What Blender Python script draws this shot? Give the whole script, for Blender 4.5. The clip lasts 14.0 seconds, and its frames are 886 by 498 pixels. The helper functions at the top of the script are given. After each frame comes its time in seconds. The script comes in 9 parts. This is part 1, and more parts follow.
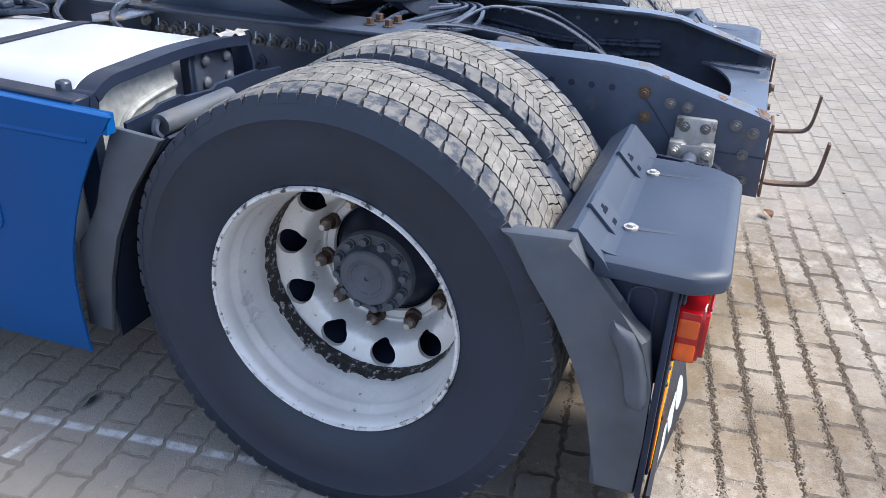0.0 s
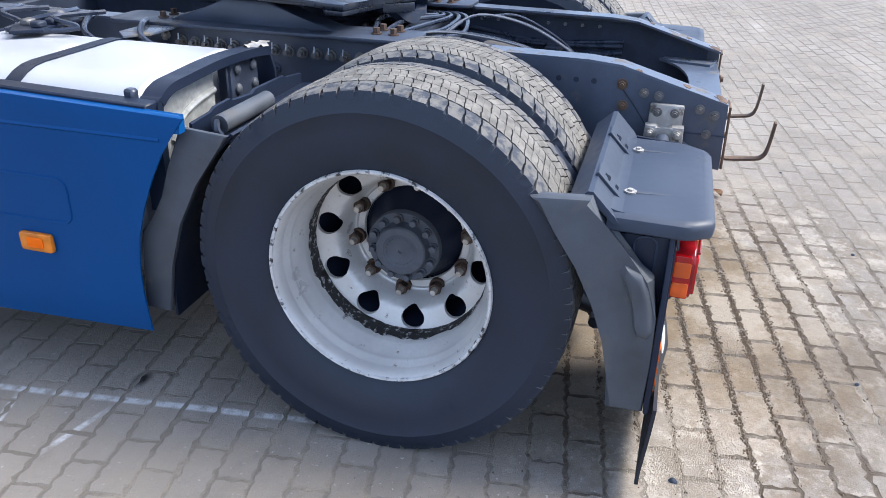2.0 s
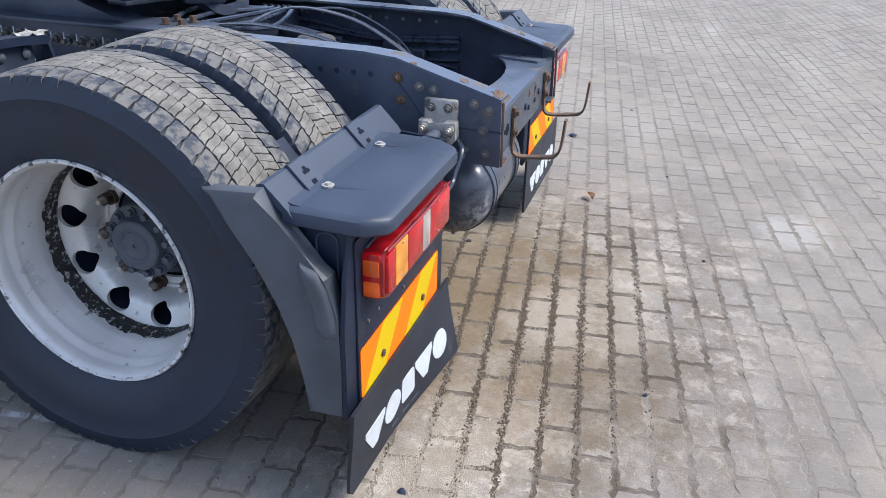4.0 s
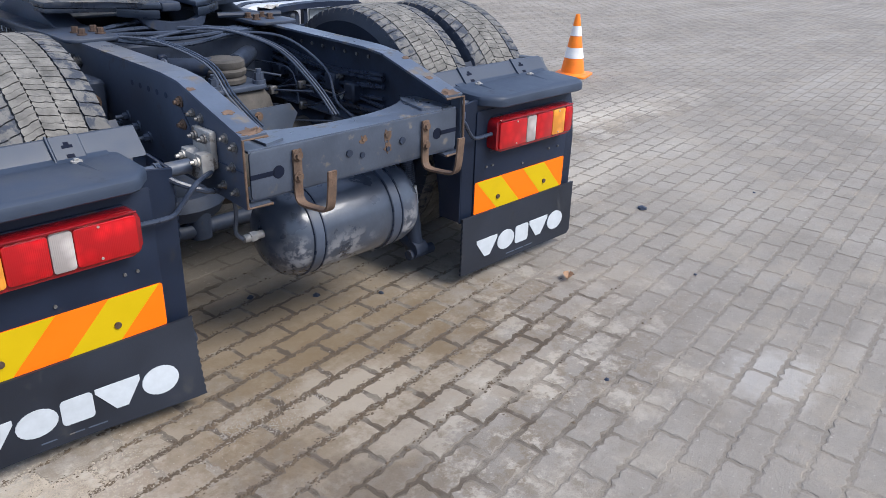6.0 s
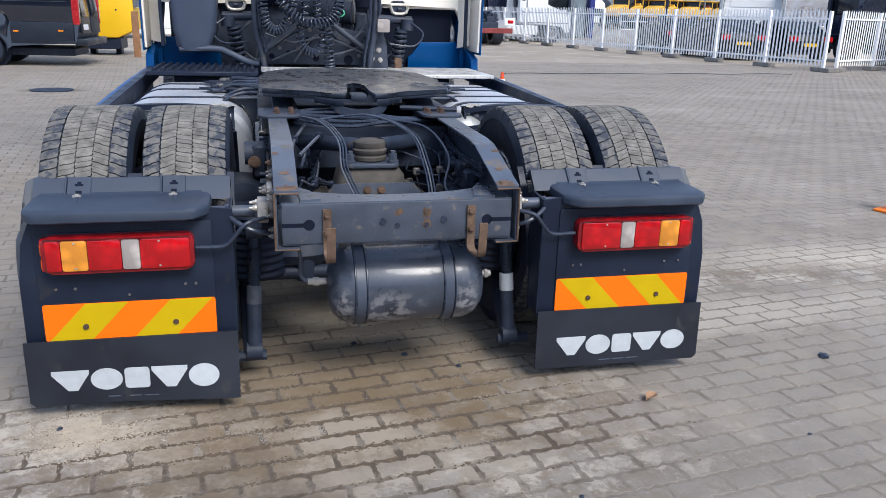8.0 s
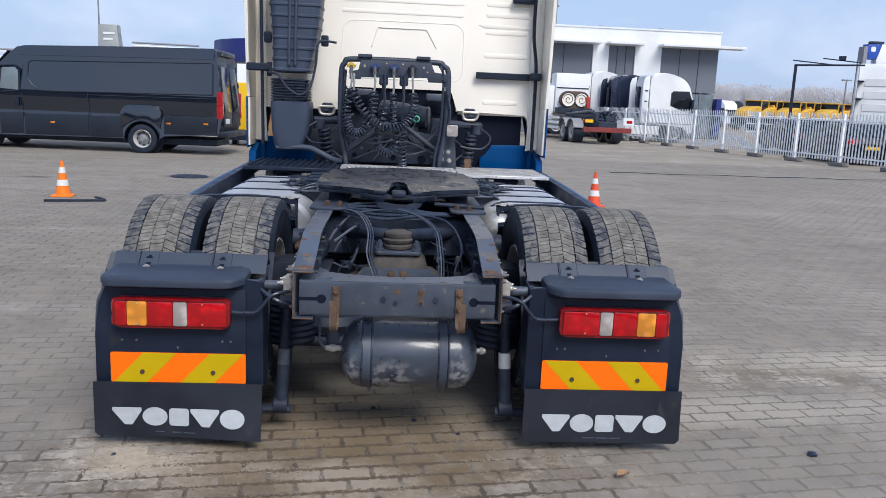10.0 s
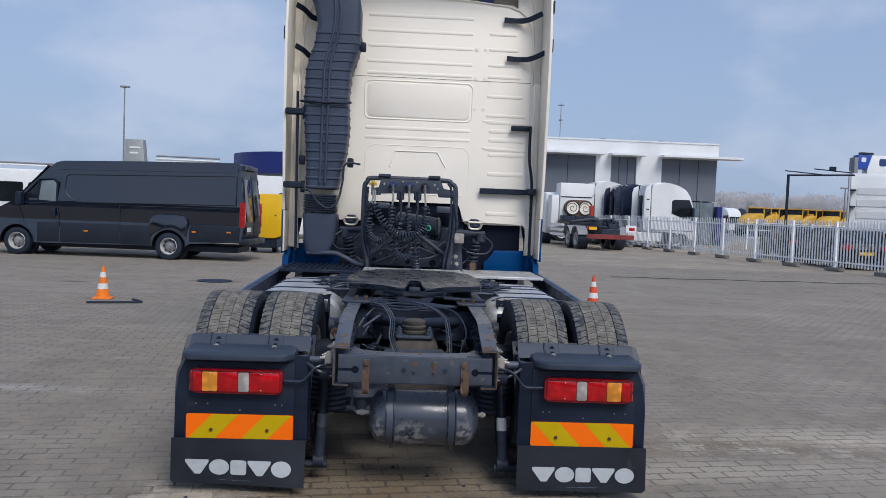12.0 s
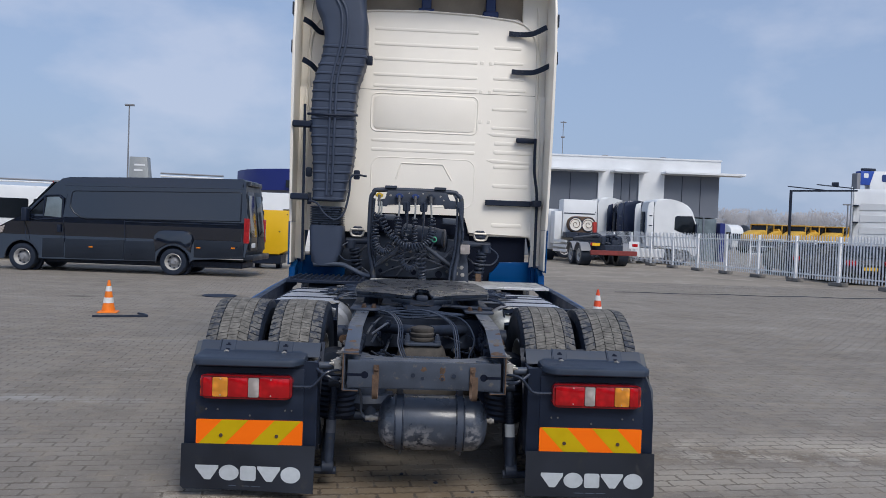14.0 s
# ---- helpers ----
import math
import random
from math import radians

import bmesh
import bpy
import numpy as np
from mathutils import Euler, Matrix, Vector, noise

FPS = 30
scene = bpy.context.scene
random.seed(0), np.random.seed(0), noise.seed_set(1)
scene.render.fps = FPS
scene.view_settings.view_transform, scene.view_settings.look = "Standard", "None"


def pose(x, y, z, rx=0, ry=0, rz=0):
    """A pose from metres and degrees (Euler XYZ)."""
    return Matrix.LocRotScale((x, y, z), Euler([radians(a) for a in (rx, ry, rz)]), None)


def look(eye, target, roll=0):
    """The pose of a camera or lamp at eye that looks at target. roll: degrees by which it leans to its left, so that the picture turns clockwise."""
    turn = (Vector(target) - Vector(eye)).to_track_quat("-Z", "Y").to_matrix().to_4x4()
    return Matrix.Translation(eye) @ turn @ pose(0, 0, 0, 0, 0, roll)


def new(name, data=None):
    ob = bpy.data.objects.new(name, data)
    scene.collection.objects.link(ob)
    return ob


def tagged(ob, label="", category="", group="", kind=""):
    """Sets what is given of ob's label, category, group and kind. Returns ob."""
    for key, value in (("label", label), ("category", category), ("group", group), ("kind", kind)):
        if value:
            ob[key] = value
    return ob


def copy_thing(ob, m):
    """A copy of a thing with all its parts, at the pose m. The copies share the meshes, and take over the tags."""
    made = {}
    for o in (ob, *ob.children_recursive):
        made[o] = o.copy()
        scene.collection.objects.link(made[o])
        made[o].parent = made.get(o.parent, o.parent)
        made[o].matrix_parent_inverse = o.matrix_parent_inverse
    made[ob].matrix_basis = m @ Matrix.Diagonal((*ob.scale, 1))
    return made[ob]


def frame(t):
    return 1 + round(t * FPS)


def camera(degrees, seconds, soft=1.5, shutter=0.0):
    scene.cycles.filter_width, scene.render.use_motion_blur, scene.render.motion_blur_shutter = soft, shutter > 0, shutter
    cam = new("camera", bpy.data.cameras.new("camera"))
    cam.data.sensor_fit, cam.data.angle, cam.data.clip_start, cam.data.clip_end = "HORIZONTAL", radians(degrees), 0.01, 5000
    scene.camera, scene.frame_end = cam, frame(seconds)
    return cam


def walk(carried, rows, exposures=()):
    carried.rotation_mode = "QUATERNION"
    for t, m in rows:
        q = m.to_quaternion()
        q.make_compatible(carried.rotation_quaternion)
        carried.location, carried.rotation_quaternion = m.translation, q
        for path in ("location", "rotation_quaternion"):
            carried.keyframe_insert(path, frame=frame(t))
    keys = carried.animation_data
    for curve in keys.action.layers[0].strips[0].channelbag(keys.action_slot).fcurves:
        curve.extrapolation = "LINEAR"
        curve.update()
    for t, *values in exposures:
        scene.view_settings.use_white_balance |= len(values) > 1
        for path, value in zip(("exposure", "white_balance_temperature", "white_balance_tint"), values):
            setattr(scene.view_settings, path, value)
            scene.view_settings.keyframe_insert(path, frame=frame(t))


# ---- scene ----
cam = camera(59.3, 14.0, 0.5)
PATH = [
    (0, (-2.488, -0.726, 1.411), (-0.823, -0.104, 0.494), 1.8),
    (0.1, (-2.52, -0.733, 1.404), (-0.881, -0.135, 0.425), 1.9),
    (0.2, (-2.55, -0.74, 1.408), (-0.925, -0.153, 0.399), 2.0),
    (0.3, (-2.579, -0.74, 1.415), (-0.956, -0.162, 0.398), 1.9),
    (0.4, (-2.607, -0.746, 1.413), (-0.98, -0.161, 0.407), 1.6),
    (0.5, (-2.632, -0.735, 1.426), (-1.001, -0.157, 0.424), 1.8),
    (0.6, (-2.666, -0.716, 1.433), (-1.019, -0.139, 0.457), 1.9),
    (0.7, (-2.699, -0.697, 1.436), (-1.038, -0.115, 0.486), 1.8),
    (0.8, (-2.732, -0.683, 1.441), (-1.062, -0.098, 0.509), 1.7),
    (1, (-2.791, -0.657, 1.45), (-1.099, -0.093, 0.545), 1.5),
    (1.5, (-2.841, -0.624, 1.454), (-1.127, -0.115, 0.557), 1.2),
    (2, (-2.856, -0.624, 1.462), (-1.133, -0.143, 0.568), 1.2),
    (2.5, (-2.847, -0.641, 1.46), (-1.122, -0.167, 0.567), 1.2),
    (3, (-2.797, -0.733, 1.453), (-1.07, -0.259, 0.562), 1.0),
    (3.5, (-2.688, -1.031, 1.447), (-0.959, -0.562, 0.559), 1.2),
    (4, (-2.569, -1.327, 1.419), (-0.855, -0.794, 0.537), 1.4),
    (4.2, (-2.459, -1.455, 1.401), (-0.757, -0.876, 0.525), 1.2),
    (6.3, (-1.307, -2.779, 1.417), (-0.138, -1.378, 0.597), 1.8),
    (6.5, (-1.192, -2.886, 1.425), (-0.119, -1.411, 0.604), 1.6),
    (7, (-0.865, -3.094, 1.41), (0.046, -1.492, 0.633), 1.6),
    (7.5, (-0.601, -3.221, 1.425), (0.026, -1.438, 0.77), 1.5),
    (8, (-0.457, -3.393, 1.4), (-0.014, -1.531, 0.818), 1.6),
    (8.2, (-0.409, -3.451, 1.418), (-0.05, -1.57, 0.842), 1.6),
    (10.3, (-0.024, -4.063, 1.506), (0.107, -2.096, 1.169), 2.4),
    (10.5, (-0.041, -4.165, 1.516), (0.087, -2.195, 1.198), 2.4),
    (11, (-0.047, -4.366, 1.552), (0.066, -2.376, 1.382), 2.3),
    (11.5, (-0.021, -4.603, 1.524), (0.081, -2.608, 1.426), 2.2),
    (12, (-0.086, -4.839, 1.531), (0.016, -2.844, 1.437), 2.2),
    (12.5, (-0.177, -5.043, 1.539), (-0.078, -3.047, 1.449), 2.2),
    (13, (-0.187, -5.101, 1.546), (-0.089, -3.105, 1.462), 2.2),
    (13.5, (-0.172, -5.045, 1.526), (-0.075, -3.048, 1.459), 2.2),
    (14, (-0.118, -4.877, 1.47), (-0.024, -2.88, 1.421), 2.1),
]
walk(cam, [(t, look(eye, target, roll)) for t, eye, target, roll in PATH],
     exposures=((0, 1.74, 6520, 10), (0.6, 1.83, 6540, 10), (1.2, 1.72, 6480, 10), (2.5, 1.68, 6460, 10), (3.5, 1.52, 6420, 10), (4.2, 1.38, 6400, 10), (6.3, 1.10, 6400, 10), (8.2, 0.94, 6400, 10), (10.3, 0.52, 6400, 10), (11.0, 0.26, 6400, 10), (14.0, 0.14, 6400, 10)))

# world and light
world = bpy.data.worlds.new("yard_sky")
scene.world = world
world.use_nodes = True
wn, wl = world.node_tree.nodes, world.node_tree.links
SUN_EL, SUN_AZ = 48.0, 156.0  # degrees; azimuth clockwise from +y, the sun stands behind and right of the truck
sky = wn.new("ShaderNodeTexSky")
sky.sky_type = "NISHITA"
sky.sun_disc = False
sky.sun_elevation, sky.sun_rotation = radians(SUN_EL), radians(SUN_AZ)
sky.air_density, sky.dust_density, sky.ozone_density = 1.0, 1.6, 1.6
tc = wn.new("ShaderNodeTexCoord")
cmap = wn.new("ShaderNodeMapping")
cmap.inputs["Scale"].default_value = (1.0, 1.0, 1.9)
cmap.inputs["Location"].default_value = (0.35, 0.1, 0.2)
cloud = wn.new("ShaderNodeTexNoise")
cloud.inputs["Scale"].default_value, cloud.inputs["Detail"].default_value, cloud.inputs["Roughness"].default_value = 4.2, 9.0, 0.52
cramp = wn.new("ShaderNodeValToRGB")
cramp.color_ramp.elements[0].position, cramp.color_ramp.elements[1].position = 0.50, 0.68
cmix = wn.new("ShaderNodeMixRGB")
cmix.inputs["Color2"].default_value = (5.0, 5.15, 5.6, 1)
cfac = wn.new("ShaderNodeMath")
cfac.operation = "MULTIPLY"
cfac.inputs[1].default_value = 0.42
wl.new(tc.outputs["Generated"], cmap.inputs["Vector"])
wl.new(cmap.outputs["Vector"], cloud.inputs["Vector"])
wl.new(cloud.outputs["Fac"], cramp.inputs["Fac"])
wl.new(cramp.outputs["Color"], cfac.inputs[0])
wl.new(cfac.outputs[0], cmix.inputs["Fac"])
haze = wn.new("ShaderNodeMixRGB")  # thin haze, thickest towards the horizon
haze.inputs["Color2"].default_value = (2.48, 3.16, 4.22, 1)
hsep = wn.new("ShaderNodeSeparateXYZ")
hmap = wn.new("ShaderNodeMapRange")
hmap.inputs["From Min"].default_value, hmap.inputs["From Max"].default_value = 0.0, 0.55
hmap.inputs["To Min"].default_value, hmap.inputs["To Max"].default_value = 0.92, 0.40
wl.new(tc.outputs["Generated"], hsep.inputs[0])
wl.new(hsep.outputs["Z"], hmap.inputs["Value"])
wl.new(hmap.outputs["Result"], haze.inputs["Fac"])
wl.new(sky.outputs["Color"], haze.inputs["Color1"])
wl.new(haze.outputs["Color"], cmix.inputs["Color1"])
tint = wn.new("ShaderNodeMixRGB")
tint.blend_type = "MULTIPLY"
tint.inputs["Fac"].default_value = 1.0
tint.inputs["Color2"].default_value = (0.96, 0.98, 1.06, 1)
wl.new(cmix.outputs["Color"], tint.inputs["Color1"])
wl.new(tint.outputs["Color"], wn["Background"].inputs["Color"])
wn["Background"].inputs["Strength"].default_value = 0.125

sun_data = bpy.data.lights.new("sun", "SUN")
sun_data.energy, sun_data.angle, sun_data.color = 2.0, radians(30), (1.0, 0.965, 0.91)
sun = new("sun", sun_data)
sun_dir = Vector((math.sin(radians(SUN_AZ)) * math.cos(radians(SUN_EL)), math.cos(radians(SUN_AZ)) * math.cos(radians(SUN_EL)), math.sin(radians(SUN_EL))))
sun.matrix_world = look(sun_dir * 50, (0, 0, 0))


# ---- materials ----
def tree_of(name):
    m = bpy.data.materials.new(name)
    m.use_nodes = True
    return m, m.node_tree.nodes, m.node_tree.links, m.node_tree.nodes["Principled BSDF"]


def noise_of(n, l, pos, scale, detail=4.0, rough=0.55):
    t = n.new("ShaderNodeTexNoise")
    t.inputs["Scale"].default_value, t.inputs["Detail"].default_value, t.inputs["Roughness"].default_value = scale, detail, rough
    l.new(pos, t.inputs["Vector"])
    return t.outputs["Fac"]


def ramp_of(n, l, fac, lo, hi, a=0.0, b=1.0):
    r = n.new("ShaderNodeMapRange")
    r.inputs["From Min"].default_value, r.inputs["From Max"].default_value = lo, hi
    r.inputs["To Min"].default_value, r.inputs["To Max"].default_value = a, b
    l.new(fac, r.inputs["Value"])
    return r.outputs["Result"]


def mix_of(n, l, fac, a, b):
    m = n.new("ShaderNodeMixRGB")
    for key, v in (("Fac", fac), ("Color1", a), ("Color2", b)):
        if isinstance(v, (int, float)):
            m.inputs[key].default_value = v
        elif isinstance(v, tuple):
            m.inputs[key].default_value = (*v, 1)
        else:
            l.new(v, m.inputs[key])
    return m.outputs["Color"]


def math_of(n, l, op, a, b=0.0):
    m = n.new("ShaderNodeMath")
    m.operation = op
    for k, v in enumerate((a, b)):
        if isinstance(v, (int, float)):
            m.inputs[k].default_value = v
        else:
            l.new(v, m.inputs[k])
    return m.outputs[0]


def surface(name, color, rough=0.5, metal=0.0, var=0.25, scale=5.0, grain=90.0, bump=0.15, dirt=None, dirt_at=0.6, dirt_scale=9.0, coat=0.0, spec=0.5, depth=0.002, only=()):
    """Painted, cast, moulded or worn surface: grain and stains at two scales, uneven gloss, fine relief."""
    m, n, l, bsdf = tree_of(name)
    pos = n.new("ShaderNodeNewGeometry").outputs["Position"]
    big, fine = noise_of(n, l, pos, scale), noise_of(n, l, pos, grain, 3.0)
    dark = tuple(c * (1 - var) for c in color)
    light = tuple(min(1.0, c * (1 + var)) for c in color)
    col = mix_of(n, l, ramp_of(n, l, big, 0.3, 0.7), dark, light)
    col = mix_of(n, l, ramp_of(n, l, fine, 0.35, 0.75, 0.0, 0.35), col, tuple(c * (1 - var * 0.8) for c in color))
    rgh = ramp_of(n, l, big, 0.3, 0.7, max(0.02, rough - 0.1), min(1.0, rough + 0.12))
    if dirt:
        mask = ramp_of(n, l, noise_of(n, l, pos, dirt_scale, 8.0, 0.65), dirt_at, dirt_at + 0.09)
        if only:
            # wear gathered round a few places: x, y, z and the reach along x and z
            near_ = None
            for x, y, z, rx, rz in only:
                off = n.new("ShaderNodeVectorMath")
                off.operation = "SUBTRACT"
                l.new(pos, off.inputs[0])
                off.inputs[1].default_value = (x, y, z)
                sc = n.new("ShaderNodeVectorMath")
                sc.operation = "MULTIPLY"
                l.new(off.outputs[0], sc.inputs[0])
                sc.inputs[1].default_value = (1 / rx, 1.5, 1 / rz)
                ln = n.new("ShaderNodeVectorMath")
                ln.operation = "LENGTH"
                l.new(sc.outputs[0], ln.inputs[0])
                one = ramp_of(n, l, ln.outputs["Value"], 0.45, 1.15, 1.0, 0.0)
                near_ = one if near_ is None else math_of(n, l, "MAXIMUM", near_, one)
            mask = math_of(n, l, "MULTIPLY", mask, near_)
        col = mix_of(n, l, mask, col, dirt)
        rgh = mix_of(n, l, mask, rgh, (0.85, 0.85, 0.85))
    l.new(col, bsdf.inputs["Base Color"])
    l.new(rgh, bsdf.inputs["Roughness"])
    bsdf.inputs["Metallic"].default_value = metal
    bsdf.inputs["Coat Weight"].default_value = coat
    bsdf.inputs["Coat Roughness"].default_value = 0.08
    bsdf.inputs["Specular IOR Level"].default_value = spec
    if bump:
        b = n.new("ShaderNodeBump")
        b.inputs["Strength"].default_value, b.inputs["Distance"].default_value = bump, depth
        l.new(fine, b.inputs["Height"])
        l.new(b.outputs["Normal"], bsdf.inputs["Normal"])
    return m


def lens_glass(name, color, rough=0.12):
    """Ribbed coloured plastic of a lamp."""
    m, n, l, bsdf = tree_of(name)
    pos = n.new("ShaderNodeNewGeometry").outputs["Position"]
    w = n.new("ShaderNodeTexWave")
    w.inputs["Scale"].default_value, w.inputs["Distortion"].default_value = 70.0, 0.3
    l.new(pos, w.inputs["Vector"])
    cells = n.new("ShaderNodeTexVoronoi")
    cells.inputs["Scale"].default_value = 22.0
    l.new(pos, cells.inputs["Vector"])
    col = mix_of(n, l, ramp_of(n, l, cells.outputs["Distance"], 0.0, 0.6), tuple(min(1, c * 1.25) for c in color), tuple(c * 0.72 for c in color))
    l.new(col, bsdf.inputs["Base Color"])
    bsdf.inputs["Roughness"].default_value = rough
    bsdf.inputs["Coat Weight"].default_value = 0.2
    bsdf.inputs["Coat Roughness"].default_value = 0.05
    b = n.new("ShaderNodeBump")
    b.inputs["Strength"].default_value, b.inputs["Distance"].default_value = 0.25, 0.001
    l.new(w.outputs["Fac"], b.inputs["Height"])
    l.new(b.outputs["Normal"], bsdf.inputs["Normal"])
    return m


def paver_stone(name):
    """Grey-brown concrete, block by block different, with dust, oil, wet sand and a worn painted line."""
    m, n, l, bsdf = tree_of(name)
    geo = n.new("ShaderNodeNewGeometry")
    pos = geo.outputs["Position"]
    rnd = math_of(n, l, "FRACT", math_of(n, l, "ADD", geo.outputs["Random Per Island"], n.new("ShaderNodeObjectInfo").outputs["Random"]))
    base = mix_of(n, l, rnd, (0.208, 0.184, 0.157), (0.240, 0.214, 0.184))
    fine = noise_of(n, l, pos, 260.0, 3.0)
    med = noise_of(n, l, pos, 28.0, 6.0, 0.65)
    big = noise_of(n, l, pos, 0.55, 5.0, 0.6)
    mid = noise_of(n, l, pos, 2.4, 7.0, 0.68)
    col = mix_of(n, l, ramp_of(n, l, med, 0.40, 0.75, 0.0, 0.20), base, (0.15, 0.128, 0.10))
    col = mix_of(n, l, ramp_of(n, l, fine, 0.55, 0.75, 0.0, 0.4), col, (0.41, 0.375, 0.325))
    grime = noise_of(n, l, pos, 9.0, 8.0, 0.72)
    col = mix_of(n, l, ramp_of(n, l, grime, 0.48, 0.68, 0.0, 0.28), col, (0.19, 0.155, 0.116))
    col = mix_of(n, l, ramp_of(n, l, grime, 0.44, 0.30, 0.0, 0.18), col, (0.41, 0.375, 0.325))
    speck = noise_of(n, l, pos, 75.0, 2.0, 0.5)
    col = mix_of(n, l, ramp_of(n, l, speck, 0.68, 0.72, 0.0, 0.65), col, (0.50, 0.47, 0.43))
    col = mix_of(n, l, ramp_of(n, l, speck, 0.31, 0.25, 0.0, 0.7), col, (0.06, 0.05, 0.04))
    # broad drifts of pale dust, and darker damp or oily ones
    col = mix_of(n, l, ramp_of(n, l, big, 0.46, 0.66, 0.0, 0.45), col, (0.330, 0.298, 0.254))
    col = mix_of(n, l, ramp_of(n, l, mid, 0.56, 0.72, 0.0, 0.38), col, (0.39, 0.355, 0.308))
    dark = ramp_of(n, l, noise_of(n, l, pos, 1.3, 7.0, 0.72), 0.54, 0.72, 0.0, 0.45)
    col = mix_of(n, l, dark, col, (0.125, 0.10, 0.075))

    # broad trodden patches, and tyre-swept streaks along the lanes
    broad = noise_of(n, l, pos, 0.16, 6.0, 0.62)
    col = mix_of(n, l, ramp_of(n, l, broad, 0.46, 0.60, 0.0, 0.28), col, (0.165, 0.146, 0.122))
    lane = n.new("ShaderNodeMapping")
    lane.inputs["Scale"].default_value = (0.22, 1.5, 1.0)
    lane.inputs["Rotation"].default_value = (0, 0, radians(-8))
    l.new(pos, lane.inputs["Vector"])
    streak = noise_of(n, l, lane.outputs["Vector"], 1.1, 8.0, 0.66)
    col = mix_of(n, l, ramp_of(n, l, streak, 0.54, 0.68, 0.0, 0.40), col, (0.385, 0.352, 0.306))
    col = mix_of(n, l, ramp_of(n, l, streak, 0.46, 0.34, 0.0, 0.26), col, (0.150, 0.130, 0.106))

    # sand swept over stone and joint alike
    swept = ramp_of(n, l, noise_of(n, l, pos, 3.2, 8.0, 0.65), 0.49, 0.60, 0.0, 0.50)
    col = mix_of(n, l, swept, col, (0.275, 0.238, 0.190))

    def blot(x, y, rx, ry, colour, amount, rag=0.55):
        nonlocal col
        off = n.new("ShaderNodeVectorMath")
        off.operation = "SUBTRACT"
        l.new(pos, off.inputs[0])
        off.inputs[1].default_value = (x, y, 0)
        sc = n.new("ShaderNodeVectorMath")
        sc.operation = "MULTIPLY"
        l.new(off.outputs[0], sc.inputs[0])
        sc.inputs[1].default_value = (1 / rx, 1 / ry, 0)
        ln = n.new("ShaderNodeVectorMath")
        ln.operation = "LENGTH"
        l.new(sc.outputs[0], ln.inputs[0])
        d = math_of(n, l, "ADD", ln.outputs["Value"], math_of(n, l, "MULTIPLY", math_of(n, l, "SUBTRACT", mid, 0.5), rag * 5))
        d = math_of(n, l, "ADD", d, math_of(n, l, "MULTIPLY", math_of(n, l, "SUBTRACT", med, 0.5), rag * 2))
        col = mix_of(n, l, ramp_of(n, l, d, 0.35, 1.15, amount, 0.0), col, colour)

    def spill(x, y, rx, ry, scale):
        """Patchy oil and sand over one stretch of the paving."""
        nonlocal col
        keep = col
        col = mix_of(n, l, ramp_of(n, l, noise_of(n, l, pos, scale, 9.0, 0.72), 0.46, 0.55, 0.0, 0.8), col, (0.135, 0.099, 0.062))
        col = mix_of(n, l, ramp_of(n, l, noise_of(n, l, pos, scale * 0.7, 9.0, 0.75), 0.51, 0.58, 0.0, 0.8), col, (0.46, 0.415, 0.345))
        stained = col
        col = keep
        blot(x, y, rx, ry, stained, 0.9, 0.35)

    spill(-0.10, -1.05, 1.25, 0.80, 9.0)
    spill(-1.10, -0.98, 0.65, 0.50, 11.0)
    spill(2.6, 0.4, 2.0, 0.35, 4.0)
    blot(-0.15, -0.52, 0.80, 0.48, (0.205, 0.152, 0.094), 0.80, 0.4)
    blot(-0.45, -1.25, 0.5, 0.3, (0.13, 0.10, 0.07), 0.7, 0.4)
    blot(-0.1, -0.98, 0.85, 0.38, (0.165, 0.118, 0.068), 0.85, 0.5)
    blot(-0.2, -1.0, 0.30, 0.16, (0.47, 0.42, 0.35), 0.45, 0.6)
    blot(0.05, -1.25, 0.5, 0.14, (0.45, 0.41, 0.35), 0.35, 0.6)
    blot(-1.09, -0.91, 0.36, 0.24, (0.45, 0.395, 0.325), 0.4, 0.6)
    blot(0.88, -1.84, 0.22, 0.15, (0.47, 0.45, 0.42), 0.34, 0.6)
    blot(3.2, 0.6, 1.6, 0.35, (0.45, 0.40, 0.33), 0.55)
    blot(1.9, -0.2, 1.3, 0.25, (0.44, 0.395, 0.33), 0.5)
    blot(-1.2, 0.8, 0.05, 0.03, (0.012, 0.012, 0.012), 1.0, 0.2)
    blot(-1.15, 0.72, 0.02, 0.02, (0.012, 0.012, 0.012), 1.0, 0.2)
    blot(-3.78, 10.7, 0.6, 0.3, (0.08, 0.072, 0.06), 0.9, 0.15)
    blot(-6.1, 9.8, 0.35, 0.15, (0.07, 0.062, 0.055), 0.8, 0.2)
    blot(-3.2, -1.8, 1.5, 0.16, (0.46, 0.45, 0.43), 0.55)
    blot(-4.5, 1.5, 2.2, 0.16, (0.44, 0.43, 0.41), 0.5)

    def line(x0, y0, x1, y1, w):
        nonlocal col
        length = math.hypot(x1 - x0, y1 - y0)
        ux, uy = (x1 - x0) / length, (y1 - y0) / length
        sep = n.new("ShaderNodeSeparateXYZ")
        l.new(pos, sep.inputs[0])
        dx, dy = math_of(n, l, "SUBTRACT", sep.outputs[0], x0), math_of(n, l, "SUBTRACT", sep.outputs[1], y0)
        along = math_of(n, l, "ADD", math_of(n, l, "MULTIPLY", dx, ux), math_of(n, l, "MULTIPLY", dy, uy))
        across = math_of(n, l, "ABSOLUTE", math_of(n, l, "SUBTRACT", math_of(n, l, "MULTIPLY", dx, uy), math_of(n, l, "MULTIPLY", dy, ux)))
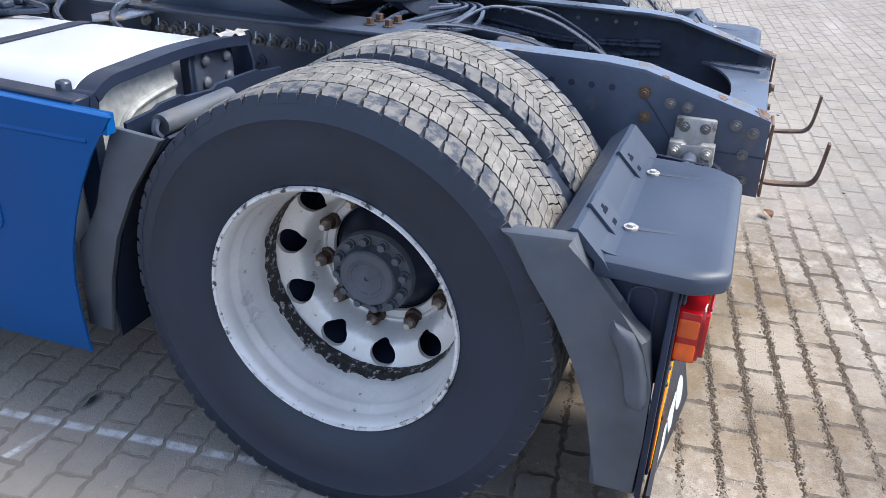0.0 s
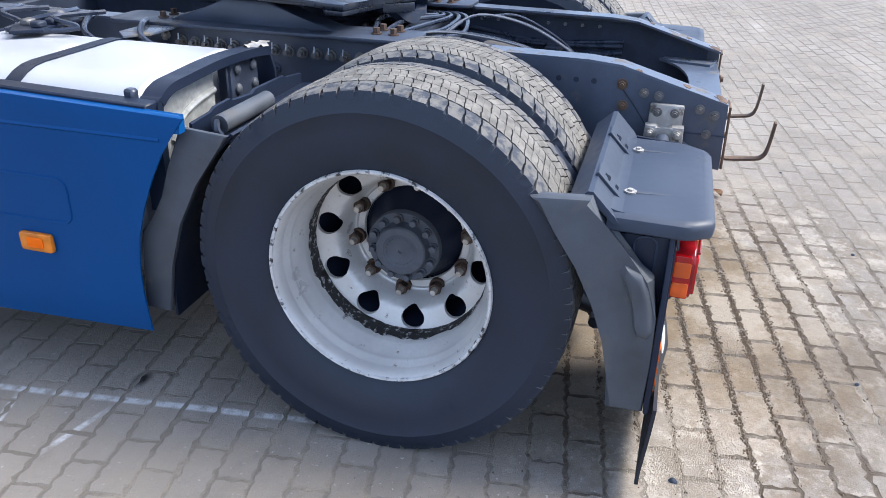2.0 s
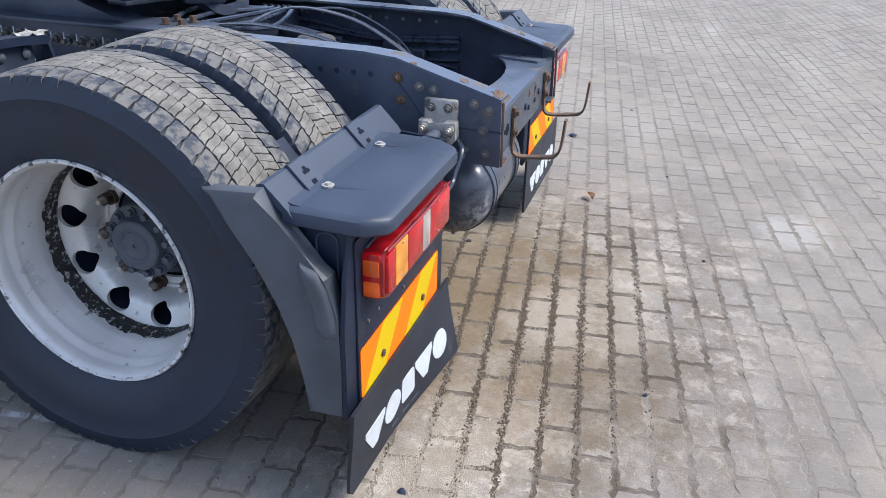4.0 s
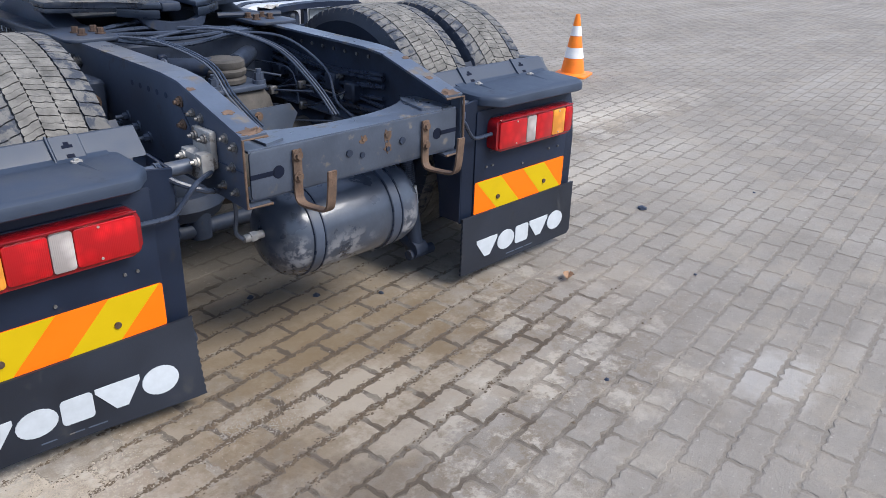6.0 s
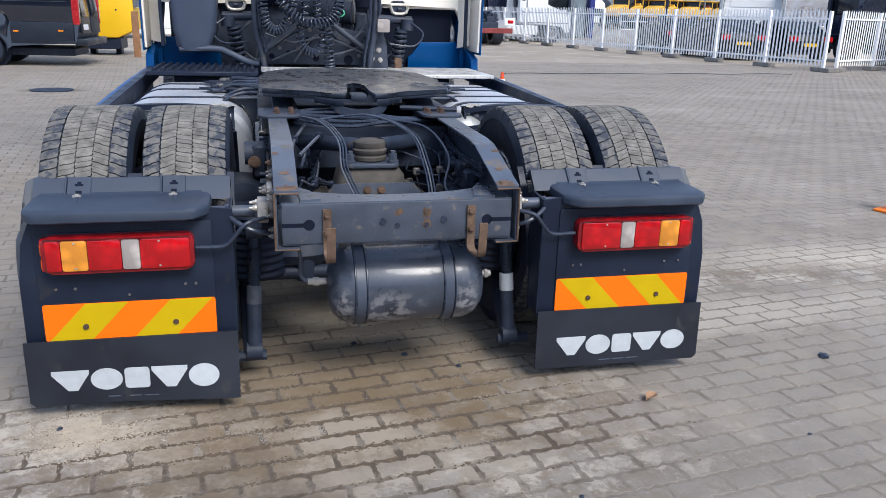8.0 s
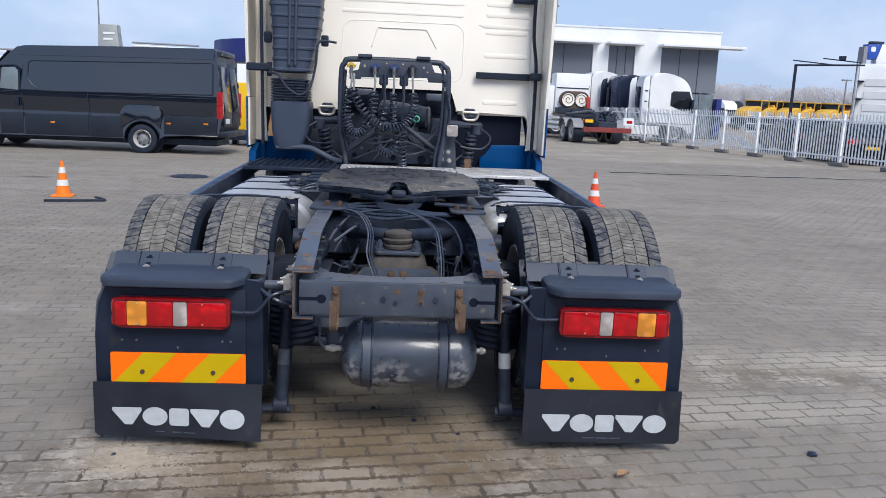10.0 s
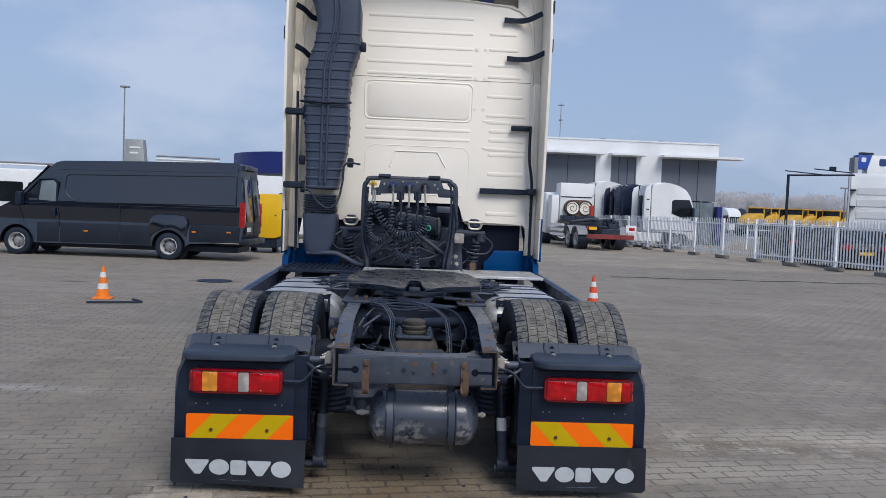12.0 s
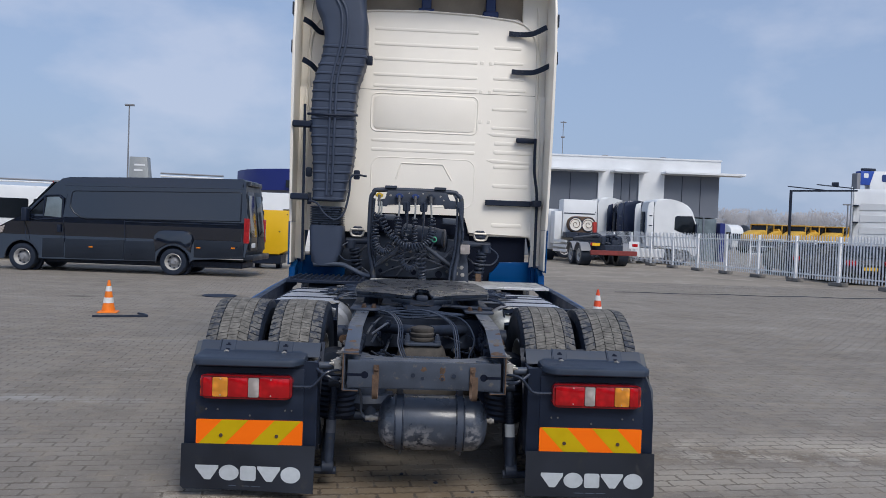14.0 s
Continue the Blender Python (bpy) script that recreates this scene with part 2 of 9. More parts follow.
        inside = math_of(n, l, "MULTIPLY", ramp_of(n, l, across, w * 0.6, w * 1.3, 1.0, 0.0), ramp_of(n, l, math_of(n, l, "ABSOLUTE", math_of(n, l, "SUBTRACT", along, length / 2)), length / 2 - 0.1, length / 2, 1.0, 0.0))
        worn = math_of(n, l, "MULTIPLY", inside, ramp_of(n, l, math_of(n, l, "ADD", math_of(n, l, "MULTIPLY", med, 0.6), math_of(n, l, "MULTIPLY", mid, 0.6)), 0.50, 0.64, 0.05, 0.72))
        col = mix_of(n, l, worn, col, (0.60, 0.60, 0.60))

    line(-1.70, 3.6, -1.19, -0.05, 0.013)
    line(-1.335, 0.797, -1.60, 0.868, 0.011)
    line(-1.34, 1.12, -1.62, 1.03, 0.010)
    l.new(col, bsdf.inputs["Base Color"])
    l.new(ramp_of(n, l, mid, 0.3, 0.7, 0.92, 0.72), bsdf.inputs["Roughness"])
    bsdf.inputs["Specular IOR Level"].default_value = 0.35
    b = n.new("ShaderNodeBump")
    b.inputs["Strength"].default_value, b.inputs["Distance"].default_value = 0.8, 0.006
    l.new(math_of(n, l, "ADD", math_of(n, l, "MULTIPLY", med, 0.8), math_of(n, l, "ADD", math_of(n, l, "MULTIPLY", fine, 0.5), math_of(n, l, "MULTIPLY", speck, 0.35))), b.inputs["Height"])
    l.new(b.outputs["Normal"], bsdf.inputs["Normal"])
    return m


M_PAVER = paver_stone("concrete_paver")
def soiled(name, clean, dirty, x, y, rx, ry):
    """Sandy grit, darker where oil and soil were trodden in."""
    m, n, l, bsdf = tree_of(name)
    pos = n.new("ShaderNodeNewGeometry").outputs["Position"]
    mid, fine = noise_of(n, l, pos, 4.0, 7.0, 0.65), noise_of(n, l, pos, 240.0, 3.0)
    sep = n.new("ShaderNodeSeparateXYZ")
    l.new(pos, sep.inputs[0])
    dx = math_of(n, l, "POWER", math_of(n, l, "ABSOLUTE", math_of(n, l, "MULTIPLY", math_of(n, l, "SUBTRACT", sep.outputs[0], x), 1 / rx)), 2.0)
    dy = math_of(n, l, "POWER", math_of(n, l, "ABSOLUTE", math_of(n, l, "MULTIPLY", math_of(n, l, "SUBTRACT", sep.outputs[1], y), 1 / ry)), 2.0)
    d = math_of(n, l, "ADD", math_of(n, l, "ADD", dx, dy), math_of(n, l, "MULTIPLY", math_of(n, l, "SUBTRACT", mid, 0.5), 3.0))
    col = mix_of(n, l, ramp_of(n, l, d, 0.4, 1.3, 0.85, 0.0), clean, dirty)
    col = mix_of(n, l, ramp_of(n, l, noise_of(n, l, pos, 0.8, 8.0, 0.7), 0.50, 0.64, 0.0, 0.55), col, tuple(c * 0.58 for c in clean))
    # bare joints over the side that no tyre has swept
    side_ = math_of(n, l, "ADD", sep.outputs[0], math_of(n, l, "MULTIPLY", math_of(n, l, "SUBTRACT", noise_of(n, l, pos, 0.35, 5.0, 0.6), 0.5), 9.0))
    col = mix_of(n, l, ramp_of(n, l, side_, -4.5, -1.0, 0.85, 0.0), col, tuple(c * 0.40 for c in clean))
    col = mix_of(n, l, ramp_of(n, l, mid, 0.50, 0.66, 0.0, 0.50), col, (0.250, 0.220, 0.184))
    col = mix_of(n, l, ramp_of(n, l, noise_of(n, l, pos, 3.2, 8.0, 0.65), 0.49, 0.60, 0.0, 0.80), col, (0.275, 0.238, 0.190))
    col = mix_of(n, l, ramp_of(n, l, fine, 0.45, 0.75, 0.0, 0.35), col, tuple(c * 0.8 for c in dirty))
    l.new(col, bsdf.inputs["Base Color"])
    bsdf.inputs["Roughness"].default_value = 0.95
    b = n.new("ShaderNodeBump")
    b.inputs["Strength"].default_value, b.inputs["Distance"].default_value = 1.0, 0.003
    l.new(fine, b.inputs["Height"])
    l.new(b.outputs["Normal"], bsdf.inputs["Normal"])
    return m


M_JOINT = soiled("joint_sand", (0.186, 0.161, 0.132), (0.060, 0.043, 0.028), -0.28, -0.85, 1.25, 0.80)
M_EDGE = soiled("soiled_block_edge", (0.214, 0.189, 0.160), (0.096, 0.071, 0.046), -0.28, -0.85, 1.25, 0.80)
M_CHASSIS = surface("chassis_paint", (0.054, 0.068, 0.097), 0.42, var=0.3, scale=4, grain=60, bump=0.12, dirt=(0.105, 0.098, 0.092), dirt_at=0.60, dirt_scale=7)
# lighter base paints the sky's sheen on upper faces; brown dust lies over it
M_CHASSIS_TOP = surface("sky_tinted_dusty_paint", (0.072, 0.090, 0.124), 0.34, var=0.3, scale=6, bump=0.1, dirt=(0.135, 0.115, 0.092), dirt_at=0.56)
M_BLACK = surface("black_plastic", (0.0100, 0.0165, 0.034), 0.46, spec=0.3, var=0.2, scale=8, grain=420, bump=0.35, dirt=(0.026, 0.027, 0.030), dirt_at=0.60, depth=0.0007)
M_LID = surface("moulded_grey_plastic", (0.026, 0.038, 0.062), 0.52, var=0.2, scale=7, grain=420, bump=0.3, dirt=(0.045, 0.050, 0.060), dirt_at=0.63, depth=0.0006)
M_GUARD = surface("scuffed_grey_plastic", (0.060, 0.069, 0.083), 0.55, var=0.3, scale=9, grain=300, bump=0.35, dirt=(0.09, 0.09, 0.092), dirt_at=0.56, dirt_scale=11, depth=0.001)
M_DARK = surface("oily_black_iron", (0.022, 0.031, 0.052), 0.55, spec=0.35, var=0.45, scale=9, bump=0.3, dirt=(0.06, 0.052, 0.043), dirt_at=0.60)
M_RUBBER = surface("tyre_rubber", (0.0140, 0.0205, 0.0350), 0.46, spec=0.38, var=0.25, scale=5, grain=150, bump=0.2, dirt=(0.020, 0.027, 0.041), dirt_at=0.57, dirt_scale=4)
M_TREAD = surface("dusty_tread", (0.158, 0.148, 0.131), 0.92, var=0.50, scale=22, grain=180, bump=0.7, dirt=(0.120, 0.114, 0.105), dirt_at=0.55, dirt_scale=48)
M_SHOULDER = surface("scuffed_tread_shoulder", (0.125, 0.120, 0.112), 0.85, var=0.35, scale=16, grain=160, bump=0.6, dirt=(0.034, 0.040, 0.054), dirt_at=0.475, dirt_scale=30)
M_RIM = surface("silver_wheel_paint", (0.63, 0.612, 0.580), 0.36, metal=0.25, var=0.16, scale=5, bump=0.06, dirt=(0.25, 0.20, 0.16), dirt_at=0.62, dirt_scale=30)
M_RIMRING = surface("scraped_black_band", (0.018, 0.016, 0.015), 0.7, var=0.5, scale=20, bump=0.6, dirt=(0.40, 0.39, 0.375), dirt_at=0.535, dirt_scale=62, depth=0.004)
M_LIP = surface("chipped_rim_edge", (0.60, 0.60, 0.59), 0.42, metal=0.25, var=0.2, scale=20, bump=0.3, dirt=(0.06, 0.056, 0.052), dirt_at=0.53, dirt_scale=38)
M_NUT = surface("rusty_nut", (0.088, 0.055, 0.039), 0.75, metal=0.3, var=0.45, scale=40, bump=0.4)
M_STUD = surface("bare_stud_tip", (0.52, 0.48, 0.42), 0.45, metal=0.6, var=0.3, scale=40)
M_HUB = surface("hub_paint", (0.068, 0.078, 0.096), 0.5, var=0.3, scale=20, bump=0.25, dirt=(0.085, 0.08, 0.075), dirt_at=0.60, dirt_scale=30)
M_RUST = surface("rusted_steel", (0.120, 0.074, 0.048), 0.82, var=0.45, scale=25, grain=140, bump=0.5, dirt=(0.09, 0.05, 0.03), dirt_at=0.55, dirt_scale=22)
M_BOLT = surface("zinc_bolt", (0.17, 0.165, 0.16), 0.5, metal=0.6, var=0.3, scale=30, dirt=(0.16, 0.10, 0.06), dirt_at=0.58, dirt_scale=30)
M_CAST = surface("cast_aluminium", (0.40, 0.38, 0.35), 0.6, metal=0.5, var=0.3, scale=20, bump=0.4, dirt=(0.14, 0.12, 0.10), dirt_at=0.56, dirt_scale=22)
M_ALU = surface("aluminium_tank", (0.42, 0.44, 0.48), 0.42, metal=0.15, var=0.08, scale=4, bump=0.05, dirt=(0.62, 0.6, 0.57), dirt_at=0.62, dirt_scale=5)
M_TREADPLATE = surface("tread_plate_aluminium", (0.68, 0.67, 0.65), 0.42, metal=0.6, var=0.2, scale=10, bump=0.5, grain=70, dirt=(0.25, 0.24, 0.22), dirt_at=0.57)
M_TANK = surface("air_tank_paint", (0.042, 0.052, 0.072), 0.30, var=0.35, scale=9, bump=0.12, dirt=(0.25, 0.25, 0.26), dirt_at=0.47, dirt_scale=24, coat=0.35, only=((-0.03, -0.55, 0.30, 0.17, 0.12), (0.27, -0.5, 0.33, 0.06, 0.12), (-0.19, -0.5, 0.36, 0.05, 0.08)))
M_BLUE = surface("blue_truck_paint", (0.0005, 0.060, 0.205), 0.42, var=0.08, scale=2, bump=0.02, coat=0.04, spec=0.12)
M_GALV = surface("galvanised_panel", (0.36, 0.37, 0.36), 0.45, metal=0.4, var=0.25, scale=45, grain=120, bump=0.2)
M_CREAM = surface("cream_cab_paint", (0.885, 0.828, 0.728), 0.42, var=0.04, scale=1.6, bump=0.03, dirt=(0.80, 0.75, 0.67), dirt_at=0.66, dirt_scale=3.5)
M_RED = lens_glass("red_lens", (0.50, 0.004, 0.008))
M_REDFRAME = lens_glass("dark_red_lens_rim", (0.26, 0.006, 0.010))
M_AMBER = lens_glass("amber_lens", (0.80, 0.22, 0.012))
M_AMBERPALE = lens_glass("pale_amber_lens", (0.80, 0.30, 0.035))
M_ORANGELENS = lens_glass("orange_side_lens", (0.85, 0.115, 0.012))
M_FLAP = surface("worn_rubber_flap", (0.0105, 0.014, 0.023), 0.6, var=0.25, scale=6, grain=200, bump=0.3, dirt=(0.030, 0.031, 0.034), dirt_at=0.60, depth=0.001)
M_CLEAR = lens_glass("white_lens", (0.44, 0.39, 0.36))
M_ORANGE_R = surface("orange_reflector", (1.0, 0.165, 0.004), 0.5, var=0.04, scale=10, grain=300, bump=0.1, spec=0.15)
M_YELLOW_R = surface("yellow_reflector", (0.54, 0.37, 0.003), 0.5, var=0.05, scale=10, grain=300, bump=0.1, spec=0.15)
M_WHITEMARK = surface("white_print", (0.47, 0.50, 0.52), 0.6, var=0.08, scale=30, bump=0.1, dirt=(0.45, 0.45, 0.45), dirt_at=0.68)
M_HOSE = surface("rubber_hose", (0.024, 0.033, 0.054), 0.30, spec=0.5, var=0.2, scale=20, bump=0.1)
M_CABLE = surface("grey_cable_loom", (0.075, 0.086, 0.11), 0.5, var=0.3, scale=30)
M_BLUECAP = surface("blue_coupling", (0.02, 0.045, 0.16), 0.4, var=0.1, scale=20)
M_YCAP = surface("yellow_coupling", (0.6, 0.4, 0.02), 0.5, var=0.2, scale=30)
M_DIFF = surface("axle_casing", (0.070, 0.062, 0.054), 0.8, var=0.4, scale=14, bump=0.5, dirt=(0.05, 0.045, 0.04), dirt_at=0.55, dirt_scale=12)
M_DUCT = surface("blue_grey_duct_plastic", (0.036, 0.050, 0.084), 0.50, var=0.15, scale=5, grain=300, bump=0.2, dirt=(0.055, 0.066, 0.090), dirt_at=0.62, depth=0.0006)
M_FRAME = surface("dull_black_frame_paint", (0.030, 0.040, 0.062), 0.48, var=0.35, scale=10, bump=0.2, dirt=(0.07, 0.066, 0.06), dirt_at=0.60, dirt_scale=14)
M_FACE = surface("scuffed_crossmember_paint", (0.052, 0.064, 0.088), 0.42, var=0.3, scale=7, bump=0.2, dirt=(0.125, 0.115, 0.105), dirt_at=0.60, dirt_scale=18)
# near-black that puts the shade inside openings into the colour
M_HOLESHADE = surface("opening_shade", (0.008, 0.011, 0.022), 0.8, var=0.2, scale=20, bump=0.0, spec=0.1)
M_GREASE = surface("greased_plate", (0.012, 0.018, 0.031), 0.30, var=0.5, scale=9, bump=0.4, grain=60, dirt=(0.034, 0.039, 0.050), dirt_at=0.57, dirt_scale=8)


# ---- mesh helpers ----
def root(name, m, label, category, group=""):
    ob = new(name)
    ob.empty_display_size = 0.1
    ob.matrix_basis = m
    return tagged(ob, label, category, group)


def finish(bm, material, name, smooth=38):
    bmesh.ops.remove_doubles(bm, verts=bm.verts, dist=1e-5)
    bmesh.ops.recalc_face_normals(bm, faces=bm.faces)
    me = bpy.data.meshes.new(name)
    bm.to_mesh(me)
    bm.free()
    for mt in material if isinstance(material, (list, tuple)) else [material]:
        me.materials.append(mt)
    if smooth:
        me.shade_smooth()
        me.set_sharp_from_angle(angle=radians(smooth))
    return me


def part(name, bm, material, parent, label="", smooth=38):
    ob = new(name, finish(bm, material, name, smooth))
    ob.parent = parent
    return tagged(ob, label)


def box(bm, a, b, bev=0.0, seg=1, m=None):
    lo, hi = [min(p, q) for p, q in zip(a, b)], [max(p, q) for p, q in zip(a, b)]
    c, s = [(p + q) / 2 for p, q in zip(lo, hi)], [q - p for p, q in zip(lo, hi)]
    mat4 = Matrix.Translation(c) @ Matrix.Diagonal((*s, 1))
    got = bmesh.ops.create_cube(bm, size=1, matrix=(m @ mat4) if m else mat4)
    if bev:
        bev = min(bev, min(s) * 0.45)
        edges = list({e for v in got["verts"] for e in v.link_edges})
        bmesh.ops.bevel(bm, geom=edges, offset=bev, segments=seg, affect="EDGES", profile=0.5)
    return bm


def rod(bm, p, q, r, n=12, r2=None):
    p, q = Vector(p), Vector(q)
    d = q - p
    turn = d.to_track_quat("Z", "Y").to_matrix().to_4x4()
    bmesh.ops.create_cone(bm, cap_ends=True, segments=n, radius1=r, radius2=r if r2 is None else r2, depth=d.length, matrix=Matrix.Translation((p + q) / 2) @ turn)
    return bm


def catmull(pts, steps=6):
    p = [Vector(q) for q in pts]
    if len(p) < 3 or steps < 2:
        return p
    out = []
    for i in range(len(p) - 1):
        a, b, c, d = p[max(i - 1, 0)], p[i], p[i + 1], p[min(i + 2, len(p) - 1)]
        for k in range(steps):
            t = k / steps
            out.append(0.5 * (2 * b + (c - a) * t + (2 * a - 5 * b + 4 * c - d) * t * t + (3 * b - a - 3 * c + d) * t**3))
    return out + [p[-1]]


def loft(bm, rings, caps=True, closed=True):
    rows = [[bm.verts.new(v) for v in ring] for ring in rings]
    k = len(rows[0])
    for a, b in zip(rows, rows[1:]):
        for i in range(k if closed else k - 1):
            bm.faces.new((a[i], a[(i + 1) % k], b[(i + 1) % k], b[i]))
    if caps:
        bm.faces.new(rows[0][::-1])
        bm.faces.new(rows[-1])
    return bm


def tube(bm, pts, r, n=8, steps=6, flat=None):
    """Sweeps a round section, or a flat strap (width, thickness), along a smooth line."""
    line = catmull(pts, steps)
    rings, up = [], None
    for i, p in enumerate(line):
        t = (line[min(i + 1, len(line) - 1)] - line[max(i - 1, 0)]).normalized()
        if up is None:
            up = t.orthogonal().normalized() if flat is None else Vector(flat[2])
        side = t.cross(up).normalized()
        up = side.cross(t).normalized()
        if flat:
            w, h = flat[0] / 2, flat[1] / 2
            rings.append([p + up * w * a + side * h * b for a, b in ((1, 1), (-1, 1), (-1, -1), (1, -1))])
        else:
            rings.append([p + (up * math.cos(2 * math.pi * k / n) + side * math.sin(2 * math.pi * k / n)) * r for k in range(n)])
    return loft(bm, rings)


def helix(path, radius, turns, per=12):
    line = catmull(path, 10)
    total = turns * per
    out, up = [], None
    for i in range(total + 1):
        f = i / total * (len(line) - 1)
        k = min(int(f), len(line) - 2)
        p = line[k].lerp(line[k + 1], f - k)
        t = (line[k + 1] - line[k]).normalized()
        if up is None:
            up = t.orthogonal().normalized()
        side = t.cross(up).normalized()
        up = side.cross(t).normalized()
        a = 2 * math.pi * i / per
        out.append(p + (up * math.cos(a) + side * math.sin(a)) * radius)
    return out


def lathe(bm, profile, m, n=48, caps=False):
    """Profile of (radius, height) turned round the local z axis of m."""
    rings = [[m @ Vector((r * math.cos(2 * math.pi * k / n), r * math.sin(2 * math.pi * k / n), h)) for k in range(n)] for r, h in profile]
    return loft(bm, rings, caps)


def on(axis, p, d):
    return {"x": (d, p[0], p[1]), "y": (p[0], d, p[1]), "z": (p[0], p[1], d)}[axis]


def plate(bm, pts, axis, d0, d1, bev=0.0):
    """A sheet with the outline pts (the two other axes in order), between d0 and d1 on the axis."""
    a, b = [bm.verts.new(on(axis, p, d0)) for p in pts], [bm.verts.new(on(axis, p, d1)) for p in pts]
    k = len(pts)
    faces = [bm.faces.new(a[::-1]), bm.faces.new(b)]
    faces += [bm.faces.new((a[i], a[(i + 1) % k], b[(i + 1) % k], b[i])) for i in range(k)]
    if bev:
        rim = [e for f in faces[:2] for e in f.edges]
        bmesh.ops.bevel(bm, geom=rim, offset=bev, segments=2, affect="EDGES", profile=0.5)
    return bm


def rrect(x0, z0, x1, z1, r, n=4):
    x0, x1, z0, z1 = min(x0, x1), max(x0, x1), min(z0, z1), max(z0, z1)
    out = []
    for cx, cz, a0 in ((x1 - r, z1 - r, 0), (x0 + r, z1 - r, 90), (x0 + r, z0 + r, 180), (x1 - r, z0 + r, 270)):
        for k in range(n + 1):
            a = radians(a0 + 90 * k / n)
            out.append((cx + r * math.cos(a), cz + r * math.sin(a)))
    return out


def bolt(bm, p, axis, r=0.011, h=0.012, washer=True):
    """A hexagon head on a washer, standing out along the axis vector."""
    p, a = Vector(p), Vector(axis).normalized()
    if washer:
        rod(bm, p, p + a * h * 0.3, r * 1.5, 12)
    rod(bm, p, p + a * h, r, 6)
    return bm


def B():
    return bmesh.new()


X90 = Matrix.Rotation(radians(90), 4, "Y")  # local z to world x


# ---- the tractor truck ----
truck = root("tractor_truck", pose(0, 0, 0), "blue and cream tractor truck with dusty twin rear wheels", "truck")
WHEEL_Z, WHEEL_OUT, WHEEL_IN = 0.497, 1.095, 0.742


def settle(bm):
    """The loaded tyre stands flat on the ground and bulges outwards above it."""
    for v in bm.verts:
        r = math.hypot(v.co.y, v.co.z)
        if v.co.x < 0 and v.co.z < -0.10:
            low = min(1.0, (-v.co.z - 0.10) / 0.36)
            v.co.x -= 0.026 * low * min(1.0, max(0.0, (r - 0.31) / 0.10)) * min(1.0, -v.co.x / 0.13)
        v.co.z = max(v.co.z, -0.4965)
    return bm


def tyre_mesh():
    bm = B()
    prof = [(0.288, -0.118), (0.300, -0.132), (0.345, -0.152), (0.400, -0.159), (0.445, -0.1585), (0.4475, -0.1598), (0.452, -0.1575), (0.480, -0.1535), (0.4925, -0.1455), (0.4945, -0.12), (0.4955, -0.08), (0.4962, 0.0)]
    prof = prof + [(r, -x) for r, x in prof[-2::-1]]
    lathe(bm, prof, X90, 96)
    return settle(bm)


RIBS = ((-0.0835, -0.0305), (-0.0275, 0.0275), (0.0305, 0.0835))
APEX = 0.029


def tread_mesh(shoulder, turn=1):
    """Worn drive tread: three middle ribs and two shoulders, cut by stepped sipes that meet in a chevron."""
    bm = B()
    rs = random.Random(31 + shoulder)
    pitches = 72
    step = 2 * math.pi / pitches
    crown = lambda x: 0.507 - 0.005 * (x / 0.139) ** 2

    def put(x, a, r):
        return (x, r * math.sin(a), r * math.cos(a))

    def lean(x):
        return -turn * 0.30 * abs(x - APEX) / 0.507

    def block(x0, x1, a0, a1, free=0):
        """One block between the angles a0 and a1, its sipes stepping in the middle."""
        zig, jog = 0.0030, turn * 0.0034
        sink = rs.uniform(0.0, 0.0011)
        flat = []
        for k, (u, d) in enumerate(((0.0, 1), (0.44, 1), (0.56, -1), (1.0, -1))):
            flat.append((x0 + (x1 - x0) * u, a0 + jog * d + rs.uniform(-0.0008, 0.0008)))
        am = (a0 + a1) / 2
        flat.append((x1 + (zig if free != 1 else 0.002 * rs.uniform(-1, 1)), am))
        for u, d in ((1.0, -1), (0.56, -1), (0.44, 1), (0.0, 1)):
            flat.append((x0 + (x1 - x0) * u, a1 + jog * d + rs.uniform(-0.0008, 0.0008)))
        flat.append((x0 + (zig if free != -1 else 0.002 * rs.uniform(-1, 1)), am))
        top, low = [], []
        for x, a in flat:
            out = free and abs(x) > 0.125
            if out:
                a = am + (a - am) * 0.84
            top.append(bm.verts.new(put(x, a + lean(x), crown(x) - sink - (0.0035 if out else 0.0))))
            low.append(bm.verts.new(put(math.copysign(0.1545, x) if out else x, a + lean(x), 0.478 if out else 0.4925)))
        k = len(top)
        bm.faces.new(top)
        for i in range(k):
            bm.faces.new((low[i], low[(i + 1) % k], top[(i + 1) % k], top[i]))

    for k in range(pitches):
        if shoulder:
            x0, x1 = (-0.1475, -0.0890) if shoulder < 0 else (0.0890, 0.1475)
            wide = rs.uniform(0.0032, 0.0050) / 0.507
            block(x0, x1, k * step + wide / 2, (k + 1) * step - wide / 2, shoulder)
        else:
            for c, (x0, x1) in enumerate(RIBS):
                off = step * (0.33 * c)
                wide, thin = 0.0034 / 0.507, 0.0012 / 0.507
                a0, a2 = k * step + off + wide / 2, (k + 1) * step + off - wide / 2
                cut = a0 + (a2 - a0) * rs.uniform(0.42, 0.58)
                block(x0, x1, a0, cut - thin / 2)
                block(x0, x1, cut + thin / 2, a2)
    return settle(bm)


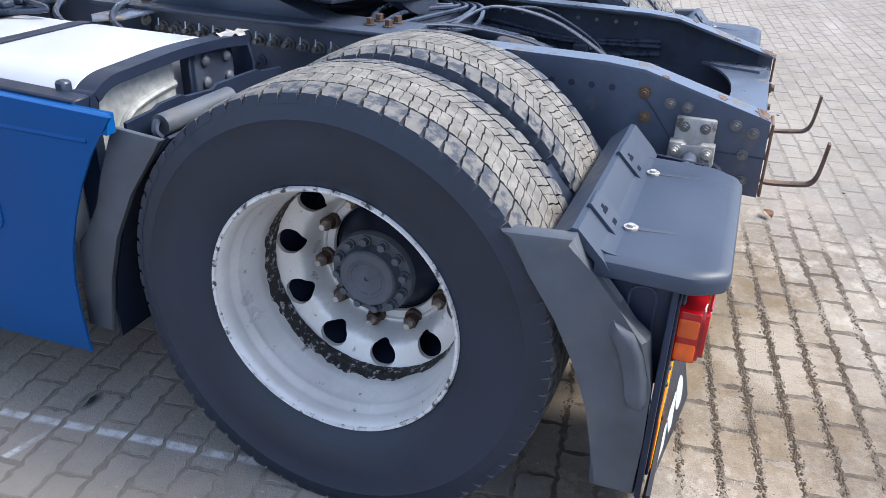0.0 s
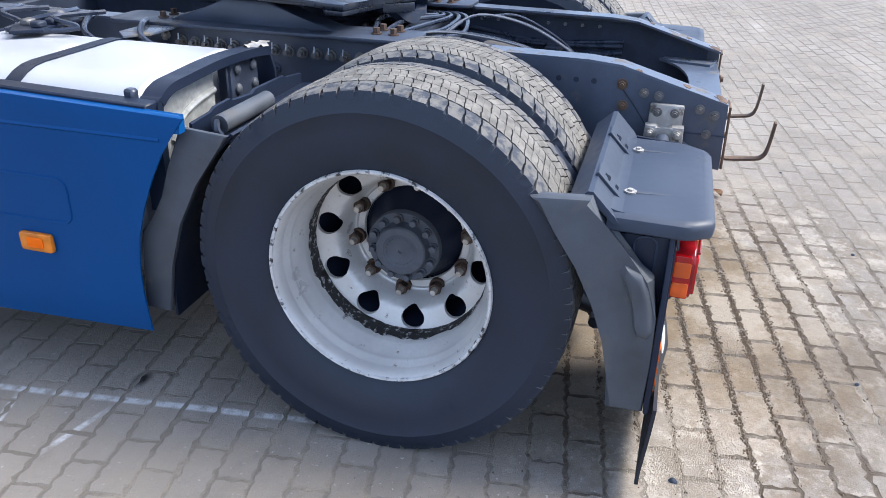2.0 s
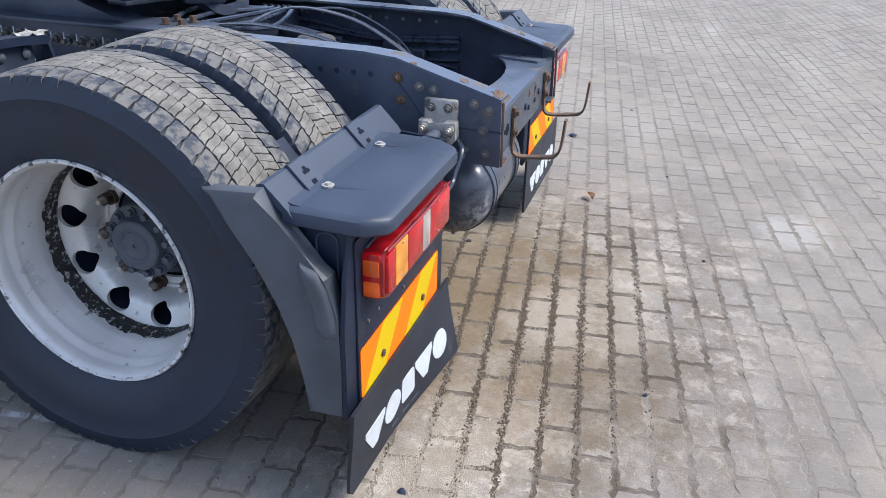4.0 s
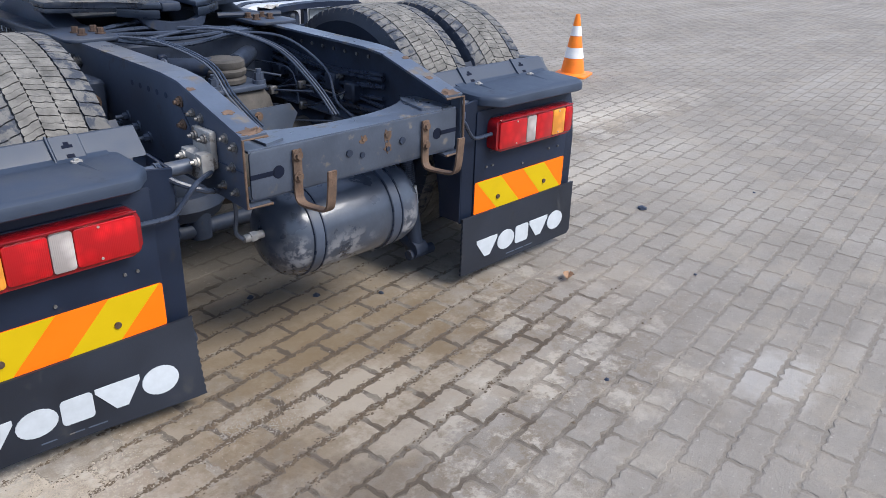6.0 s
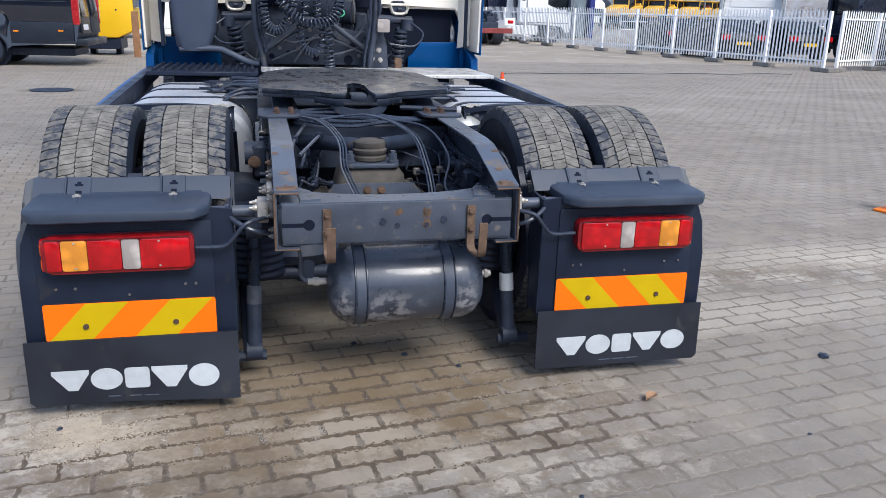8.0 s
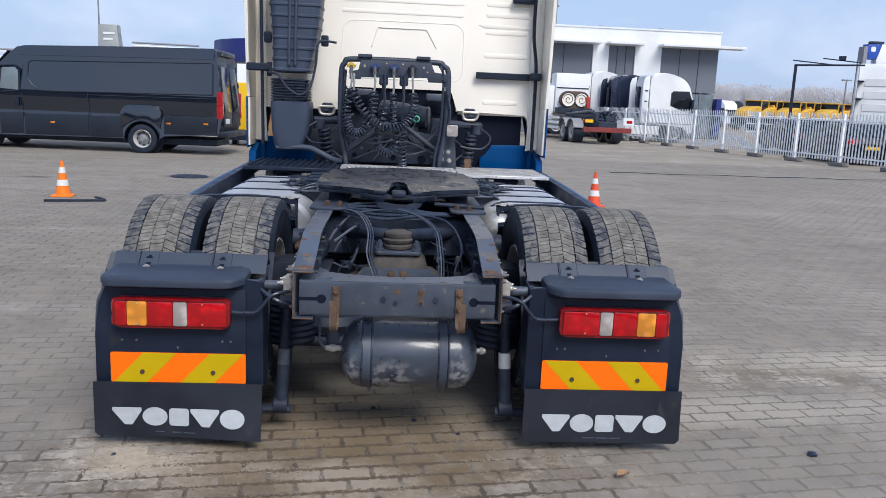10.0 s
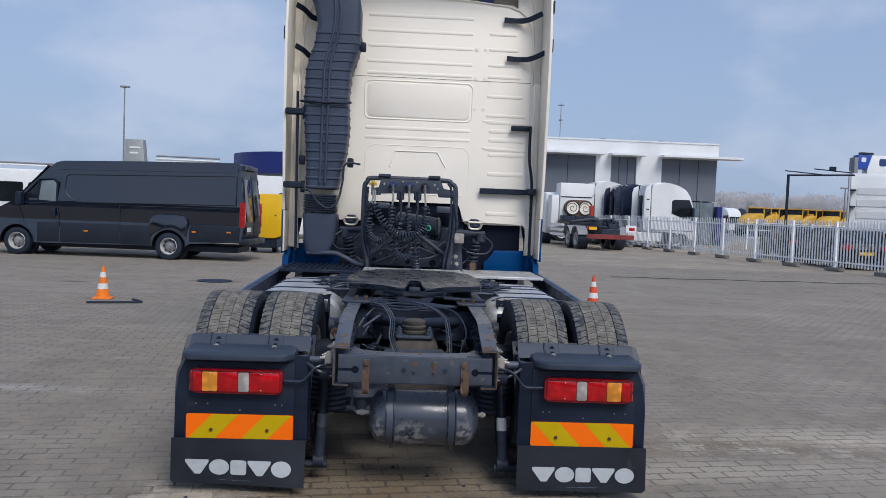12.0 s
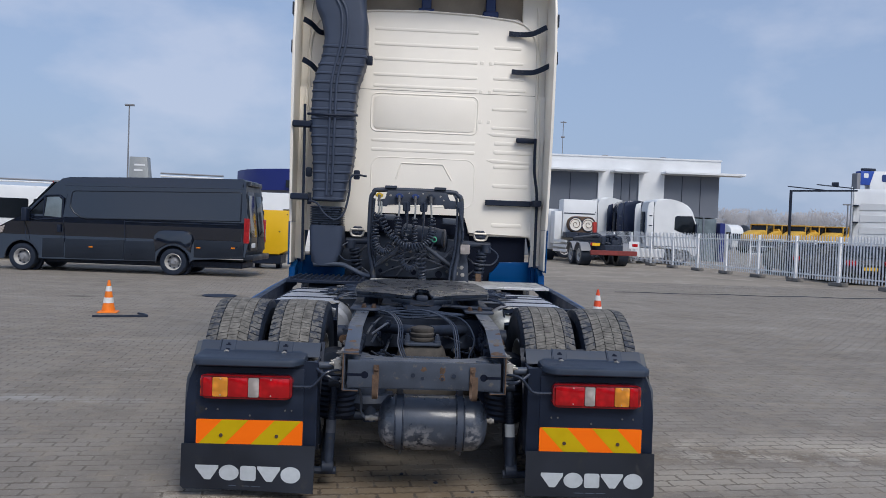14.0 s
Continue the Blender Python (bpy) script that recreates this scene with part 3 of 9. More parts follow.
def disc_mesh():
    """The pressed wheel disc with ten round hand holes."""
    bm = B()

    def put(r, a):
        f = min(max((r - 0.172) / (0.2575 - 0.172), 0), 1)
        g = min(max((r - 0.176) / 0.026, 0), 1)
        x = 0.158 - 0.066 * g * g * (3 - 2 * g) - 0.030 * f
        return bm.verts.new((x, r * math.sin(a), r * math.cos(a)))

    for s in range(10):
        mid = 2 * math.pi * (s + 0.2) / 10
        per = []
        for i in range(4):
            for k in range(8):
                u = -1 + 2 * k / 8
                per.append([(u, -1), (1, u), (-u, 1), (-1, -u)][i])
        rings = []
        for w in (0.0, 0.15, 0.3, 0.45, 0.6, 0.8, 1.0, 1.04):
            ring = []
            for u, v in per:
                q = math.hypot(u, v)
                r_out, a_out = 0.21475 + v * 0.04275, mid + u * math.pi / 10
                r_in, a_in = 0.2245 + 0.0312 * v / q, mid + 0.0350 * u / q / 0.2245
                vert = put(r_out + (r_in - r_out) * min(w, 1.0), a_out + (a_in - a_out) * min(w, 1.0))
                if w > 1:
                    vert.co.x += 0.012
                ring.append(vert)
            rings.append(ring)
        for a, b in zip(rings, rings[1:]):
            for i in range(32):
                bm.faces.new((a[i], a[(i + 1) % 32], b[(i + 1) % 32], b[i]))
    lathe(bm, [(0.172, 0.158), (0.168, 0.163), (0.150, 0.164), (0.147, 0.172)], X90, 60)
    return bm


def build_wheel(name, m, outer=True, turn=1):
    w = new(name)
    w.parent, w.matrix_basis = truck, m
    part("tyre", tyre_mesh(), M_RUBBER, w, "black truck tyre with dusty worn tread")
    part("tread", tread_mesh(0, turn), M_TREAD, w, "pale dusty tread blocks", 0)
    for side_ in (-1, 1):
        sh_ = part("tread_shoulder", tread_mesh(side_, turn), M_SHOULDER, w, "scuffed dark shoulder blocks", 0)
        sh_.data.materials.append(M_RUBBER)
        for f in sh_.data.polygons:
            if abs(f.normal.x) > 0.45 or math.hypot(f.center.y, f.center.z) < 0.478:
                f.material_index = 1
    bm = B()
    lathe(bm, [(0.291, -0.118), (0.299, -0.128), (0.3015, -0.1345), (0.299, -0.138), (0.2935, -0.137), (0.2895, -0.130), (0.2840, -0.118), (0.2828, -0.100), (0.2815, -0.092), (0.2740, -0.078), (0.2725, -0.070), (0.2718, -0.056), (0.2660, -0.044), (0.2645, -0.030), (0.2590, -0.018), (0.2578, -0.006), (0.2575, 0.045), (0.264, 0.06), (0.266, 0.118), (0.291, 0.128)], X90, 96)
    rim = part("rim", bm, M_RIM, w, "silver painted steel rim")
    bm = B()
    lathe(bm, [(0.2995, -0.127), (0.3025, -0.1345), (0.2995, -0.1392), (0.2932, -0.1382), (0.2912, -0.1340)], X90, 96)
    part("rim_edge", bm, M_LIP, rim, "chipped rim edge")
    part("wheel_disc", disc_mesh(), M_RIM, w, "silver disc with round hand holes", 45)
    bm = B()
    band = []
    ragged = random.Random(4)
    for x, r, rag in ((0.012, 0.2572, 0.007), (0.020, 0.2558, 0.005), (0.028, 0.2550, 0.003), (0.033, 0.2542, 0.002), (0.040, 0.2526, 0.002), (0.046, 0.2546, 0.0015), (0.052, 0.2530, 0.0015), (0.057, 0.2548, 0.002), (0.062, 0.2560, 0.002)):
        row, drift = [], 0.0
        for k in range(120):
            a = 2 * math.pi * k / 120
            drift = 0.6 * drift + ragged.uniform(-1, 1) * rag
            rr = r + ragged.uniform(-0.0011, 0.0011)
            row.append((x + drift * (1 if k < 118 else 0.3), rr * math.sin(a), rr * math.cos(a)))
        band.append(row)
    loft(bm, band, False)
    part("scraped_band", bm, M_RIMRING, w, "scraped black band inside the rim")
    if outer:
        for k in range(10):
            a = 2 * math.pi * (k + 0.745) / 10
            y, z = 0.170 * math.sin(a), 0.170 * math.cos(a)
            bm = B()
            rod(bm, (0.166, y, z), (0.152, y, z), 0.0235, 18)
            rod(bm, (0.152, y, z), (0.128, y, z), 0.0185, 6)
            nut = part("wheel_nut", bm, M_NUT, w, "rusty wheel nut")
            bm = B()
            rod(bm, (0.128, y, z), (0.108, y, z), 0.0105, 12, 0.008)
            part("stud", bm, M_STUD, w, "bare metal stud tip")
        bm = B()
        lathe(bm, [(0.149, 0.19), (0.135, 0.170), (0.112, 0.12), (0.100, 0.090)], X90, 48)
        part("hub_drum", bm, M_BLACK, w)
        # near-black drum face added to paint the shade behind the hand holes
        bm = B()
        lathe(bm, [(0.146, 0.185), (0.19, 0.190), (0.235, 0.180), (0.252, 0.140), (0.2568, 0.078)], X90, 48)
        part("brake_drum", bm, M_HOLESHADE, w)
        bm = B()
        lathe(bm, [(0.100, 0.100), (0.106, 0.095), (0.106, 0.080), (0.103, 0.076), (0.078, 0.076), (0.074, 0.070), (0.072, 0.050), (0.068, 0.046), (0.050, 0.045), (0.048, 0.0465), (0.006, 0.0465), (0.005, 0.050), (0.0005, 0.050)], X90, 48)
        for k in range(44):
            if k % 4 == 3:
                continue
            a = 2 * math.pi * k / 44
            c = Vector((0.045, 0.040 * math.sin(a), 0.040 * math.cos(a)))
            rod(bm, c, c - Vector((0.0012, 0, 0)), 0.0016, 5)
        part("hub_cap", bm, M_HUB, w, "grey painted hub cap")
        for k in range(12):
            a = 2 * math.pi * (k + 0.28) / 12
            bm = B()
            y, z = 0.0885 * math.sin(a), 0.0885 * math.cos(a)
            rod(bm, (0.080, y, z), (0.070, y, z), 0.0135, 12)
            rod(bm, (0.070, y, z), (0.056, y, z), 0.0100, 6)
            part("hub_bolt", bm, M_HUB, w)
    return w


wheel_a = build_wheel("wheel", pose(-WHEEL_OUT, 0.003, WHEEL_Z))
build_wheel("wheel", pose(-WHEEL_IN, 0, WHEEL_Z, 0, 0, 180), outer=False, turn=-1)
build_wheel("wheel", pose(WHEEL_OUT, 0, WHEEL_Z, 0, 0, 180), turn=-1)
build_wheel("wheel", pose(WHEEL_IN, 0, WHEEL_Z), outer=False)
for sx in (-1, 1):
    copy_thing(wheel_a, pose(sx * 1.06, 3.75, WHEEL_Z, 0, 0, 0 if sx < 0 else 180))

# frame rails: channels open inwards, with a dipped tail
for s in (-1, 1):
    out, inn = s * 0.425, s * 0.345
    top = [(-0.825, 0.812), (-0.50, 0.906), (-0.40, 0.915), (0.5, 0.925), (4.6, 0.945)]
    low = [(4.6, 0.66), (0.5, 0.645), (-0.55, 0.635), (-0.83, 0.622)]
    bm = B()
    plate(bm, top + low, "x", out, out - s * 0.008)
    rail = part("frame_rail", bm, M_CHASSIS, truck, "dark grey steel frame rail")
    # dark sheet paints the shade inside the rail along with its grime
    bm = B()
    plate(bm, [(-0.78, 0.808), (-0.52, 0.890), (0.5, 0.912), (2.4, 0.918), (2.4, 0.662), (0.5, 0.650), (-0.55, 0.640), (-0.78, 0.632)], "x", out - s * 0.0085, out - s * 0.0105)
    part("web_lining", bm, M_DARK, rail, "dark sheet for shade and grime inside the rail")
    bm = B()
    for a, b in zip(top, top[1:]):
        plate(bm, [(out, a[0]), (inn, a[0]), (inn, b[0]), (out, b[0])], "z", 0, 0.008)
        for v in list(bm.verts)[-8:]:
            v.co.z += a[1] if abs(v.co.y - a[0]) < 1e-6 else b[1]
    part("top_flange", bm, M_CHASSIS_TOP, rail, "dusty upper flange, paint lightened as sky sheen", 20)
    bm = B()
    for a, b in zip(low, low[1:]):
        plate(bm, [(out, a[0]), (inn, a[0]), (inn, b[0]), (out, b[0])], "z", -0.008, 0)
        for v in list(bm.verts)[-8:]:
            v.co.z += a[1] if abs(v.co.y - a[0]) < 1e-6 else b[1]
    part("bottom_flange", bm, M_CHASSIS, rail, "", 20)
    # bolts and holes along the web
    for y, z, r in ((-0.507, 0.856, 0.0115), (-0.515, 0.79, 0.011), (-0.575, 0.835, 0.010), (-0.62, 0.83, 0.0095), (-0.745, 0.80, 0.010), (-0.79, 0.785, 0.010), (-0.775, 0.725, 0.0095), (-0.72, 0.66, 0.009), (-0.785, 0.655, 0.009)):
        bm = B()
        bolt(bm, (out, y, z), (s, 0, 0), r, 0.014)
        rod(bm, (out + s * 0.014, y, z), (out + s * 0.022, y, z), r * 0.55, 10)
        part("bolt", bm, M_RUST if y > -0.53 else M_BOLT, rail, "rusty bolt" if y > -0.53 else "")
    for k in range(5):
        bm = B()
        rod(bm, (out + s * 0.0008, -0.20 - 0.055 * k, 0.858), (out - s * 0.0088, -0.20 - 0.055 * k, 0.858), 0.009, 14)
        part("bolt_hole", bm, M_DARK, rail)
    for k in range(17):
        y = 0.20 + 0.0515 * k
        zz = 0.866 + 0.016 * (y - 0.4)
        bm = B()
        rod(bm, (out, y, zz), (out + s * 0.006, y, zz), 0.019, 16)
        rod(bm, (out + s * 0.006, y, zz), (out + s * 0.022, y, zz), 0.0145, 6)
        rod(bm, (out + s * 0.022, y, zz), (out + s * 0.040, y, zz), 0.008, 10)
        nut_ = part("bolt", bm, M_BOLT, rail)
        if k % 4 != 3:
            bm = B()
            tube(bm, [(out + s * 0.030, y, zz + 0.006), (out + s * 0.031, y - 0.002, zz + 0.018), (out + s * 0.031, y - 0.003, zz + 0.030)], 0.0022, 5, 1)
            part("paint_mark", bm, M_WHITEMARK, nut_, "pale paint tick")
    for y, z in ((0.30, 0.80), (0.42, 0.795), (0.67, 0.805), (0.74, 0.80), (0.80, 0.76), (0.20, 0.79)):
        bm = B()
        bolt(bm, (out, y, z), (s, 0, 0), 0.014, 0.024)
        rod(bm, (out + s * 0.024, y, z), (out + s * 0.045, y, z), 0.0085, 10)
        part("bolt", bm, M_CHASSIS, rail)
    for k in range(12):
        bm = B()
        rod(bm, (inn + s * 0.0719, -0.35 + 0.07 * k, 0.872), (inn + s * 0.065, -0.35 + 0.07 * k, 0.872), 0.007, 10)
        part("rivet", bm, M_BOLT, rail)
    # seam where the tail section is let in
    bm = B()
    tube(bm, [(out + s * 0.001, -0.507, 0.845), (out + s * 0.001, -0.545, 0.80), (out + s * 0.001, -0.60, 0.725), (out + s * 0.001, -0.832, 0.722)], 0.0025, 5, 1)
    part("seam", bm, M_DARK, rail)
    flake = random.Random(90 + s)
    for yy, xc, r in ((-0.810, 0.385, 0.030), (-0.806, 0.358, 0.016), (-0.70, 0.385, 0.015), (-0.555, 0.415, 0.014)):
        bm = B()
        edge_ = []
        for q in range(16):
            w_ = r * flake.uniform(0.55, 1.25)
            px_, py_ = s * xc + w_ * 1.2 * math.cos(q * 0.393), yy + w_ * 0.8 * math.sin(q * 0.393)
            px_ = s * min(max(abs(px_), 0.347), 0.424)
            edge_.append((px_, max(py_, -0.824)))
        plate(bm, edge_, "z", 0.0, 0.0015)
        for v in bm.verts:
            v.co.z += 0.812 + (v.co.y + 0.825) / 0.325 * 0.094 + 0.0076
        part("rust_patch", bm, M_RUST, rail, "flaking rust", 0)
    # rim of bare rust on the cut end
    bm = B()
    tube(bm, [(inn, -0.830, 0.812), (out, -0.832, 0.812), (out, -0.836, 0.62), (inn, -0.836, 0.618)], 0.0042, 6, 1)
    part("rusty_end", bm, M_RUST, rail, "rusty cut rail end")

# rear crossmember: face plate with slots, bowed top plate
bm = B()
plate(bm, rrect(-0.402, 0.634, 0.402, 0.772, 0.012, 3), "y", -0.822, -0.814, 0.002)
xm = part("rear_crossmember", bm, M_FACE, truck, "grey rear crossmember plate with slots and hooks")
bm = B()
bow = [(-0.402, -0.818), (0.402, -0.818), (0.402, -0.62)] + [(0.36 * math.cos(radians(a)), -0.56 - 0.155 * math.sin(radians(a))) for a in range(15, 170, 12)] + [(-0.402, -0.62)]
plate(bm, bow, "z", 0.768, 0.776)
part("top_plate", bm, M_CHASSIS_TOP, xm, "dusty bowed top plate, paint lightened as sky sheen")
bm = B()
box(bm, (-0.402, -0.816, 0.628), (0.402, -0.72, 0.636))
part("bottom_plate", bm, M_CHASSIS, xm)
for s in (-1, 1):
    # flat near-black shapes stand for the shaded inside of the keyhole slot
    bm = B()
    rod(bm, (s * 0.312, -0.8215, 0.70), (s * 0.312, -0.8232, 0.70), 0.019, 20)
    box(bm, (s * 0.325, -0.8215, 0.693), (s * 0.4035, -0.8232, 0.707))
    part("slot", bm, M_HOLESHADE, xm, "keyhole slot")
    for y0 in (0.31, 0.335):
        bm = B()
        bolt(bm, (s * y0, -0.69 + 0.3 * (y0 - 0.31), 0.776), (0, 0, 1), 0.016, 0.008)
        part("bolt", bm, M_CHASSIS, xm)
    # towing hook strap
    h = s * 0.252
    bm = B()
    tube(bm, [(h, -0.828, 0.755), (h, -0.828, 0.68), (h, -0.829, 0.625), (h, -0.836, 0.606), (h, -0.86, 0.598), (h, -0.94, 0.606), (h, -0.968, 0.615), (h, -0.982, 0.645), (h, -0.99, 0.733)], 0.01, steps=3, flat=(0.028, 0.007, (1, 0, 0)))
    hook = part("hook", bm, M_RUST, xm, "bent rusty strap hook")
    for z in (0.738, 0.675):
        bm = B()
        bolt(bm, (h, -0.832, z), (0, -1, 0), 0.0105, 0.012)
        part("bolt", bm, M_RUST, hook)
for x, z, r, mt in ((-0.06, 0.705, 0.0115, M_DARK), (0.155, 0.706, 0.0115, M_DARK), (-0.01, 0.69, 0.009, M_DARK), (-0.005, 0.738, 0.012, M_RUST), (0.092, 0.735, 0.017, M_RUST), (0.094, 0.695, 0.015, M_RUST), (0.094, 0.69, 0.008, M_DARK)):
    bm = B()
    if mt is M_RUST:
        rough = random.Random(int(z * 1000))
        plate(bm, [(x + r * rough.uniform(0.6, 1.5) * math.cos(q * 0.42), z + r * rough.uniform(0.6, 1.5) * math.sin(q * 0.42)) for q in range(15)], "y", -0.8215, -0.8232)
        rod(bm, (x, -0.8215, z), (x, -0.826, z), r * 0.55, 6)
    else:
        rod(bm, (x, -0.8215, z), (x, -0.827, z), r, 12)
    part("rust_patch" if mt is M_RUST else "plug", bm, mt, xm)

# tapered joint plates where rail and crossmember meet
for s in (-1, 1):
    bm = B()
    plate(bm, [(s * 0.34, -0.812), (s * 0.27, -0.79), (s * 0.30, -0.66), (s * 0.34, -0.60)], "z", 0.776, 0.784)
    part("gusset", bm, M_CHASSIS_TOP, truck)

# cast brackets and lamp carrier tubes on the rail
for s in (-1, 1):
    bm = B()
    box(bm, (s * 0.426, -0.700, 0.700), (s * 0.448, -0.598, 0.810), 0.006, 2)
    br = part("lamp_bracket", bm, M_CAST, truck, "grimy cast aluminium bracket bolted to rail")
    bm = B()
    plate(bm, [(-0.706, 0.752), (-0.672, 0.752), (-0.66, 0.742), (-0.636, 0.742), (-0.624, 0.752), (-0.592, 0.752), (-0.590, 0.700), (-0.612, 0.676), (-0.684, 0.676), (-0.708, 0.700)], "x", s * 0.444, s * 0.482, 0.005)
    part("tube_clamp", bm, M_CAST, br, "cast clamp round the carrier tube")
    for y, z, x, mt in ((-0.622, 0.787, 0.448, M_BOLT), (-0.674, 0.787, 0.448, M_BOLT), (-0.609, 0.732, 0.482, M_STUD), (-0.689, 0.732, 0.482, M_STUD)):
        bm = B()
        rod(bm, (s * x, y, z), (s * (x + 0.003), y, z), 0.0125, 16)
        bolt(bm, (s * (x + 0.003), y, z), (s, 0, 0), 0.0095, 0.012)
        rod(bm, (s * (x + 0.014), y, z), (s * (x + 0.026), y, z), 0.0055, 10)
        part("bolt", bm, mt, br)
    bm = B()
    rod(bm, (s * 0.49, -0.648, 0.712), (s * 0.70, -0.648, 0.712), 0.021, 20)
    rod(bm, (s * 0.575, -0.648, 0.712), (s * 0.592, -0.648, 0.712), 0.026, 20)
    part("carrier_tube", bm, M_CHASSIS, truck, "grey tube that carries the mudguard")
    # wiring to the lamp
    bm = B()
    tube(bm, [(s * 0.45, -0.70, 0.70), (s * 0.52, -0.74, 0.69), (s * 0.565, -0.735, 0.64), (s * 0.60, -0.735, 0.612), (s * 0.69, -0.735, 0.612)], 0.0075, 8)
    part("lamp_cable", bm, M_HOSE, truck)
    bm = B()
    tube(bm, [(s * 0.44, -0.70, 0.64), (s * 0.50, -0.735, 0.665), (s * 0.57, -0.70, 0.70), (s * 0.585, -0.655, 0.73), (s * 0.60, -0.62, 0.69)], 0.0085, 8)
    part("lamp_cable", bm, M_HOSE, truck)


def mudguard(s):
    g = new("mudguard")
    g.parent = truck
    tagged(g, "black plastic mudguard with lamp box and rubber flap")
    # outer cheek
    cheek = [(-0.372, 0.796), (-0.512, 0.806), (-0.545, 0.735), (-0.60, 0.672), (-0.668, 0.632), (-0.686, 0.53), (-0.689, 0.40), (-0.689, 0.265), (-0.598, 0.262), (-0.592, 0.36), (-0.572, 0.452), (-0.538, 0.545), (-0.492, 0.635), (-0.435, 0.72)]
    bm = B()
    plate(bm, cheek, "x", s * 1.215, s * 1.260, 0.014)
    part("cheek", bm, M_GUARD, g, "curved grey side cheek")
    bm = B()
    ribs = [(-0.600, 0.662), (-0.640, 0.642), (-0.662, 0.60), (-0.676, 0.55), (-0.684, 0.50), (-0.676, 0.478), (-0.652, 0.478), (-0.640, 0.50), (-0.630, 0.55), (-0.612, 0.60), (-0.592, 0.638)]
    my, mz = sum(p[0] for p in ribs) / len(ribs), sum(p[1] for p in ribs) / len(ribs)
    loft(bm, [[(s * xx, my + (y - my) * w, mz + (z - mz) * (w * 0.5 + 0.5)) for y, z in ribs] for xx, w in ((1.250, 1.15), (1.2600, 1.0), (1.268, 0.85), (1.273, 0.62), (1.2742, 0.3))])
    part("cheek_rib", bm, M_GUARD, g)
    # curved liner over the tyre
    sect = [(-0.372, 0.796), (-0.435, 0.718), (-0.49, 0.633), (-0.536, 0.543), (-0.570, 0.45), (-0.590, 0.36), (-0.596, 0.262)]
    back = [(y - 0.006, z + 0.004) for y, z in sect][::-1]
    bm = B()
    plate(bm, sect + back, "x", s * 0.565, s * 1.23)
    part("liner", bm, M_BLACK, g)
    # ridge and sloping shelf
    bm = B()
    sh = [(-0.455, 0.770), (-0.500, 0.812), (-0.512, 0.812), (-0.565, 0.757), (-0.575, 0.742), (-0.560, 0.742), (-0.502, 0.798), (-0.462, 0.760)]
    plate(bm, sh, "x", s * 0.575, s * 1.228, 0.0)
    plate(bm, [(-0.535, 0.780), (-0.550, 0.771), (-0.566, 0.7655), (-0.600, 0.7612), (-0.660, 0.7600), (-0.660, 0.755), (-0.56, 0.752)], "x", s * 0.672, s * 1.206, 0.0)
    shelf = part("shelf", bm, M_LID, g, "sloping shelf with clip slots")
    for x in (0.767, 1.08):
        at_ = Matrix.Translation((s * x, -0.5385, 0.7845)) @ Matrix.Rotation(radians(46), 4, "X")
        bm = B()
        box(bm, (-0.040, -0.036, -0.004), (0.040, 0.044, 0.0035), 0.003, 1, at_)
        box(bm, (-0.046, -0.040, -0.004), (-0.040, 0.046, 0.0075), 0.0015, 1, at_)
        pad = part("clip_pad", bm, M_LID, shelf)
        # near-black blocks paint the shade inside the clip slots
        for u0, v0, u1, v1 in ((-0.014, 0.004, 0.014, 0.013), (-0.006, 0.012, 0.007, 0.022), (-0.010, -0.026, 0.010, -0.015)):
            bm = B()
            box(bm, (u0, v0, 0.0), (u1, v1, 0.0042), 0, 1, at_)
            part("clip_slot", bm, M_HOLESHADE, pad)
    # near-black strips paint the shade of the edge slits
    for x0, x1 in ((0.60, 0.70), (0.87, 0.97), (1.15, 1.21)):
        bm = B()
        box(bm, (s * x0, -0.5125, 0.806), (s * x1, -0.5115, 0.809))
        part("edge_slit", bm, M_HOLESHADE, shelf)
    # lamp box lid: shallow rounded pan
    rings = []
    for grow, z in ((-0.012, 0.722), (0.002, 0.717), (0.008, 0.722), (0.009, 0.740), (0.006, 0.751), (-0.003, 0.757), (-0.018, 0.7595)):
        ring = []
        for x, y in ((0.648 - grow, -0.548), (0.648 - grow, -0.70), (0.652 - grow, -0.716), (0.69, -0.766 - grow), (0.715, -0.775 - grow), (1.165, -0.775 - grow), (1.187, -0.769 - grow), (1.211 + grow, -0.735), (1.217 + grow, -0.712), (1.217 + grow, -0.548)):
            ring.append((s * x, y))
        rings.append([(x, y, z + (y + 0.80) * 0.02) for x, y in ring])
    bm = B()
    loft(bm, rings)
    lid = part("lamp_box_lid", bm, M_LID, g, "dark grey moulded lid over the lamps")
    for x in (0.767, 1.08):
        bm = B()
        rod(bm, (s * x, -0.588, 0.7585), (s * x, -0.588, 0.768), 0.0145, 20)
        rod(bm, (s * x, -0.588, 0.768), (s * x, -0.588, 0.773), 0.0075, 6)
        part("lid_screw", bm, M_CAST, lid, "bright screw with washer")
        bm = B()
        rod(bm, (s * x, -0.585, 0.757), (s * x - s * 0.02, -0.70, 0.7595), 0.012, 8, 0.002)
        part("lid_rib", bm, M_LID, lid)
    # lamp box body and back panel
    bm = B()
    box(bm, (s * 0.66, -0.70, 0.50), (s * 1.20, -0.57, 0.712), 0.01, 2)
    part("lamp_box", bm, M_BLACK, g)
    bm = B()
    plate(bm, [(s * 0.566, 0.735), (s * 0.64, 0.742), (s * 1.20, 0.742), (s * 1.245, 0.63), (s * 1.262, 0.50), (s * 1.265, 0.27), (s * 0.572, 0.265)], "y", -0.702, -0.690, 0.003)
    plate(bm, rrect(s * 0.635, 0.275, s * 1.205, 0.70, 0.012, 3), "y", -0.708, -0.70, 0.003)
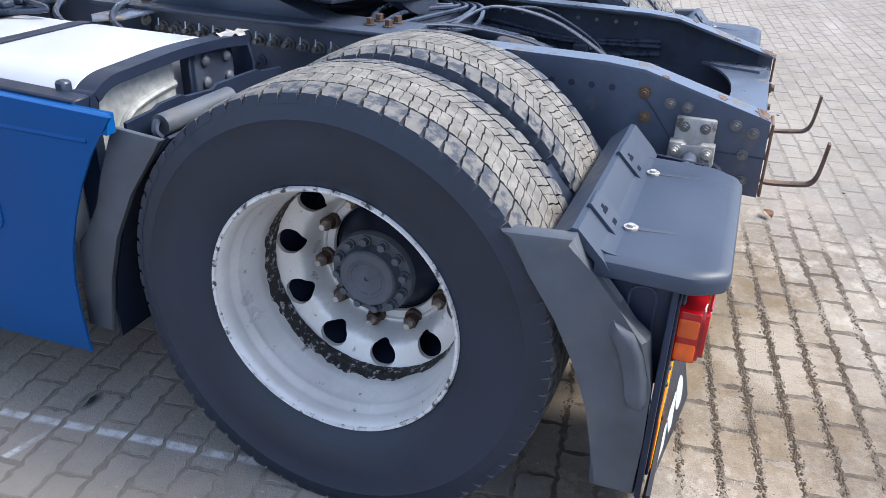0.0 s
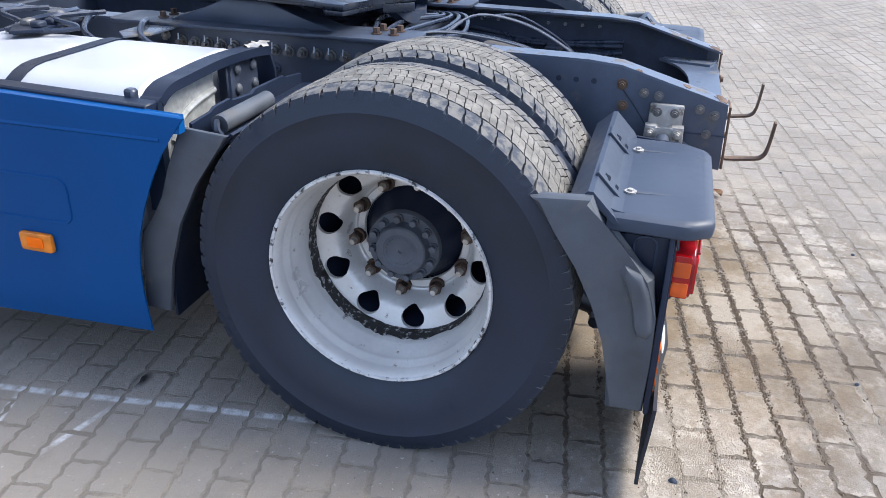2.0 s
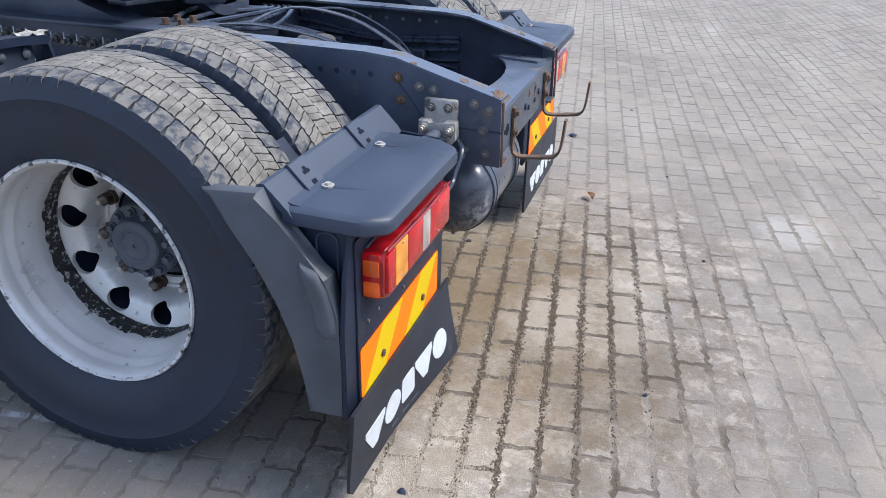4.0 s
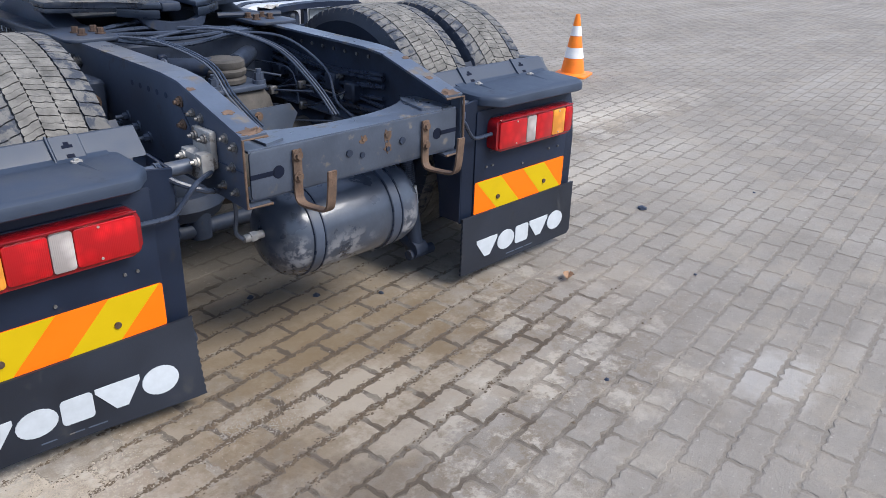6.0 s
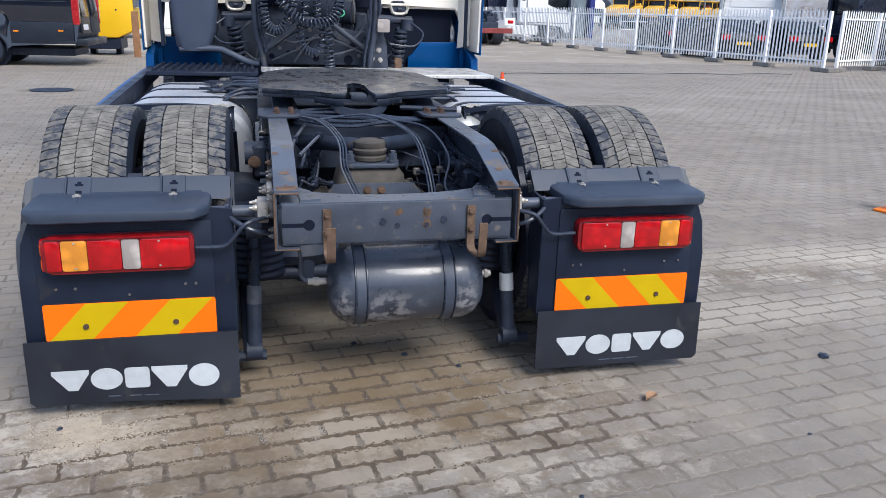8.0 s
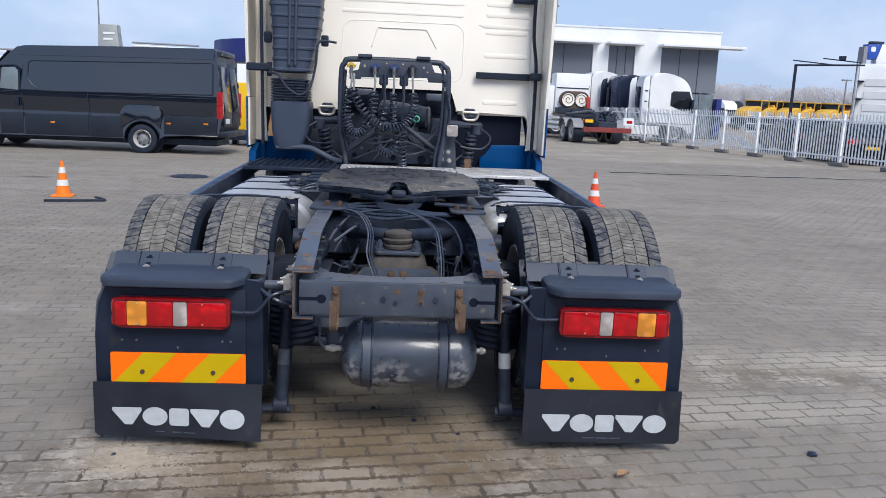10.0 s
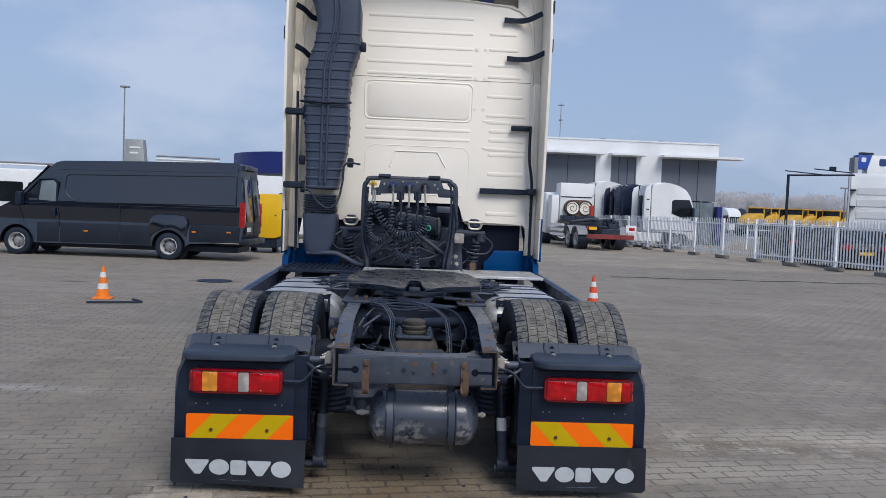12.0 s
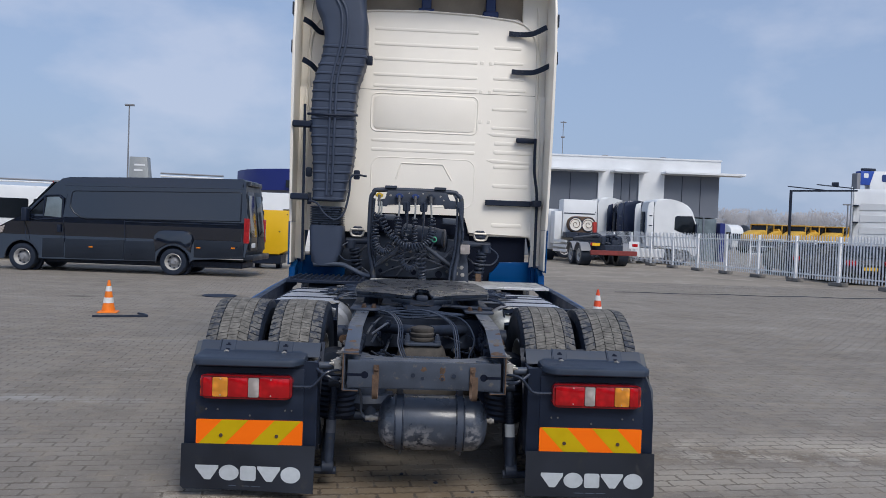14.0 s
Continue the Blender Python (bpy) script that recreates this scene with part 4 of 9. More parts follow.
    part("back_panel", bm, M_BLACK, g, "flat black rear panel")
    bm = B()
    plate(bm, [(-0.57, 0.745), (-0.70, 0.735), (-0.70, 0.27), (-0.60, 0.27), (-0.56, 0.5)], "x", s * 0.566, s * 0.578, 0.004)
    part("inner_cheek", bm, M_BLACK, g)
    # rubber flap with a notched inner edge
    edge = [(s * (0.566 + 0.004 * (k % 2)), 0.29 - 0.242 * k / 22) for k in range(23)]
    bm = B()
    plate(bm, edge + [(s * 0.60, 0.046), (s * 1.262, 0.044), (s * 1.278, 0.06), (s * 1.272, 0.29)], "y", -0.722, -0.713)
    for k in range(1, 8):
        bmesh.ops.bisect_plane(bm, geom=bm.verts[:] + bm.edges[:] + bm.faces[:], plane_co=(s * (0.56 + 0.09 * k), 0, 0), plane_no=(1, 0, 0))
    for z in (0.10, 0.16, 0.22):
        bmesh.ops.bisect_plane(bm, geom=bm.verts[:] + bm.edges[:] + bm.faces[:], plane_co=(0, 0, z), plane_no=(0, 0, 1))
    flap = part("flap", bm, M_FLAP, g, "rubber mud flap with pale print")
    # pale marking: a row of plain tapered and oval shapes
    x = 0.652 if s > 0 else -1.198
    for w, kind in ((0.122, "taper"), (0.106, "oval"), (0.092, "block"), (0.122, "taper"), (0.106, "oval")):
        if kind == "taper":
            shape = [(x, 0.176), (x + w, 0.176), (x + w, 0.162), (x + w * 0.66, 0.098), (x + w * 0.40, 0.098), (x, 0.162)]
        elif kind == "oval":
            shape = [(x + w / 2 + w / 2 * math.cos(radians(a)), 0.137 + 0.042 * math.sin(radians(a))) for a in range(0, 360, 18)]
        else:
            shape = rrect(x + 0.004, 0.098, x + w - 0.004, 0.176, 0.012, 3)
        bm = B()
        plate(bm, shape, "y", -0.7245, -0.722)
        part("marking", bm, M_WHITEMARK, flap, "plain white printed shape")
        x += w + 0.003
    for k in range(3):
        bm = B()
        box(bm, (s * 0.93 - 0.09 + 0.06 * k, -0.7228, 0.066), (s * 0.93 - 0.04 + 0.06 * k, -0.722, 0.070))
        part("small_print", bm, M_CHASSIS_TOP, flap)
    # the flap on the kerb side is bent forward at its outer corner
    if s < 0:
        for ob in [flap] + list(flap.children):
            for v in ob.data.vertices:
                f = max(0.0, min(1.0, (-v.co.x - 0.75) / 0.5)) * max(0.0, min(1.0, (0.27 - v.co.z) / 0.18))
                v.co.y += 0.015 * f
                g_ = max(0.0, min(1.0, (v.co.x + 1.0) / 0.42)) * max(0.0, min(1.0, (0.29 - v.co.z) / 0.24))
                v.co.y -= 0.042 * g_ ** 1.3
    # striped reflector plate
    x0, x1, z0, z1, slant = 0.638, 1.200, 0.287, 0.420, 0.124
    cuts = [1.200, 1.076 + 0.11, 1.076 - 0.028, 0.916 - 0.004, 0.776, 0.638 - slant]
    bm = B()
    plate(bm, rrect(s * x0, z0, s * x1, z1, 0.008, 3), "y", -0.7105, -0.7085)
    plt = part("reflector_plate", bm, M_ORANGE_R, g, "orange and yellow diagonal striped reflector plate")
    for b0, b1 in ((1.188, 1.050), (0.913, 0.772)):
        lowp = [(b0, z0 + 0.001), (b1, z0 + 0.001)]
        up = [(b1 - slant, z1 - 0.001), (b0 - slant, z1 - 0.001)]
        bm = B()
        plate(bm, [(s * px, pz) for px, pz in lowp + up], "y", -0.7112, -0.7105)
        part("yellow_stripe", bm, M_YELLOW_R, plt, "yellow reflective stripe")
    for px in (0.775, 1.069):
        bm = B()
        rod(bm, (s * px, -0.7105, 0.336), (s * px, -0.7160, 0.336), 0.0095, 14)
        part("rivet", bm, M_NUT, plt)
    # tail lamp
    bm = B()
    plate(bm, rrect(s * 0.678, 0.520, s * 1.205, 0.668, 0.032, 5), "y", -0.752, -0.700, 0.006)
    lamp = part("tail_lamp", bm, M_REDFRAME, g, "long red tail lamp with amber and white fields")
    bm = B()
    box(bm, (s * 0.70, -0.712, 0.510), (s * 1.19, -0.700, 0.672), 0.004)
    part("lamp_base", bm, M_DARK, lamp)
    segs = [(0.692, 0.868, M_RED, "red"), (0.868, 0.932, M_CLEAR, "white"), (0.932, 1.048, M_RED, "red"), (1.048, 1.138, M_AMBERPALE, "amber"), (1.138, 1.190, M_RED, "red")]
    for a, b, mt, word in segs:
        bm = B()
        plate(bm, rrect(s * (a + 0.001), 0.533, s * (b - 0.001), 0.654, 0.010, 3), "y", -0.760, -0.733, 0.003)
        part("lens", bm, mt, lamp, word + " lens field")
    bm = B()
    plate(bm, rrect(-0.746, 0.530, -0.703, 0.658, 0.006, 2), "x", s * 1.19, s * 1.2075, 0.002)
    part("side_window", bm, M_RED, lamp, "red side face")
    for z0, z1 in ((0.532, 0.578), (0.592, 0.640)):
        bm = B()
        plate(bm, rrect(-0.744, z0 + 0.002, -0.706, z1, 0.005, 2), "x", s * 1.20, s * 1.2105, 0.0015)
        part("lens", bm, M_ORANGELENS, lamp, "orange side lens")
    bm = B()
    tube(bm, [(s * 1.203, -0.665, 0.60), (s * 1.203, -0.665, 0.69)] + [(s * 1.203, -0.64 - 0.025 * math.cos(a), 0.69 + 0.02 * math.sin(a)) for a in (0.5, 1.0, 1.57, 2.1, 2.6)] + [(s * 1.203, -0.615, 0.69), (s * 1.203, -0.615, 0.60)], 0.003, 5, 1)
    part("moulded_arch", bm, M_LID, lamp)
    bm = B()
    tube(bm, [(s * 0.69, -0.757, 0.662), (s * 0.95, -0.764, 0.665), (s * 1.19, -0.757, 0.664)], 0.004, 6)
    part("lens_rim", bm, M_REDFRAME, lamp)
    for px in (0.80, 1.09):
        for pz in (0.545, 0.645):
            bm = B()
            rod(bm, (s * px, -0.759, pz), (s * px, -0.7625, pz), 0.004, 10)
            part("lens_screw", bm, M_STUD, lamp)
    # the lamp sits a little in from the panel's edges
    for ob in [lamp] + [c for c in lamp.children if not c.name.startswith("moulded_arch")]:
        for v in ob.data.vertices:
            v.co.x = s * (0.694 + (abs(v.co.x) - 0.678) * 0.905)
            v.co.y -= 0.004
            v.co.z = 0.541 + (v.co.z - 0.520) * 0.855
    for px in (0.70, 0.735, 0.92, 1.09, 1.15):
        bm = B()
        rod(bm, (s * px, -0.707, 0.474 - 0.03 * (px == 0.92)), (s * px, -0.7125, 0.474 - 0.03 * (px == 0.92)), 0.0048, 10)
        part("panel_screw", bm, M_BOLT, g)


for s in (-1, 1):
    mudguard(s)


def front_guard(s):
    """The forward half of the wheel arch, in front of the tyre, and the flat centre piece over the tyre's front."""
    g = new("front_mudguard")
    g.parent = truck
    tagged(g, "scuffed black plastic wheel arch in front of the tyre")
    cheek = [(0.386, 0.842), (0.512, 0.852), (0.530, 0.832), (0.572, 0.734), (0.596, 0.652), (0.633, 0.590), (0.682, 0.541), (0.694, 0.434), (0.706, 0.300), (0.628, 0.296), (0.602, 0.449), (0.560, 0.575), (0.496, 0.697), (0.417, 0.806)]
    bm = B()
    plate(bm, cheek, "x", s * 1.220, s * 1.235, 0.005)
    part("cheek", bm, M_GUARD, g)
    sect = [(0.385, 0.838), (0.49, 0.72), (0.555, 0.60), (0.598, 0.47), (0.622, 0.36), (0.625, 0.268)]
    bm = B()
    plate(bm, sect + [(y + 0.007, z + 0.004) for y, z in sect][::-1], "x", s * 0.57, s * 1.21)
    part("liner", bm, M_BLACK, g)
    # ledge with a stepped, torn upper edge on the far side of the roller, and a low lip beside the tyre
    bm = B()
    heights = ((0.58, 0.838), (0.68, 0.850), (0.70, 0.858), (0.88, 0.862), (0.90, 0.853), (1.00, 0.862), (1.02, 0.870), (1.10, 0.868), (1.12, 0.860), (1.21, 0.856))
    loft(bm, [[(s * x, 0.500, 0.800), (s * x, 0.498, z), (s * x, 0.506, z + 0.002), (s * x, 0.512, 0.800)] for x, z in heights])
    plate(bm, [(0.412, 0.806), (0.500, 0.800), (0.500, 0.808), (0.412, 0.816)], "x", s * 0.58, s * 1.20)
    part("arch_ledge", bm, M_BLACK, g, "black ledge with a stepped torn edge")
    bm = B()
    torn = random.Random(8)
    loft(bm, [[(s * (0.60 + 0.024 * k), 0.398, 0.812), (s * (0.60 + 0.024 * k), 0.394, z), (s * (0.60 + 0.024 * k), 0.401, z + 0.002), (s * (0.60 + 0.024 * k), 0.408, 0.812)] for k, z in [(k, 0.832 + torn.uniform(-0.005, 0.005)) for k in range(26)]])
    part("arch_edge", bm, M_BLACK, g, "ragged black arch edge")
    bm = B()
    rod(bm, (s * 0.90, 0.452, 0.842), (s * 1.155, 0.455, 0.842), 0.025, 16)
    part("guard_roller", bm, M_GUARD, g, "grey tube lying in the arch edge")
    for x in (0.89, 1.165):
        bm = B()
        tube(bm, [(s * (x - 0.03), 0.47, 0.828), (s * x, 0.455, 0.852), (s * (x + 0.02), 0.445, 0.838), (s * (x + 0.01), 0.44, 0.822)], 0.009, 6, 4)
        part("clip", bm, M_DARK, g)


for s in (-1, 1):
    front_guard(s)

# air tank under the tail, with two straps and fittings
bm = B()
lathe(bm, [(0.0005, -0.30), (0.06, -0.296), (0.105, -0.282), (0.138, -0.252), (0.150, -0.215), (0.150, 0.215), (0.138, 0.252), (0.105, 0.282), (0.06, 0.296), (0.0005, 0.30)], Matrix.Translation((0.06, -0.60, 0.405)) @ X90, 48)
tank = part("air_tank", bm, M_TANK, truck, "glossy dark grey air tank with scraped paint")
for x in (-0.125, 0.205):
    bm = B()
    lathe(bm, [(0.1515, -0.018), (0.1535, -0.016), (0.1535, 0.016), (0.1515, 0.018)], Matrix.Translation((x, -0.60, 0.405)) @ X90, 48)
    box(bm, (x - 0.018, -0.615, 0.552), (x + 0.018, -0.585, 0.632), 0.003)
    strap = part("tank_strap", bm, M_CHASSIS, tank, "steel tank strap")
    bm = B()
    rod(bm, (x + 0.01, -0.60, 0.252), (x + 0.01, -0.60, 0.225), 0.008, 8)
    part("strap_bolt", bm, M_BOLT, strap)
    bm = B()
    lathe(bm, [(0.1505, -0.004), (0.156, -0.002), (0.156, 0.002), (0.1505, 0.004)], Matrix.Translation((x - 0.02, -0.60, 0.405)) @ X90, 40)
    lathe(bm, [(0.1505, -0.004), (0.156, -0.002), (0.156, 0.002), (0.1505, 0.004)], Matrix.Translation((x + 0.022, -0.60, 0.405)) @ X90, 40)
    part("strap_edge", bm, M_HOSE, strap)
for x0, x1 in ((-0.24, -0.31), (0.36, 0.40)):
    bm = B()
    rod(bm, (x0, -0.60, 0.42), (x1, -0.60, 0.42), 0.013, 12)
    rod(bm, (x0 + (x1 - x0) * 0.4, -0.60, 0.42), (x0 + (x1 - x0) * 0.7, -0.60, 0.42), 0.018, 6)
    part("tank_fitting", bm, M_CAST, tank, "pipe fitting")
bm = B()
tube(bm, [(-0.31, -0.60, 0.42), (-0.335, -0.60, 0.45), (-0.335, -0.61, 0.52), (-0.35, -0.62, 0.60), (-0.36, -0.6, 0.66)], 0.007, 8)
part("tank_pipe", bm, M_CABLE, tank)

# rear axle, differential, springs and dampers
bm = B()
lathe(bm, [(0.10, -0.60), (0.085, -0.5), (0.085, -0.30), (0.17, -0.18), (0.20, 0.0), (0.17, 0.18), (0.085, 0.30), (0.085, 0.5), (0.10, 0.60)], Matrix.Translation((0, 0.0, 0.50)) @ X90, 32, True)
axle = part("rear_axle", bm, M_DIFF, truck, "dirty brown axle casing")
bm = B()
loft(bm, [[(x * w, -0.02 + y * w, z) for x, y in rrect(-0.15, -0.12, 0.15, 0.12, 0.06, 4)] for w, z in ((1.25, 0.50), (1.05, 0.66), (0.95, 0.72), (0.78, 0.755))])
part("differential", bm, M_DIFF, axle, "rusty brown differential housing")
bm = B()
plate(bm, rrect(-0.118, -0.135, 0.118, 0.085, 0.03, 3), "z", 0.755, 0.772, 0.003)
part("mount_plate", bm, M_CHASSIS, axle)
bm = B()
lathe(bm, [(0.06, 0.772), (0.072, 0.778), (0.074, 0.792), (0.066, 0.800), (0.074, 0.808), (0.076, 0.822), (0.068, 0.830), (0.072, 0.838), (0.070, 0.855), (0.062, 0.862), (0.0005, 0.864)], Matrix.Translation((0, -0.03, 0)), 32)
part("joint_ball", bm, M_DIFF, axle, "round ribbed joint of the stay")
for x in (-0.092, 0.092):
    for y in (-0.105, 0.055):
        bm = B()
        rod(bm, (x, y, 0.77), (x, y, 0.785), 0.024, 16)
        rod(bm, (x, y, 0.785), (x, y, 0.812), 0.018, 6)
        rod(bm, (x, y, 0.812), (x, y, 0.825), 0.011, 10)
        part("mount_bolt", bm, M_CHASSIS, axle)
for s in (-1, 1):
    bm = B()
    tube(bm, [(s * 0.05, -0.02, 0.835), (s * 0.2, 0.16, 0.82), (s * 0.36, 0.36, 0.80)], 0.034, 12)
    part("stay_rod", bm, M_DARK, axle)
bm = B()
plate(bm, [(-0.17, 0.60), (0.17, 0.60), (0.20, 0.66), (0.17, 0.70), (-0.17, 0.70), (-0.20, 0.66)], "y", -0.185, -0.178)
sp = part("support_plate", bm, M_CHASSIS_TOP, axle)
for x in (-0.03, 0.03):
    bm = B()
    bolt(bm, (x, -0.185, 0.672), (0, -1, 0), 0.012, 0.014)
    part("bolt", bm, M_RUST, sp)
for s in (-1, 1):
    # damper with a pale sticker
    bm = B()
    p, q = Vector((s * 0.500, -0.45, 0.585)), Vector((s * 0.515, -0.52, 0.12))
    rod(bm, p, q, 0.020, 16)
    for k in range(16):
        c = p.lerp(q, 0.14 + 0.018 * k)
        rod(bm, c, p.lerp(q, 0.146 + 0.018 * k), 0.0265, 14)
    rod(bm, p.lerp(q, 0.55), p.lerp(q, 0.95), 0.028, 16)
    for e, r in ((p, 0.034), (q, 0.036)):
        rod(bm, e - Vector((0.03, 0, 0)), e + Vector((0.03, 0, 0)), r, 16)
    damper = part("damper", bm, M_DARK, truck, "ribbed black shock absorber")
    bm = B()
    rod(bm, p.lerp(q, 0.45), p.lerp(q, 0.60), 0.0292, 18)
    part("sticker", bm, M_WHITEMARK if s > 0 else M_CABLE, damper, "pale sticker band")
    bm = B()
    tube(bm, [(s * 0.52, -0.53, 0.12), (s * 0.53, -0.40, 0.17), (s * 0.54, -0.15, 0.34), (s * 0.54, 0.0, 0.42)], 0.036, 10)
    rod(bm, (s * 0.47, -0.52, 0.10), (s * 0.60, -0.52, 0.10), 0.022, 8)
    part("spring_arm", bm, M_DARK, truck, "rusty suspension arm")
    bm = B()
    prof = []
    for k in range(9):
        prof += [(0.118, 0.36 + 0.03 * k), (0.126, 0.375 + 0.03 * k)]
    lathe(bm, [(0.01, 0.355)] + prof + [(0.10, 0.64), (0.01, 0.645)], Matrix.Translation((s * 0.50, -0.28, 0.0)), 28)
    part("air_spring", bm, M_BLACK, truck, "black rubber air spring")
    bm = B()
    rod(bm, (s * 0.545, -0.12, 0.50), (s * 0.545, 0.12, 0.50), 0.20, 28)
    part("brake_drum", bm, M_DARK, truck)
    bm = B()
    rod(bm, (s * 0.48, 0.02, 0.80), (s * 0.53, 0.02, 0.80), 0.05, 16)
    box(bm, (s * 0.44, -0.03, 0.70), (s * 0.50, 0.10, 0.84), 0.01)
    stop = part("bump_stop", bm, M_DARK, truck)
    bm = B()
    bolt(bm, (s * 0.49, -0.03, 0.77), (0, -1, 0), 0.018, 0.02)
    part("bolt", bm, M_RUST, stop)
    for k in range(4):
        bm = B()
        y, z = -0.28 + 0.07 * k, 0.70 + 0.02 * (k % 3)
        bolt(bm, (s * 0.4255, y, z), (s, 0, 0), 0.012, 0.022)
        rod(bm, (s * 0.447, y, z), (s * 0.47, y, z), 0.007, 10)
        part("frame_bolt", bm, M_CHASSIS, truck)
bm = B()
lathe(bm, [(0.15, -0.04), (0.17, 0.0), (0.15, 0.04)], Matrix.Translation((-0.32, -0.18, 0.44)), 24, True)
rod(bm, (-0.32, -0.18, 0.44), (-0.32, -0.18, 0.62), 0.11, 20)
rod(bm, (-0.30, -0.3, 0.33), (-0.30, -0.3, 0.44), 0.04, 14)
part("brake_chamber", bm, M_DARK, truck)
bm = B()
rod(bm, (-0.46, -0.30, 0.36), (0.46, -0.30, 0.36), 0.028, 14)
part("stabiliser_bar", bm, M_DARK, truck)
for y, z in ((0.30, 0.80), (1.25, 0.78), (2.1, 0.8)):
    bm = B()
    box(bm, (-0.417, y - 0.06, z - 0.12), (0.417, y + 0.06, z + 0.09), 0.01)
    part("crossmember", bm, M_DARK, truck)
bm = B()
rod(bm, (0, 0.2, 0.52), (0, 2.6, 0.66), 0.06, 20)
part("propeller_shaft", bm, M_DARK, truck)

# dark plates added to cover bright ground where shade lies between the rails
for y, z0, z1 in ((0.34, 0.40, 0.70), (0.62, 0.42, 0.86)):
    bm = B()
    box(bm, (-0.40, y, z0), (0.40, y + 0.05, z1), 0.01)
    part("cross_plate", bm, M_DARK, truck, "added dark plate in place of shade between the rails")
# looms and hoses between the rails
rng = random.Random(7)
for k in range(3):
    x = -0.16 + 0.012 * k
    bm = B()
    tube(bm, [(x - 0.22, 0.30, 0.93 - 0.006 * k), (x - 0.06, 0.10, 0.93), (x + 0.01, -0.16, 0.88), (x + 0.012, -0.30, 0.79), (x + 0.05, -0.40, 0.70)], 0.0038, 7)
    part("air_line", bm, M_CABLE if k % 3 == 0 else M_HOSE, truck)
for k in range(3):
    x = 0.12 + 0.012 * k
    bm = B()
    tube(bm, [(x - 0.36, 0.12, 0.92 + 0.006 * k), (x - 0.12, 0.06, 0.955), (x + 0.04, -0.10, 0.90), (x + 0.07, -0.28, 0.80), (x + 0.07, -0.42, 0.70)], 0.0038, 7)
    part("air_line", bm, M_CABLE if k % 2 else M_HOSE, truck)
bm = B()
tube(bm, [(0.05, 0.05, 0.94), (0.24, -0.05, 0.92), (0.31, -0.22, 0.82), (0.27, -0.34, 0.72), (0.30, -0.45, 0.66)], 0.005, 7)
part("air_line", bm, M_HOSE, truck)
for s in (-1, 1):
    for k in range(6):
        bm = B()
        z0 = 0.68 + 0.03 * k
        tube(bm, [(s * 0.40, -0.45, z0 + rng.uniform(-0.01, 0.01)), (s * 0.395, -0.1, z0 + rng.uniform(-0.03, 0.03)), (s * 0.385, 0.3, z0 + 0.02), (s * 0.36, 0.9, z0)], rng.uniform(0.006, 0.013), 7)
        part("hose", bm, M_HOSE, truck)
    for k in range(5):
        bm = B()
        y = -0.32 + 0.12 * k
        box(bm, (s * 0.36, y, 0.70 + 0.02 * (k % 3)), (s * 0.415, y + 0.06, 0.77 + 0.02 * (k % 2)), 0.008)
        part("valve", bm, M_DARK, truck)
for k in range(5):
    bm = B()
    y = 0.22 + 0.03 * k
    tube(bm, [(-0.34, y, 0.93), (-0.1, y - 0.12 + 0.04 * k, 0.90 + 0.012 * k), (0.15, y - 0.08, 0.92), (0.34, y + 0.05, 0.90)], 0.008, 7)
    part("hose", bm, M_HOSE, truck)
bm = B()
plate(bm, [(0.0, -0.013), (0.009, 0.0), (0.0, 0.013), (-0.009, 0.0)], "x", 0.4155, 0.4145)
for v in bm.verts:
    v.co += Vector((0, -0.24, 0.79))
part("sticker", bm, M_WHITEMARK, truck, "small pale diamond sticker")

# fifth wheel coupling on its pedestals
bm = B()
outline = [(-0.46, 0.80), (-0.462, 0.46), (-0.445, 0.40), (-0.21, 0.345), (-0.13, 0.29), (-0.07, 0.272), (-0.052, 0.36), (-0.045, 0.47), (-0.03, 0.54), (0.0, 0.565), (0.03, 0.54), (0.045, 0.47), (0.052, 0.36), (0.07, 0.272), (0.13, 0.29), (0.21, 0.345), (0.445, 0.40), (0.462, 0.46), (0.46, 0.80), (0.42, 1.05), (0.28, 1.20), (0.0, 1.26), (-0.28, 1.20), (-0.42, 1.05)]
plate(bm, outline, "z", -0.004, 0.016, 0.005)
for yc in (0.345, 0.40, 0.45, 0.50):
    bmesh.ops.bisect_plane(bm, geom=bm.verts[:] + bm.edges[:] + bm.faces[:], plane_co=(0, yc, 0), plane_no=(0, 1, 0))


def droop(bm):
    """The rear edge of the plate slopes down as a ramp."""
    for v in bm.verts:
        v.co.z -= 0.10 * max(0.0, 0.49 - v.co.y) ** 1.15 + 0.04 * max(0.0, abs(v.co.x) - 0.40)
    return bm


droop(bm)
tilt = Matrix.Translation((0, 0.78, 1.042)) @ Matrix.Rotation(radians(2.0), 4, "X") @ Matrix.Translation((0, -0.78, 0))
bmesh.ops.transform(bm, matrix=tilt, verts=bm.verts)
fifth = part("fifth_wheel", bm, M_GREASE, truck, "greasy black fifth wheel coupling plate", 25)
for s in (-1, 1):
    bm = B()
    plate(bm, [(s * 0.21, 0.349), (s * 0.443, 0.404), (s * 0.46, 0.46), (s * 0.446, 0.47), (s * 0.43, 0.42), (s * 0.20, 0.365)], "z", -0.022, -0.006, 0.003)
    plate(bm, [(s * 0.078, 0.274), (s * 0.13, 0.294), (s * 0.21, 0.349), (s * 0.20, 0.372), (s * 0.09, 0.33)], "z", -0.040, -0.006, 0.005)
    droop(bm)
    bmesh.ops.transform(bm, matrix=tilt, verts=bm.verts)
    part("skirt", bm, M_GREASE, fifth)
bm = B()
lathe(bm, [(0.05, -0.07), (0.085, -0.06), (0.10, -0.02), (0.095, 0.0), (0.06, 0.006), (0.055, -0.05)], Matrix.Translation((0, 0.66, 1.035)), 24)
